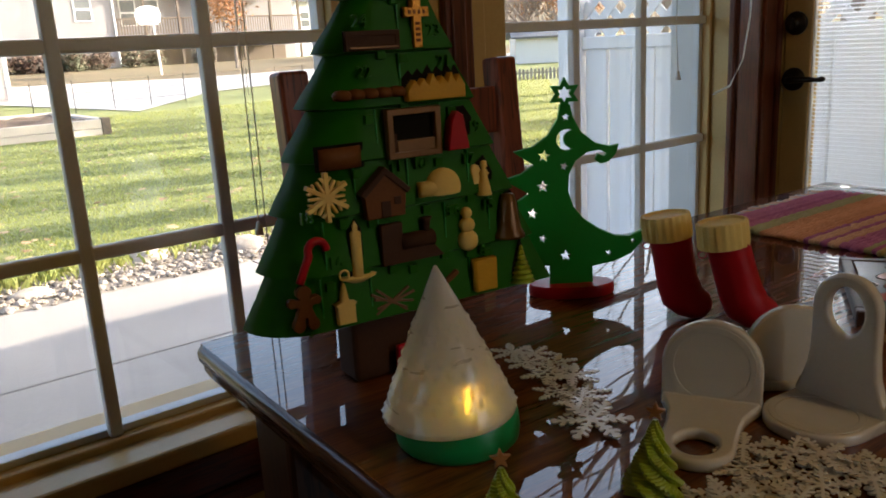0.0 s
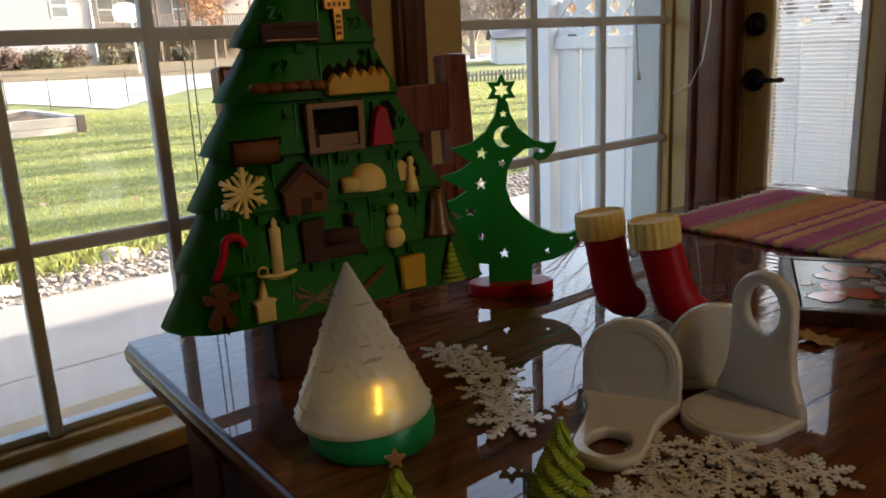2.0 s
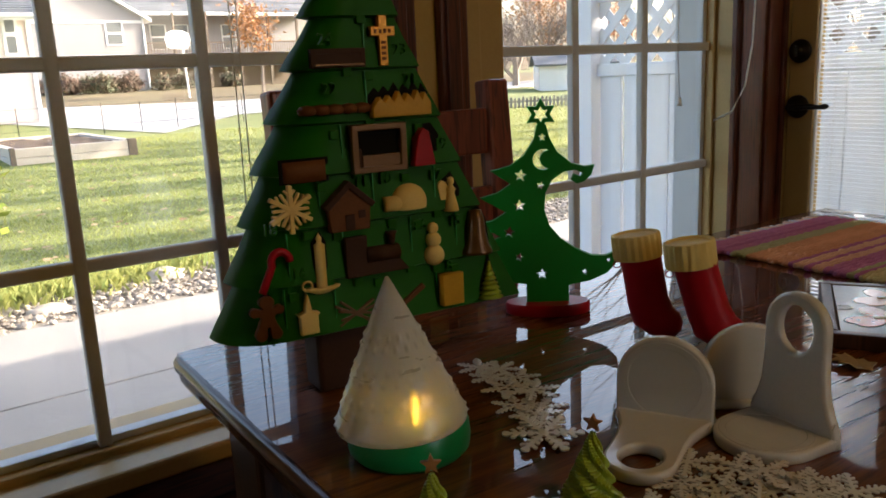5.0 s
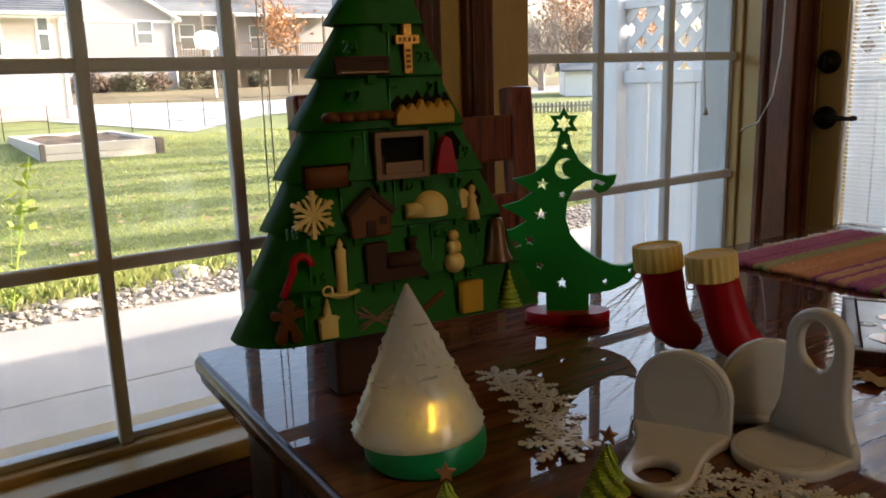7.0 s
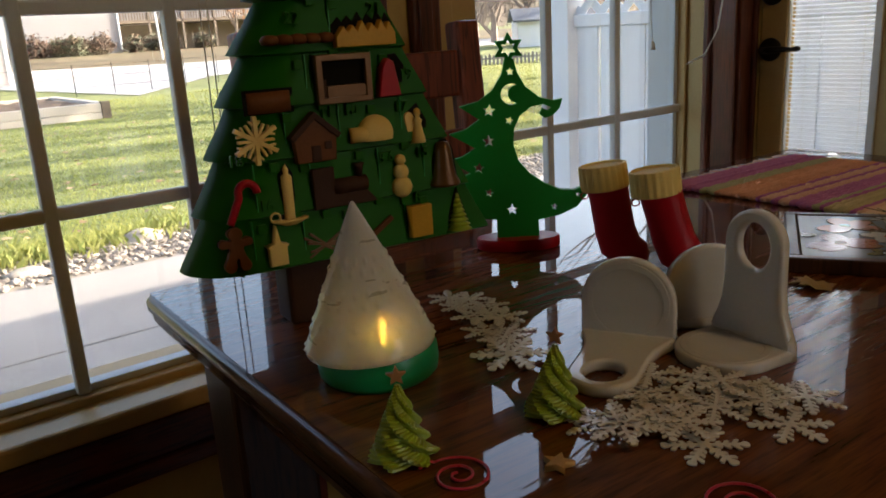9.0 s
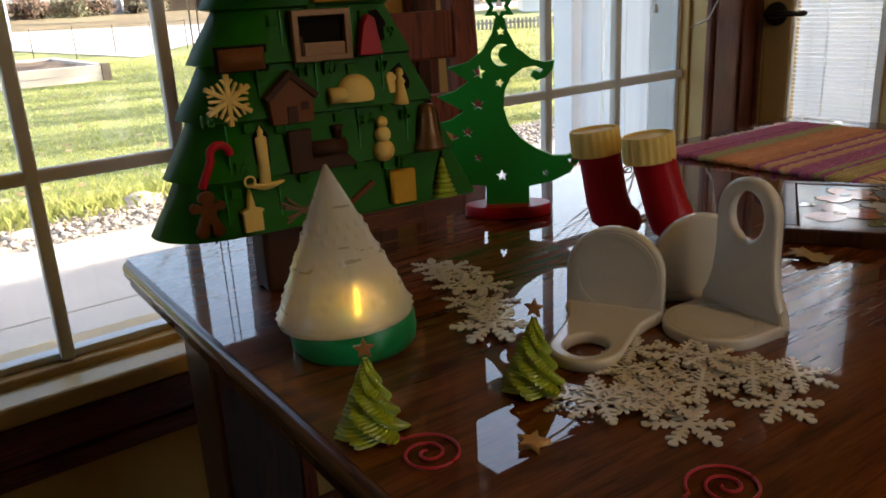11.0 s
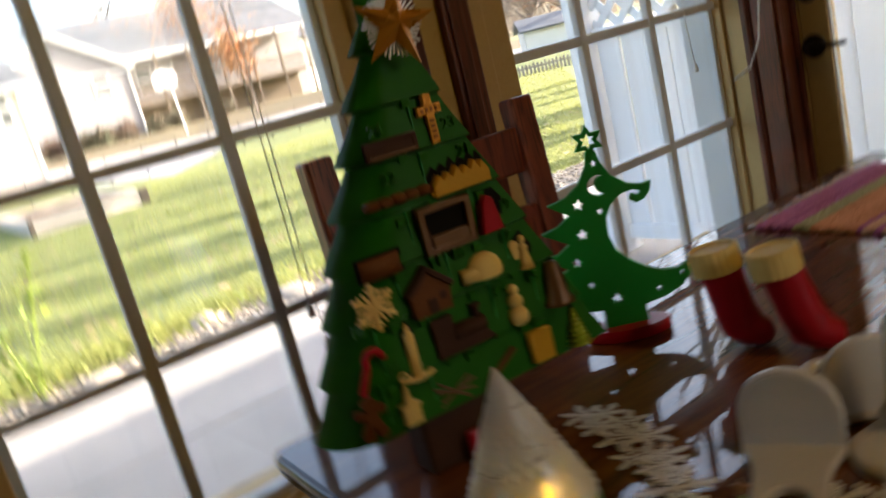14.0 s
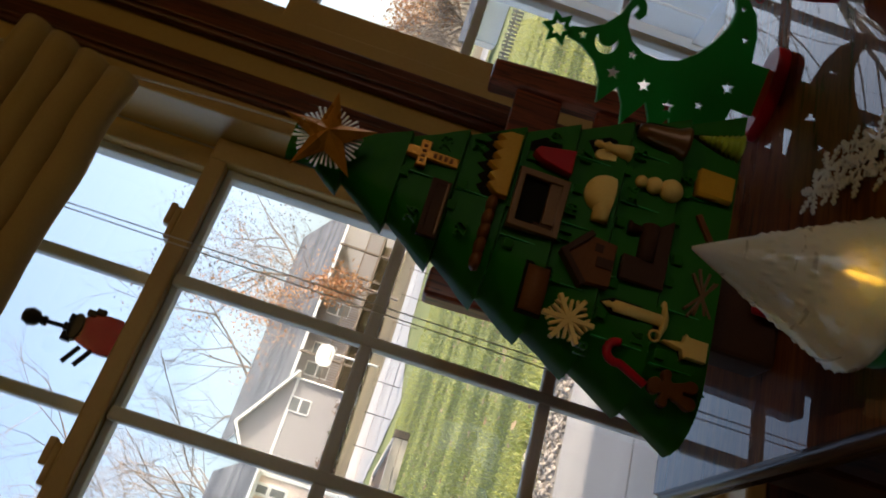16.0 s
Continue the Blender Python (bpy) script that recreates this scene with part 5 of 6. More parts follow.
for k, (x, y, s) in enumerate(SPOTS):
    ob = new("snowflake_ornament", FLAKES[(k * 2 + k // 3) % 3])
    low = (k % 4) * 0.0018 if k > 10 else (k % 3) * 0.0016
    ob.matrix_basis = pose(x, y, TOP + 0.0013 + low, rng.uniform(-2.2, 2.2) if low else 0, rng.uniform(-2.2, 2.2) if low else 0, rng.uniform(0, 60)) @ Matrix.Scale(s, 4)
    tagged(ob, "thin white plastic snowflake lying in a loose heap" if k > 10 else "thin white plastic snowflake lying on the table", "snowflake", "snowflakes on the table")


def twisted_tree(m, h, w, turn, label):
    t = thing("twisted_tree", label, "ornament tree", m, "small lime trees")
    bm = bmesh.new()
    layers, n = 27, 40
    for k in range(layers):
        f = k / layers
        r = w * (1 - f) ** 0.95 + 0.0012
        z0, z1 = h * f, h * (f + 0.80 / layers)
        spin = turn - f * 4.4
        pts = []
        for i in range(n):
            q = 2 * math.pi * i / n
            rr = r * (0.84 + 0.16 * math.cos(6 * q) - 0.05 * math.sin(12 * q))
            pts.append((rr * math.cos(q + spin), rr * math.sin(q + spin)))
        lo = [bm.verts.new((x, y, z0)) for x, y in pts]
        hi = [bm.verts.new((x * 0.97, y * 0.97, z1)) for x, y in pts]
        nx = [bm.verts.new((x * 0.86, y * 0.86, h * (f + 1.0 / layers) + 0.0001)) for x, y in pts]
        for u, v in ((lo, hi), (hi, nx)):
            for i in range(n):
                bm.faces.new((u[i], v[i], v[(i + 1) % n], u[(i + 1) % n]))
        bm.faces.new(lo), bm.faces.new(nx[::-1])
    bmesh.ops.recalc_face_normals(bm, faces=bm.faces[:])
    part("tiered_crown", bm, M_LIME, t, "lime green twisted stack of wavy plates")
    s = flat_shape([star_pts(0.0058, 0.45)], 0.003, 0.0004)
    part("tip_star", s, M_STARWOOD, t, "brown wooden tip star", at=pose(0, 0, h + 0.006, 0, 0, -55))


M_STARWOOD = mat("brown_star_wood", (0.42, 0.20, 0.06), (0.30, 0.13, 0.04), 0.5, scale=60, fine=500, bump=0.1)
twisted_tree(pose(-0.2165, -0.895, TOP + 0.0012, -3, 2, 20), 0.049, 0.0225, 0.3, "lime green twisted tree with a brown star tip")
twisted_tree(pose(-0.1035, -0.921, TOP + 0.0012, -2, 3, -10), 0.050, 0.0215, 0.9, "lime green twisted tree with a brown star tip beside the brackets")
ws = flat_shape([star_pts(0.0095, 0.46)], 0.0035, 0.0005)
ws.transform(Matrix.Rotation(radians(-90), 4, "X"))
solid("wooden_star", ws, mat("pale_star_wood", (0.62, 0.36, 0.11), (0.50, 0.28, 0.08), 0.5, scale=60, fine=500, bump=0.1), "small golden wooden star lying flat on the table", "star", pose(-0.154, -0.972, TOP + 0.0024, 0, 0, 12))


def red_spiral(m, label):
    t = thing("spiral_hook", label, "hook", m, "red spirals on the table")
    pts, n = [], 64
    for k in range(n):
        f = k / (n - 1)
        a = 2 * math.pi * 2.1 * f + 0.4
        r = 0.0030 + 0.0195 * f ** 1.2
        pts.append((r * math.cos(a), r * math.sin(a), 0.0014))
    bm = tube(pts, 0.0010, 8)
    x, y, _ = pts[-1]
    joined(bm, tube([(x, y, 0.0014), (x * 1.18 - y * 0.10, y * 1.18 + x * 0.10, 0.0016), (x * 1.05 - y * 0.5, y * 1.05 + x * 0.5, 0.0014)], 0.0010, 8))
    part("coil", bm, mat("red_wire_plastic", (0.52, 0.02, 0.03), (0.42, 0.015, 0.022), 0.3, scale=60, fine=500), t, smooth=True)


red_spiral(pose(-0.206, -0.938, TOP, 0, 0, 35), "red plastic spiral lying on the table near the tree")
red_spiral(pose(-0.108, -1.072, TOP, 0, 0, 95), "red plastic spiral lying on the table near its edge")


# ---------------------------------------------------------------- woven mat, tile trivet, dried twigs
def woven_mat():
    t = thing("woven_placemat", "rag-woven placemat striped purple, green and orange with a fringe", "placemat", pose(0.578, -0.522, TOP, 0, 0, TURN + 0.6))
    LX, LY = 0.358, 0.50
    bands = [(0.055, "purple"), (0.085, "green"), (0.15, "orange"), (0.20, "peach"), (0.245, "purple"), (0.29, "olive"), (0.34, "peach"), (0.39, "orange"), (0.44, "green"), (0.51, "purple")]
    cols = {"purple": ((0.62, 0.23, 0.46), (0.46, 0.14, 0.33)), "green": ((0.64, 0.62, 0.34), (0.48, 0.48, 0.25)), "orange": ((0.86, 0.44, 0.24), (0.72, 0.34, 0.18)), "peach": ((0.86, 0.60, 0.38), (0.76, 0.46, 0.30)), "olive": ((0.68, 0.57, 0.27), (0.52, 0.43, 0.19))}
    mats = {k: mat("rag_" + k, a, b, 0.95, scale=50, fine=500, bump=0.6, obj=0.8) for k, (a, b) in cols.items()}
    rg = random.Random(3)
    shapes = {}
    y, k = 0.0, 0
    while y < LY:
        col = next(c for e, c in bands if y <= e)
        if rg.random() < 0.12:
            col = rg.choice(list(cols))
        key = (col, k % 4)
        if key not in shapes:
            pts, rad = [], []
            for i in range(37):
                f = i / 36
                pts.append((LX * f, 0.0008 * math.sin(f * 60 + k) + 0.0012 * rg.uniform(-1, 1), 0.0046 + 0.0008 * math.sin(f * 95 + k * 1.7)))
                rad.append((0.0050 if 0 < i < 36 else 0.0036) + 0.0007 * rg.uniform(-1, 1))
            shapes[key] = link_mesh("weft_rope", tube(pts, 0, 7, taper=rad), mats[col], True)
        ob = new("weft_rope", shapes[key])
        ob.parent = t
        ob.location = (0.004 * rg.uniform(-1, 1), -y, 0)
        y += 0.0086
        k += 1
    for i in range(34):
        x = 0.004 + LX * i / 34
        f = tube([(x, 0.002, 0.005), (x + 0.004 * rg.uniform(-1, 1), 0.010, 0.004), (x + 0.008 * rg.uniform(-1, 1), 0.022 + 0.014 * rg.random(), 0.0026)], 0, 6, taper=[0.0026, 0.0032, 0.0022])
        part("fringe_tassel", f, mats["peach"] if i % 3 else M_CORD, t, smooth=True)


woven_mat()


def tile_trivet():
    ex = Vector((0.485 - 0.295, -0.764 + 0.873, 0)).normalized()
    ang = math.degrees(math.atan2(ex.y, ex.x))
    t = thing("flower_trivet", "square tile trivet with red and white flowers in a dark frame", "trivet", pose(0.295, -0.873, TOP, 0, 0, ang))
    S = 0.215
    bm = bmesh.new()
    for lo, hi in (((0, -S, 0), (0.014, 0, 0.016)), ((S - 0.014, -S, 0), (S, 0, 0.016)), ((0.014, -0.014, 0), (S - 0.014, 0, 0.016)), ((0.014, -S, 0), (S - 0.014, -S + 0.014, 0.016))):
        box(lo, hi, 0.002, bm)
    part("frame", bm, M_TABLE_LEG, t)
    part("tile", box((0.0145, -S + 0.0145, 0.002), (S - 0.0145, -0.0145, 0.0150), 0.001), mat("glazed_tile", (0.26, 0.28, 0.31), (0.20, 0.22, 0.25), 0.15, scale=20, fine=200, bump=0.02, coat=0.4), t, "glossy white tile")
    pet = [mat("petal_" + n, c, None, 0.1, scale=40, fine=300, bump=0.02, coat=1.0) for n, c in (("coral", (0.62, 0.09, 0.05)), ("pink", (0.70, 0.36, 0.30)), ("white", (0.75, 0.73, 0.70)), ("green", (0.12, 0.20, 0.08)))]
    outl = mat("black_glaze_line", (0.015, 0.015, 0.018), None, 0.15, scale=20, fine=100, coat=1.0)
    rg = random.Random(8)
    z = 0.0152
    for fx, fy, r, c in ((0.070, -0.055, 0.040, 0), (0.150, -0.065, 0.038, 1), (0.060, -0.140, 0.040, 1), (0.140, -0.150, 0.042, 0), (0.105, -0.105, 0.028, 2), (0.185, -0.115, 0.020, 2), (0.035, -0.095, 0.018, 3), (0.100, -0.030, 0.016, 3), (0.185, -0.180, 0.018, 3)):
        bm, bo = bmesh.new(), bmesh.new()
        for k in range(5 if c < 3 else 2):
            a = 2 * math.pi * k / 5 + rg.random()
            for b2, g, zz in ((bo, 1.13, z), (bm, 1.0, z + 0.0004)):
                vs = []
                for i in range(14):
                    q = 2 * math.pi * i / 14
                    px, py = 0.5 * r + 0.5 * r * g * math.cos(q), 0.33 * r * g * math.sin(q)
                    vs.append(b2.verts.new((min(S - 0.016, max(0.016, fx + px * math.cos(a) - py * math.sin(a))), min(-0.016, max(-S + 0.016, fy + px * math.sin(a) + py * math.cos(a))), zz + 0.00006 * k)))
                b2.faces.new(vs)
        part("petal_outline", bo, outl, t)
        part("petals", bm, pet[c], t)
        part("flower_heart", lathe([(0.16 * r, z + 0.0008), (0.12 * r, z + 0.0014), (0, z + 0.0016)], 12, m=Matrix.Translation((fx, fy, 0)), cap=False), pet[2 if c != 2 else 0], t)


tile_trivet()


def dried_sprig(x, y, z, label, seed, n, span):
    t = thing("dried_sprig", label, "dried plant", pose(x, y, z), "dried sprigs")
    rg = random.Random(seed)
    for k in range(n):
        a = radians(rg.uniform(60, 250))
        L = rg.uniform(0.06, span)
        up = rg.uniform(0.05, 0.75)
        pts = []
        for i in range(7):
            f = i / 6
            pts.append((math.cos(a + 0.5 * f) * L * f, math.sin(a + 0.5 * f) * L * f, 0.002 + up * L * f * (1 - 0.35 * f) + 0.004 * rg.random()))
        s = part("twig", tube(pts, 0, 5, taper=[0.0011 * (1 - 0.7 * i / 6) for i in range(7)]), M_TWIG, t)
        bm = bmesh.new()
        for i in (2, 3, 4, 5):
            p = Vector(pts[i])
            for sgn in (-1, 1):
                d = Vector((math.cos(a + sgn * 0.8), math.sin(a + sgn * 0.8), 0.3 + rg.random() * 0.4)) * rg.uniform(0.008, 0.022)
                joined(bm, tube([p, p + d * 0.5, p + d], 0, 4, taper=[0.0006, 0.0005, 0.0003]))
        part("side_twig", bm, M_TWIG, s)


M_TWIG = mat("dry_twig", (0.14, 0.09, 0.04), (0.07, 0.045, 0.022), 0.85, scale=80, fine=500)
dried_sprig(0.425, -1.035, TOP, "dark dried twigs lying over the trivet", 5, 16, 0.16)
lf = [(0, -0.022), (0.007, -0.016), (0.016, -0.014), (0.012, -0.006), (0.022, 0.002), (0.012, 0.006), (0.013, 0.016), (0.005, 0.012), (0, 0.024)]
bm = flat_shape([mirror(lf)], 0.0008, 0)
bm.transform(Matrix.Rotation(radians(-90), 4, "X"))
for v in bm.verts:
    v.co.z += 0.10 * v.co.x ** 2 * 100 * 0.1 + 0.003 * math.sin(v.co.y * 140) + 0.0035
solid("fallen_leaf", bm, mat("dry_yellow_leaf", (0.42, 0.28, 0.07), (0.28, 0.17, 0.04), 0.7, scale=60, fine=300, bump=0.3), "dry yellow leaf lying by the trivet", "leaf", pose(0.268, -0.915, TOP, 0, 0, 40))


# ---------------------------------------------------------------- outside: patio border, lawn, garden bed
def scattered_rocks():
    rg = random.Random(21)
    protos = []
    for k in range(5):
        b = bmesh.new()
        bmesh.ops.create_icosphere(b, subdivisions=1, radius=1)
        for v in b.verts:
            v.co *= 1 + 0.35 * noise.noise(v.co * 1.3 + Vector((k * 7, 0, 0)))
            v.co.z *= 0.62
        b.verts.ensure_lookup_table()
        protos.append(([tuple(v.co) for v in b.verts], [[v.index for v in f.verts] for f in b.faces]))
        b.free()
    verts, faces = [], []
    for _ in range(9500):
        x, y = rg.uniform(-3.0, 6.5), 3.52 + 0.84 * rg.random() + 0.04 * rg.uniform(-1, 1)
        r = rg.choice((0.010, 0.012, 0.015, 0.020, 0.028)) * rg.uniform(0.7, 1.2)
        pv, pf = rg.choice(protos)
        m = pose(x, y, -0.25 + r * 0.25 + 0.02 * rg.random(), rg.uniform(-25, 25), rg.uniform(-25, 25), rg.uniform(0, 360)) @ Matrix.Scale(r, 4)
        o = len(verts)
        verts += [tuple(m @ Vector(c)) for c in pv]
        faces += [[i + o for i in f] for f in pf]
    me = bpy.data.meshes.new("border_rocks")
    me.from_pydata(verts, [], faces)
    me.materials.append(M_ROCK)
    tagged(new("border_rocks", me), "grey and tan river rocks bordering the patio", "rocks", kind="stuff")
    for x, y, r in ((1.75, 3.95, 0.16), (1.15, 4.15, 0.14), (2.45, 4.1, 0.15), (0.35, 3.8, 0.10), (3.1, 3.9, 0.13)):
        b = bmesh.new()
        bmesh.ops.create_icosphere(b, subdivisions=3, radius=1)
        for v in b.verts:
            v.co *= 1 + 0.22 * noise.noise(v.co * 1.6 + Vector((x * 9, y, 0)))
            v.co = Vector((v.co.x * r * 1.25, v.co.y * r, max(-0.3, v.co.z) * r * 0.42))
        solid("flat_stone", b, M_ROCK, "broad pale flat stone among the river rocks", "stone", pose(x, y, -0.235, 0, 0, x * 50), "flat border stones", smooth=True)


scattered_rocks()


def grass():
    rg = random.Random(5)
    verts, faces = [], []

    def blade(x, y, h, w):
        a, b = rg.uniform(0, 6.3), rg.uniform(0, 6.3)
        z = ground_z(x, y) - 0.01
        dx, dy = math.cos(a) * w, math.sin(a) * w
        o = len(verts)
        lx, ly = math.cos(b) * h * 0.5, math.sin(b) * h * 0.5
        verts.extend([(x - dx, y - dy, z), (x + dx, y + dy, z), (x + lx * 0.3 + dx * 0.6, y + ly * 0.3 + dy * 0.6, z + h * 0.65), (x + lx, y + ly, z + h)])
        faces.append((o, o + 1, o + 2))
        faces.append((o, o + 2, o + 3))
    for _ in range(110000):
        f = rg.random()
        y = 4.3 + 13.5 * f ** 1.5
        x = rg.uniform(-1.2 + 0.02 * y, 2.2 + 0.95 * y)
        if 1.8 < x < 4.0 and 14.2 < y < 18.4:
            continue
        patch = noise.noise(Vector((x * 0.9, y * 0.9, 3)))
        blade(x, y, (0.018 + 0.018 * rg.random()) * (1 + 0.7 * max(0, patch)) * (1 + y * 0.02), 0.002 + 0.0005 * y)
    for _ in range(2600):
        x, y = rg.gauss(0.3, 0.9), rg.gauss(4.22, 0.13)
        blade(x, y, rg.uniform(0.05, 0.13), 0.004)
    me = bpy.data.meshes.new("lawn_grass")
    me.from_pydata(verts, [], faces)
    me.materials.append(M_GRASS)
    tagged(new("lawn_grass", me), "tufted yellow-green autumn lawn grass", "grass", kind="stuff")


grass()
rgl = random.Random(9)
lv, lfc = [], []
for _ in range(500):
    x, y = rgl.uniform(-1, 9), rgl.uniform(4.4, 13)
    s, a = rgl.uniform(0.02, 0.05), rgl.uniform(0, 6)
    o = len(lv)
    for k in range(5):
        q = a + k * 1.2566
        lv.append((x + s * math.cos(q), y + s * math.sin(q), ground_z(x, y) + 0.045 + 0.02 * rgl.random()))
    lfc.append([o, o + 1, o + 2, o + 3, o + 4])
me = bpy.data.meshes.new("fallen_leaves")
me.from_pydata(lv, [], lfc)
me.materials.append(mat("fallen_brown_leaf", (0.40, 0.28, 0.15), (0.22, 0.13, 0.06), 0.8, scale=3, fine=20, bump=0, island=0.6))
tagged(new("fallen_leaves", me), "scattered brown leaves lying on the lawn", "leaves", kind="stuff")


def garden_bed():
    t = thing("raised_garden_bed", "raised garden bed of pale weathered timbers filled with soil", "garden bed", pose(1.84, 14.26, -0.25))
    W, D = 2.14, 4.0
    for z in (0.0, 0.165):
        for lo, hi in (((0, 0, z), (W - 0.16, 0.15, z + 0.16)), ((0, D - 0.15, z), (W, D, z + 0.16)), ((0, 0.155, z), (0.15, D - 0.155, z + 0.16)), ((W - 0.15, 0.155, z), (W, D - 0.155, z + 0.16))):
            part("timber", box(lo, hi, 0.012), M_SLEEPER, t)
    part("corner_post", box((W - 0.155, -0.01, 0), (W + 0.005, 0.15, 0.35), 0.012), M_DECK, t)
    part("corner_post", box((-0.005, -0.012, 0), (0.08, 0.10, 0.35), 0.012), M_DECK, t)
    bm = sheet(0.15, W - 0.15, 0.15, D - 0.15, 16, 30)
    for v in bm.verts:
        v.co.z = 0.27 + 0.05 * noise.noise(Vector((v.co.x * 3, v.co.y * 3, 1)))
    part("soil", bm, M_SOIL, t, "dark soil")


garden_bed()
wf2 = thing("wire_fence", "thin wire garden fence on slim posts across the lawn", "fence")
for k in range(14):
    x = -1.0 + k * 0.95
    y = 18.6 + 0.12 * k
    part("post", tube([(x, y, ground_z(x, y)), (x, y, ground_z(x, y) + 0.75)], 0.010, 5), M_IRON, wf2)
for h in (0.2, 0.45, 0.7):
    part("wire", tube([(-1.0 + k * 0.95, 18.6 + 0.12 * k, ground_z(0, 18.6 + 0.12 * k) + h) for k in range(14)], 0.004, 4), M_IRON, wf2)


def leafy_plant():
    t = thing("patio_plant", "young plant with yellow-green leaves beside the patio", "plant", pose(0.02, 3.84, -0.25))
    rg = random.Random(2)
    for k in range(6):
        a, L = rg.uniform(0, 6.3), rg.uniform(0.45, 0.95)
        pts = [(math.cos(a) * 0.22 * f * L, math.sin(a) * 0.22 * f * L, L * f) for f in np.linspace(0, 1, 6)]
        s = part("stem", tube(pts, 0, 5, taper=[0.006, 0.005, 0.004, 0.0035, 0.003, 0.002]), M_YLEAF, t)
        bm = bmesh.new()
        for j in range(16):
            p = Vector(pts[rg.randint(1, 5)]) + Vector((rg.uniform(-.04, .04), rg.uniform(-.04, .04), rg.uniform(-.06, .06)))
            d = Vector((rg.uniform(-1, 1), rg.uniform(-1, 1), rg.uniform(-0.3, 0.6))).normalized() * rg.uniform(0.06, 0.11)
            n = d.cross(Vector((rg.random(), rg.random(), 1))).normalized() * 0.024
            bm.faces.new([bm.verts.new(q) for q in (p, p + d * 0.45 + n, p + d, p + d * 0.45 - n)])
        part("leaf_spray", bm, M_YLEAF, s)


leafy_plant()


# ---------------------------------------------------------------- outside: white fence by the door
def vinyl_fence():
    t = thing("privacy_fence", "white vinyl privacy fence with a lattice top", "fence")
    X, z0, z1 = 3.0, -0.25, 1.42
    for y in (1.94, -0.35, -2.3):
        p = part("post", box((X - 0.07, y - 0.07, z0), (X + 0.07, y + 0.07, z1 + 0.06), 0.006), M_FENCE, t)
        part("post_cap", lathe([(0.10, 0), (0.10, 0.02), (0.0, 0.07)], 4, m=Matrix.Translation((X, y, z1 + 0.06)) @ Matrix.Rotation(radians(45), 4, "Z")), M_FENCE, p)
    for y0, y1 in ((-0.28, 1.87), (-2.23, -0.42)):
        for a, b in ((1.38, 1.43), (0.985, 1.052), (-0.16, -0.07)):
            part("rail", box((X - 0.026, y0, a), (X + 0.026, y1, b), 0.005), M_FENCE, t)
        n = 14
        pitch = (y1 - y0) / n
        board = link_mesh("board", box((X - 0.012, -pitch / 2 + 0.0025, -0.07), (X + 0.012, pitch / 2 - 0.0025, 0.985), 0.004), M_FENCE)
        for k in range(n):
            ob = new("board", board)
            ob.parent = t
            # the boards next to the end post have drawn apart
            ob.location = (0, y0 + pitch * (k + 0.5) - (0.012 if k == n - 1 else 0.026 if k == n - 2 else 0.022 if k > 3 else 0) * (y1 > 0), 0)
        lat = bmesh.new()
        for s, dx in ((1, 0.004), (-1, -0.004)):
            y = y0 - 0.35
            while y < y1 + 0.35:
                a, b = (y, 1.052), (y + s * 0.33, 1.38)
                if s < 0:
                    a, b = (y, 1.052), (y - 0.33, 1.38)
                # clip to the panel
                lo, hi = 0.0, 1.0
                d = b[0] - a[0]
                for lim, sg in ((y0, 1), (y1, -1)):
                    va, vb = (a[0] - lim) * sg, (b[0] - lim) * sg
                    if va < 0 and vb < 0:
                        lo, hi = 1, 0
                    elif va < 0:
                        lo = max(lo, -va / (vb - va))
                    elif vb < 0:
                        hi = min(hi, va / (va - vb))
                if hi > lo + 0.02:
                    p, q = Vector((X + dx, a[0] + d * lo, 1.052 + 0.328 * lo)), Vector((X + dx, a[0] + d * hi, 1.052 + 0.328 * hi))
                    L = (q - p).length
                    ang = math.atan2(q.z - p.z, q.y - p.y)
                    box((-0.0035, 0, -0.0235), (0.0035, L, 0.0235), 0.0, lat, m=Matrix.Translation(p) @ Matrix.Rotation(ang, 4, "X"))
                y += 0.145
        tagged(part("lattice", lat, M_FENCE, t, "white diagonal lattice"), kind="stuff")


vinyl_fence()


# ---------------------------------------------------------------- outside: trees
def tree_mesh(rg, height, r0, depth=5, spread=0.55, lean=(0, 0), first=0.35, kids=(2, 3), droop=0.0, sides=5):
    bm, tips = bmesh.new(), []

    def grow(p, d, L, r, lev):
        pts, rad = [p], [r]
        n = 4
        for i in range(n):
            d = (d + Vector((rg.uniform(-1, 1), rg.uniform(-1, 1), rg.uniform(-0.5, 0.8) - droop)) * 0.13).normalized()
            p = p + d * L / n
            pts.append(p)
            rad.append(r * (1 - 0.32 * (i + 1) / n))
        tube(pts, 0, sides if lev < 3 else 3, bm, taper=rad)
        if lev >= depth:
            tips.append(p)
            return
        for k in range(rg.randint(*kids) + (1 if lev == 0 else 0)):
            f = rg.uniform(0.45, 1.0)
            q = pts[min(n, int(f * n))] if k else pts[-1]
            side = Vector((rg.uniform(-1, 1), rg.uniform(-1, 1), rg.uniform(-0.25, 0.6))).normalized()
            grow(q, (d * (1 - spread) + side * spread).normalized(), L * rg.uniform(0.62, 0.82), rad[-1] * rg.uniform(0.62, 0.88), lev + 1)
        if lev > 1:
            tips.append(p)
    grow(Vector((0, 0, 0)), Vector((lean[0], lean[1], 1)).normalized(), height * first, r0, 0)
    return bm, tips


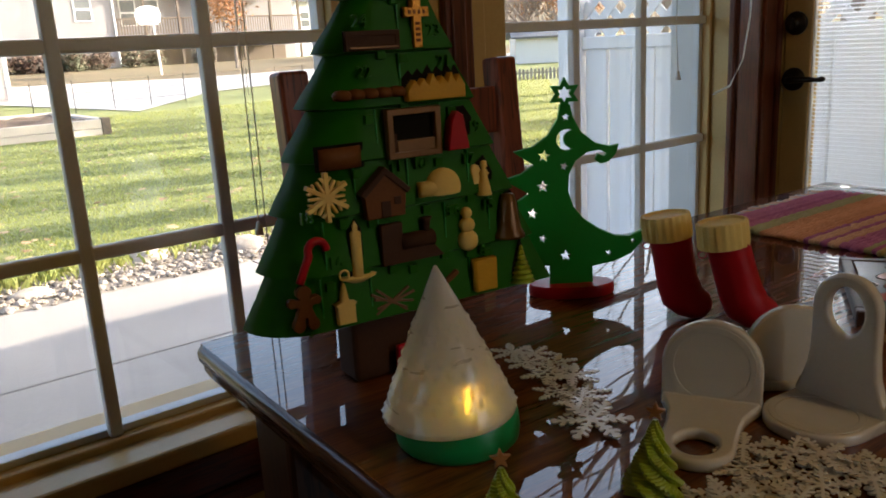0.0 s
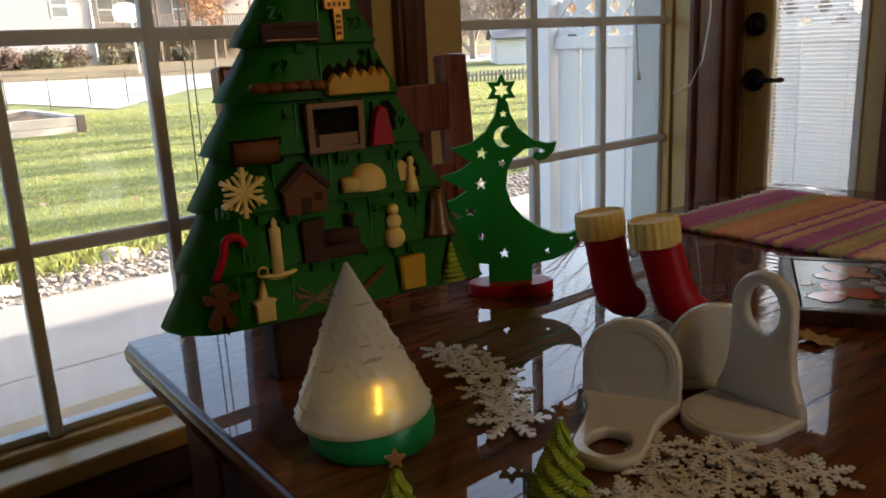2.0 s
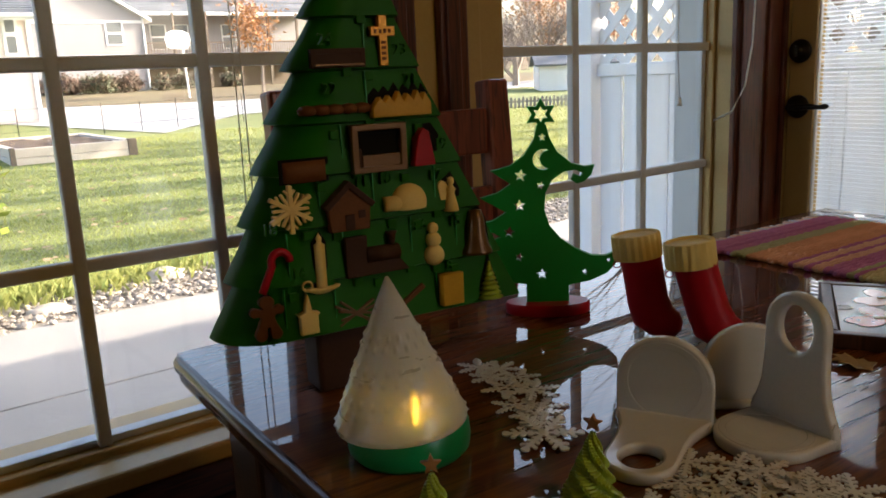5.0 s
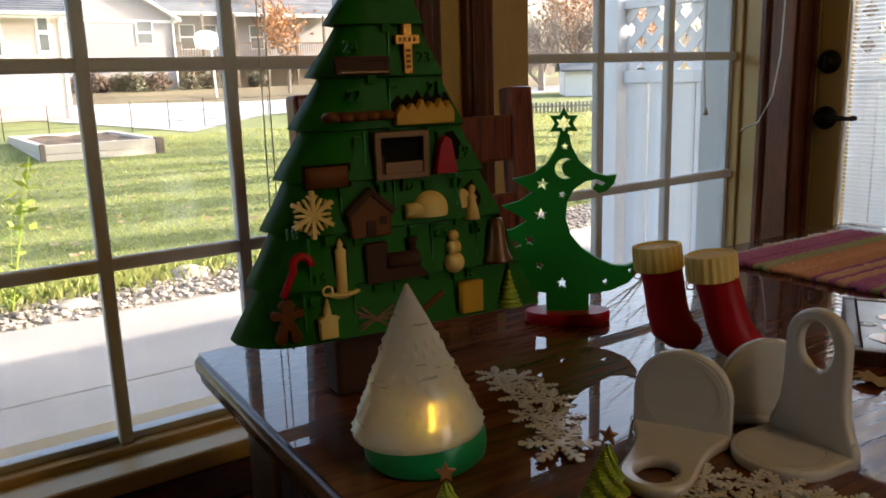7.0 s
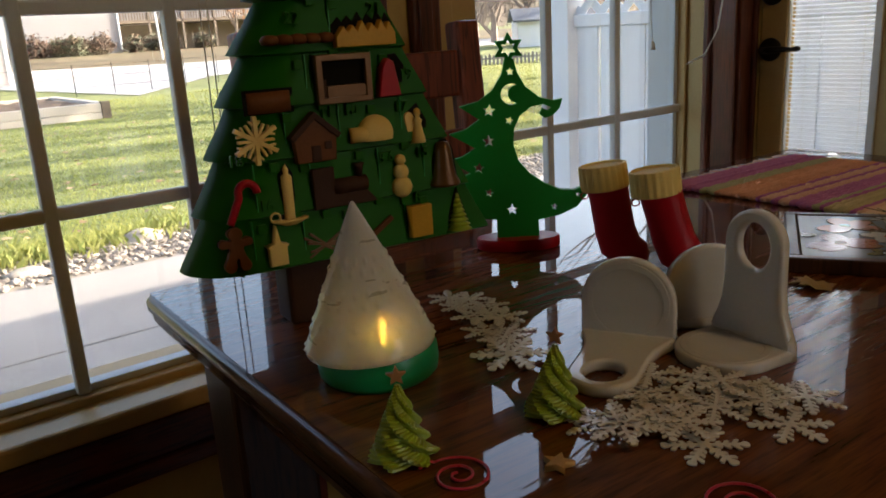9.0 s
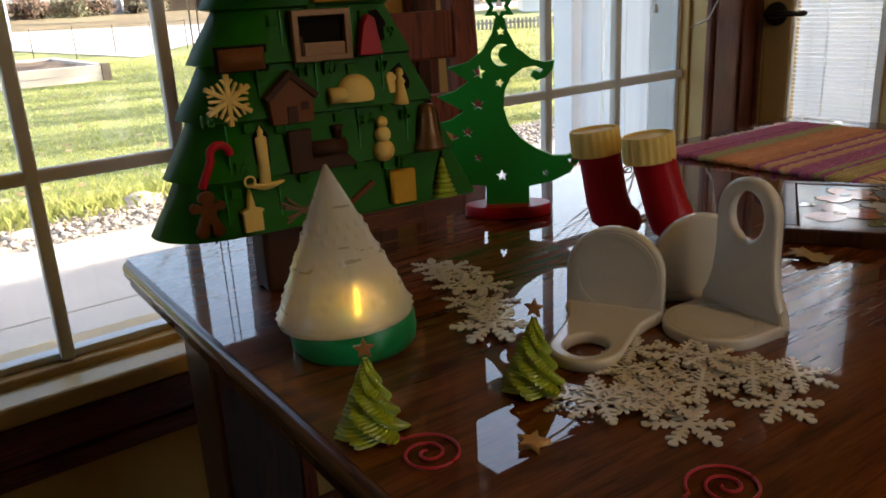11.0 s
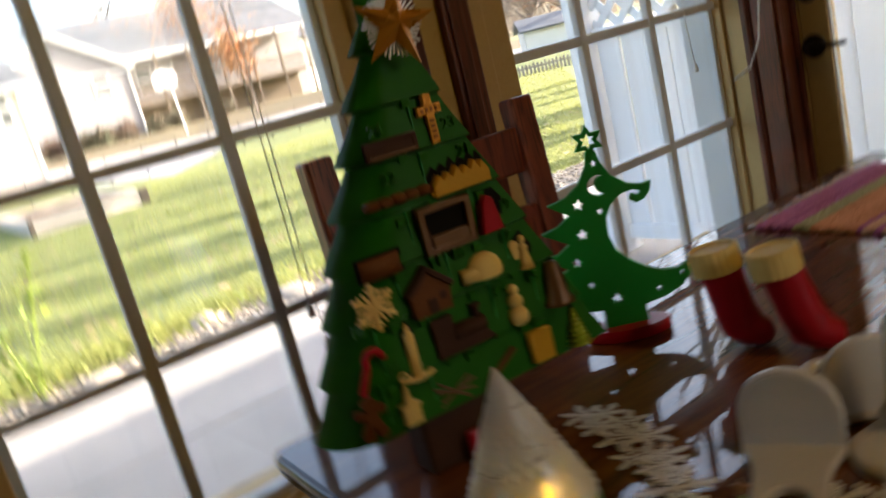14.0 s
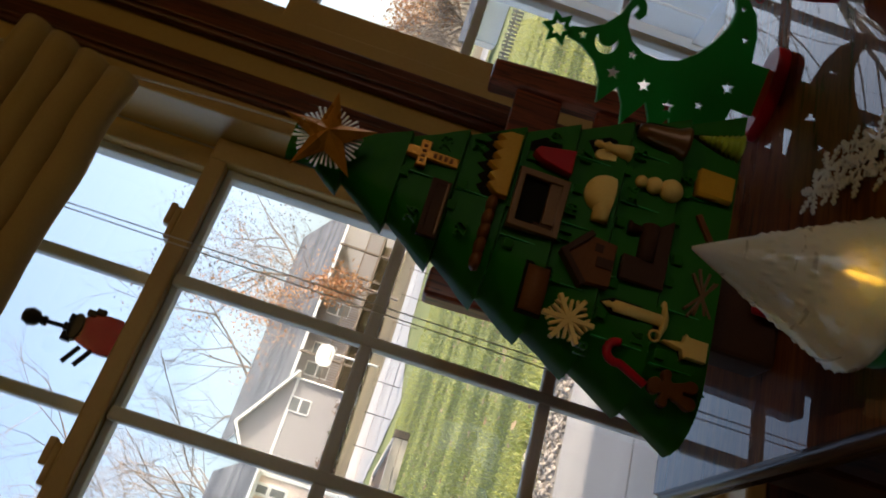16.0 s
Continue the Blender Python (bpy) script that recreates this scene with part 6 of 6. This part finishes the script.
def leaf_cloud(rg, tips, per, size, jitter):
    verts, faces = [], []
    for p in tips:
        for _ in range(per):
            c = p + Vector((rg.gauss(0, jitter), rg.gauss(0, jitter), rg.gauss(0, jitter)))
            a = Vector((rg.uniform(-1, 1), rg.uniform(-1, 1), rg.uniform(-1, 1))).normalized()
            b = a.orthogonal().normalized()
            o, s = len(verts), size * rg.uniform(0.6, 1.3)
            verts += [tuple(c - a * s), tuple(c + b * s * 0.5), tuple(c + a * s), tuple(c - b * s * 0.5)]
            faces.append((o, o + 1, o + 2, o + 3))
    me = bpy.data.meshes.new("crown")
    me.from_pydata(verts, [], faces)
    return me


def tree(name, x, y, h, r, seed, label, leaves=None, per=0, size=0.1, jitter=0.3, **kw):
    rg = random.Random(seed)
    t = thing(name, label, "tree", pose(x, y, ground_z(x, y) - 0.05, 0, 0, seed * 40), "garden trees")
    bm, tips = tree_mesh(rg, h, r, **kw)
    tr = part("trunk", bm, M_BARK, t)
    if leaves:
        me = leaf_cloud(rg, tips, per, size, jitter)
        me.materials.append(leaves)
        ob = new("crown", me)
        ob.parent = t
        tagged(ob, "thin autumn leaves")
    return t


tree("autumn_tree", 16.6, 36.0, 5.2, 0.10, 3, "small tree with peach-orange autumn leaves behind the driveway", M_ORANGE, 9, 0.10, 0.26, first=0.30, depth=4, spread=0.36)
for k, (x, y, h, r, s) in enumerate(((17.0, 62.0, 34.0, 0.26, 12), (7.0, 66.0, 36.0, 0.26, 15), (26.0, 58.0, 30.0, 0.24, 17), (1.0, 48.0, 30.0, 0.22, 19), (4.6, 40.0, 24.0, 0.18, 20), (21.0, 50.0, 18.0, 0.15, 8))):
    tree("bare_tree", x, y, h, r, s, "tall bare winter tree behind the houses", M_ORANGEDK if k == 2 else M_ORANGE if k == 5 else None, 1, 0.11, 0.6, first=0.25, depth=6, kids=(3, 3), spread=0.5)
for k, (x, y, h, s) in enumerate(((31.0, 31.0, 9.0, 23), (26.5, 28.5, 7.0, 27), (30.5, 34.5, 8.0, 29), (36.0, 36.0, 14.0, 31), (28.0, 32.0, 8.0, 33), (33.0, 30.0, 10.0, 37))):
    tree("bare_tree", x, y, h, 0.20, s, "bare shrubby tree behind the shed and fence", M_ORANGE if k in (3, 5) else None, 3, 0.10, 0.5, first=0.2, depth=5, kids=(3, 4), spread=0.5)
# unseen trees added on the garden's sunny side to streak the lawn with shadows
for x, y, r, s in ((14.0, 2.2, 0.30, 41), (17.0, 2.5, 0.24, 43), (15.0, 4.35, 0.28, 47), (19.0, 4.3, 0.32, 53), (16.0, 6.5, 0.34, 67), (20.0, 7.0, 0.30, 71), (18.0, 9.15, 0.36, 79), (22.0, 10.3, 0.40, 83),
                   (30.0, 16.0, 0.30, 113), (34.0, 22.0, 0.30, 127), (29.0, 18.5, 0.30, 131), (38.0, 27.0, 0.30, 137)):
    tree("bare_tree", x, y, 13.0 if x < 25 else 20.0, r, s, "unseen bare tree shading the lawn from the sunny side", None, first=0.55, depth=3 if x < 25 else 4, kids=(2, 3), spread=0.38)
# far belt of bare woods
rgw = random.Random(77)
wv, wfc = [], []
for k in range(1500):
    a = radians(rgw.uniform(-12, 66))
    d = rgw.uniform(95, 150)
    x, y = d * math.sin(a), d * math.cos(a)
    z, h = ground_z(x, y) - 0.3, rgw.uniform(4, 11)
    o = len(wv)
    w = rgw.uniform(0.06, 0.16)
    ox, oy = rgw.uniform(-1.6, 1.6), rgw.uniform(-1.6, 1.6)
    wv += [(x - w, y, z), (x + w, y, z), (x + w * 0.2 + ox, y + oy, z + h), (x - w, y + 0.1, z + h * 0.4), (x + w, y, z + h * 0.45), (x - ox * 1.4, y - oy, z + h * 0.85)]
    wfc += [(o, o + 1, o + 2), (o + 3, o + 4, o + 5)]
me = bpy.data.meshes.new("far_woods")
me.from_pydata(wv, [], wfc)
me.materials.append(M_BARK)
tagged(new("far_woods", me), "far belt of bare grey-brown woods", "woods", kind="stuff")


# ---------------------------------------------------------------- outside: houses
def siding(bm, p0, p1, z0, z1, top=None, lap=0.15):
    """Lapped boards from p0 to p1; top(f) gives the height of the roof line along the wall."""
    p0, p1 = Vector((*p0, 0)), Vector((*p1, 0))
    d = (p1 - p0).normalized()
    n = Vector((d.y, -d.x, 0))
    L = (p1 - p0).length
    z = z0
    while z < z1:
        h = min(lap, z1 - z)
        a, b = 0.0, L
        if top:
            mid = z + h
            fs = [f for f in np.linspace(0, 1, 81) if top(f) >= mid - 0.02]
            if not fs:
                break
            a, b = fs[0] * L, fs[-1] * L
        q = [p0 + d * a, p0 + d * b]
        vs = [bm.verts.new((*(q[0] + n * 0.022).xy, z)), bm.verts.new((*(q[1] + n * 0.022).xy, z)), bm.verts.new((*q[1].xy, z + h)), bm.verts.new((*q[0].xy, z + h))]
        bm.faces.new(vs)
        und = [bm.verts.new((*q[0].xy, z)), bm.verts.new((*q[1].xy, z))]
        bm.faces.new((und[0], und[1], vs[1], vs[0]))
        z += h


def house_window(parent, x, y, z, w, h):
    """A white-framed window in a wall that faces the lawn."""
    t = part("window", box((x - w / 2, y - 0.05, z - h / 2), (x + w / 2, y + 0.02, z + h / 2), 0.008), M_WHITE, parent, "white framed window")
    for s in (-1, 1):
        part("pane", box((x - w / 2 + 0.09, y - 0.056, z + s * h / 4 - h / 4 + 0.07), (x + w / 2 - 0.09, y - 0.045, z + s * h / 4 + h / 4 - 0.05)), M_DARKPANE, t)


def roof_slab(corners, thick=0.18):
    bm = bmesh.new()
    c = [Vector(p) for p in corners]
    top = [bm.verts.new(p) for p in c]
    low = [bm.verts.new(p - Vector((0, 0, thick))) for p in c]
    bm.faces.new(top), bm.faces.new(low[::-1])
    for i in range(4):
        j = (i + 1) % 4
        bm.faces.new((top[j], top[i], low[i], low[j]))
    bmesh.ops.recalc_face_normals(bm, faces=bm.faces[:])
    return bm


def shingles(parent, a, b, c, d, rows=22):
    """Courses of shingles, each a thin lifted strip, between the eave a-b and the ridge d-c."""
    a, b, c, d = (Vector(p) for p in (a, b, c, d))
    n = (b - a).cross(d - a).normalized()
    if n.z < 0:
        n = -n
    bm = bmesh.new()
    for k in range(rows):
        f, g = k / rows, (k + 1.0) / rows
        q = [a.lerp(d, f) + n * 0.04, b.lerp(c, f) + n * 0.04, b.lerp(c, g) + n * 0.012, a.lerp(d, g) + n * 0.012]
        w = [a.lerp(d, f) + n * 0.004, b.lerp(c, f) + n * 0.004]
        vs = [bm.verts.new(p) for p in q]
        bm.faces.new(vs)
        lo = [bm.verts.new(p) for p in w]
        bm.faces.new((lo[0], lo[1], vs[1], vs[0]))
    tagged(part("shingle_courses", bm, M_ROOF, parent), kind="stuff")


def grey_house():
    t = thing("grey_house", "grey sided house with a gable, shingle roof and raised deck", "house", None)
    y0 = 45.0
    xl, xr, zb, ze, zp, xp = 6.6, 13.95, 0.5, 4.85, 6.95, 10.35
    w = bmesh.new()
    siding(w, (xl, y0), (xr, y0), zb, zp, lambda f: ze + (zp - ze) * (1 - abs((xl + (xr - xl) * f) - xp) / ((xr - xp) if (xl + (xr - xl) * f) > xp else (xp - xl))))
    siding(w, (xr, y0), (xr, y0 + 4.0), zb, ze)
    part("gable_wall", w, M_SIDING, t, "grey lap siding")
    part("wall_core", box((xl + 0.05, y0 + 0.05, zb), (xr - 0.05, y0 + 13, ze - 0.1)), M_SIDING, t)
    part("belt_board", box((xl, y0 - 0.045, 4.42), (xr, y0 - 0.005, 4.58), 0.005), M_WHITE, t)
    part("downspout", tube([(xr - 0.06, y0 - 0.08, ze), (xr - 0.06, y0 - 0.08, zb + 0.5), (xr + 0.5, y0 - 0.3, zb + 0.25), (xr + 1.6, y0 - 0.4, zb + 0.1)], 0.06, 8), M_WHITE, t)
    for s, xe in ((1, xr + 0.35), (-1, xl - 0.35)):
        zz = ze - 0.2
        e0, e1, r1, r0 = (xe, y0 - 0.4, zz), (xe, y0 + 13.5, zz), (xp, y0 + 13.5, zp + 0.1), (xp, y0 - 0.4, zp + 0.1)
        r = part("roof", roof_slab([e0, e1, r1, r0]), M_WHITE, t, "grey shingle roof with white fascia")
        shingles(r, e0, e1, r1, r0)
    # wing to the right behind a raised deck
    yw = y0 + 4.0
    w = bmesh.new()
    siding(w, (xr, yw), (27.0, yw), zb, 5.2)
    part("wing_wall", w, M_SIDING, t, "grey lap siding")
    e0, e1, r1, r0 = (xr - 0.5, yw - 1.9, 5.25), (27.4, yw - 1.9, 5.25), (27.4, yw + 5, 8.6), (xr - 3.5, yw + 5, 8.6)
    r = part("roof", roof_slab([e0, e1, r1, r0]), M_WHITE, t, "grey shingle roof")
    shingles(r, e0, e1, r1, r0, 30)
    house_window(t, 12.35, y0, 3.9, 0.95, 1.25)
    house_window(t, 12.75, y0, 1.35, 0.8, 0.5)
    for x in (16.0, 17.4, 20.5):
        house_window(t, x, yw, 3.9, 1.0, 1.5)
    d = part("deck_floor", box((xr + 0.2, yw - 2.2, 2.35), (26.5, yw - 0.05, 2.52), 0.01), M_DECK, t)
    for x in np.arange(xr + 0.3, 26.6, 2.0):
        part("deck_post", box((x - 0.07, yw - 2.2, zb), (x + 0.07, yw - 2.06, 5.2), 0.01), M_DECK, t)
    part("deck_rail", box((xr + 0.2, yw - 2.2, 3.42), (26.5, yw - 2.1, 3.50), 0.008), M_DECK, t)
    bal = link_mesh("baluster", box((-0.022, yw - 2.17, 2.5), (0.022, yw - 2.13, 3.42)), M_DECK)
    for x in np.arange(xr + 0.4, 26.4, 0.16):
        ob = new("baluster", bal)
        ob.parent = t
        ob.location.x = x
    part("under_deck", box((xr + 0.1, yw - 0.4, zb), (26.0, yw - 0.1, 2.3)), M_DECK, t, "dark walk-out wall under the deck")


grey_house()


def cream_house():
    t = thing("cream_house", "low pale cream house with a grey shingle roof", "house", None)
    xr, y0, zb, ze = 4.45, 25.0, 0.05, 3.25
    w = bmesh.new()
    siding(w, (-9.0, y0), (xr, y0), zb, ze)
    siding(w, (xr, y0), (xr, y0 + 8), zb, ze)
    part("front_wall", w, M_SIDING2, t, "pale pink-cream lap siding")
    part("wall_core", box((-9.0, y0 + 0.05, zb), (xr - 0.05, y0 + 8, ze - 0.05)), M_SIDING2, t)
    e0, e1, r1, r0 = (-9.4, y0 - 0.5, ze - 0.05), (xr + 0.35, y0 - 0.5, ze - 0.05), (xr + 0.35, y0 + 4.6, ze + 1.85), (-9.4, y0 + 4.6, ze + 1.85)
    r = part("roof", roof_slab([e0, e1, r1, r0]), M_WHITE, t, "grey shingle roof with pale fascia")
    shingles(r, e0, e1, r1, r0)
    part("gutter", tube([(-9.4, y0 - 0.56, ze - 0.1), (xr + 0.35, y0 - 0.56, ze - 0.1)], 0.06, 8), M_WHITE, t)
    house_window(t, 3.93, y0, 2.65, 0.42, 1.15)
    house_window(t, 2.45, y0, 2.55, 0.85, 1.2)
    house_window(t, 0.3, y0, 2.55, 0.9, 1.2)
    part("corner_board", box((xr - 0.1, y0 - 0.05, zb), (xr + 0.03, y0 - 0.02, ze), 0.005), M_WHITE, t)


cream_house()


def side_house(x, y, w, zt, label):
    t = thing("far_house", label, "house", None)
    z = ground_z(x, y)
    b = bmesh.new()
    siding(b, (x, y), (x + w, y), z, z + zt, None, 0.2)
    part("wall", b, M_WHITE, t)
    part("wall_core", box((x, y + 0.03, z), (x + w, y + 7, z + zt - 0.02)), M_WHITE, t)
    e0, e1, r1, r0 = (x - 0.3, y - 0.4, z + zt), (x + w + 0.3, y - 0.4, z + zt), (x + w + 0.3, y + 3.5, z + zt + 1.9), (x - 0.3, y + 3.5, z + zt + 1.9)
    part("roof", roof_slab([e0, e1, r1, r0]), M_ROOF, t, "grey shingle roof")
    for k in range(3):
        house_window(t, x + w * (k + 0.5) / 3, y, z + zt * 0.65, 0.9, 1.2)


side_house(28.5, 58.0, 9.0, 4.4, "pale far house among bare trees")


def basketball_hoop():
    x, y = 11.9, 34.0
    z = ground_z(x, y)
    t = thing("basketball_hoop", "white basketball backboard on a pale pole by the driveway", "basketball hoop", pose(x, y, 0))
    part("pole", tube([(0.35, 0.25, z), (0.25, 0.2, 2.6)], 0.05, 8), M_WHITE, t)
    part("brace", tube([(0.25, 0.2, 2.55), (0, 0.05, 2.95)], 0.03, 6), M_IRON, t)
    half = [(0.0, -0.36), (0.36, -0.36), (0.50, -0.22), (0.56, 0.05), (0.46, 0.30), (0.25, 0.40), (0.0, 0.42)]
    b = flat_shape([mirror(half)], 0.04, 0.004)
    part("backboard", b, M_WHITE, t, "white fan-shaped backboard", at=Matrix.Translation((0, 0, 2.92)))
    part("rim", tube([(0.22 * math.cos(a), -0.26 + 0.22 * math.sin(a), 2.68) for a in np.linspace(0, 2 * math.pi, 20, endpoint=False)], 0.012, 6, closed=True), M_ORANGE, t)


basketball_hoop()


def picket_fence():
    t = thing("picket_fence", "weathered grey picket fence across the far lawn", "fence")
    a, b = Vector((14.2, 18.2, 0)), Vector((22.0, 14.5, 0))
    d = (b - a).normalized()
    ang = math.degrees(math.atan2(d.y, d.x))
    shape = flat_shape([[(-0.035, 0), (0.035, 0), (0.035, 0.52), (0, 0.58), (-0.035, 0.52)]], 0.02)
    me = link_mesh("picket", shape, M_DECKPALE)
    L = (b - a).length
    k = 0
    while k * 0.125 < L:
        p = a + d * (k * 0.125)
        ob = new("picket", me)
        ob.parent = t
        ob.matrix_basis = pose(p.x, p.y, -0.36 + 0.02 * math.sin(k * 2.3), 0, 0, ang)
        k += 1
    for z in (-0.2, 0.05):
        part("rail", box((0, 0.012, z), (L, 0.05, z + 0.06), 0.004), M_DECKPALE, t, at=pose(a.x, a.y, 0, 0, 0, ang))


M_DECKPALE = mat("grey_weathered_picket", (0.32, 0.29, 0.26), (0.22, 0.20, 0.18), 0.85, scale=3, fine=20, bump=0.3, obj=0.5)
picket_fence()


def garden_shed():
    t = thing("garden_shed", "white garden shed with a dark roof behind the fence", "shed", pose(23.75, 24.0, -0.35, 0, 0, -38))
    b = bmesh.new()
    siding(b, (0, 0), (3.4, 0), 0, 1.55)
    siding(b, (0, 2.4), (0, 0), 0, 1.55)
    part("wall", b, M_WHITE, t)
    part("wall_core", box((0.03, 0.03, 0), (3.4, 2.4, 1.53)), M_WHITE, t)
    part("roof", roof_slab([(-0.2, -0.25, 1.55), (3.6, -0.25, 1.55), (3.6, 1.2, 2.05), (-0.2, 1.2, 2.05)], 0.08), M_ROOF, t, "dark shingle roof")
    part("roof", roof_slab([(-0.2, 2.65, 1.55), (3.6, 2.65, 1.55), (3.6, 1.2, 2.05), (-0.2, 1.2, 2.05)], 0.08), M_ROOF, t)


garden_shed()
# shrubs along the grey house
for k, (x, y, r) in enumerate(((8.6, 43.8, 0.9), (10.4, 44.0, 0.8), (11.6, 43.9, 0.7), (15.5, 44.2, 0.8), (7.4, 43.6, 0.8), (18.5, 44.5, 0.7), (9.4, 43.7, 1.0), (11.1, 43.5, 0.9), (12.6, 43.9, 0.9), (14.4, 44.0, 0.7))):
    rg = random.Random(90 + k)
    t = thing("shrub", "dark rounded shrub against the house wall", "shrub", pose(x, y, ground_z(x, y)), "house shrubs")
    bm, tips = tree_mesh(rg, r * 1.5, 0.05, depth=3, spread=0.75, first=0.3, kids=(3, 4))
    part("stems", bm, M_BARK, t)
    me = leaf_cloud(rg, tips, 26, 0.10, 0.16)
    me.materials.append(M_SHRUB if k % 2 else M_ORANGEDK)
    ob = new("crown", me)
    ob.parent = t
# unseen block past the door, added to keep sun off door and patio
solid("wall_sun_block", box((6.4, -9.0, -0.3), (14.0, 0.2, 3.6)), M_SIDING2, "unseen cream block keeping the sun off door and patio", "wall", kind="structure")
# unseen overhang, drawn out over the patio to cut sky light
solid("roof_sky_block", box((X_LEFT - 3, Y_BACK - 0.4, Z_CEIL + 0.22), (X_RIGHT + 0.17, 1.75, Z_CEIL + 0.36)), M_DECK, "unseen brown slab cutting sky light at the window wall", "roof", kind="structure")
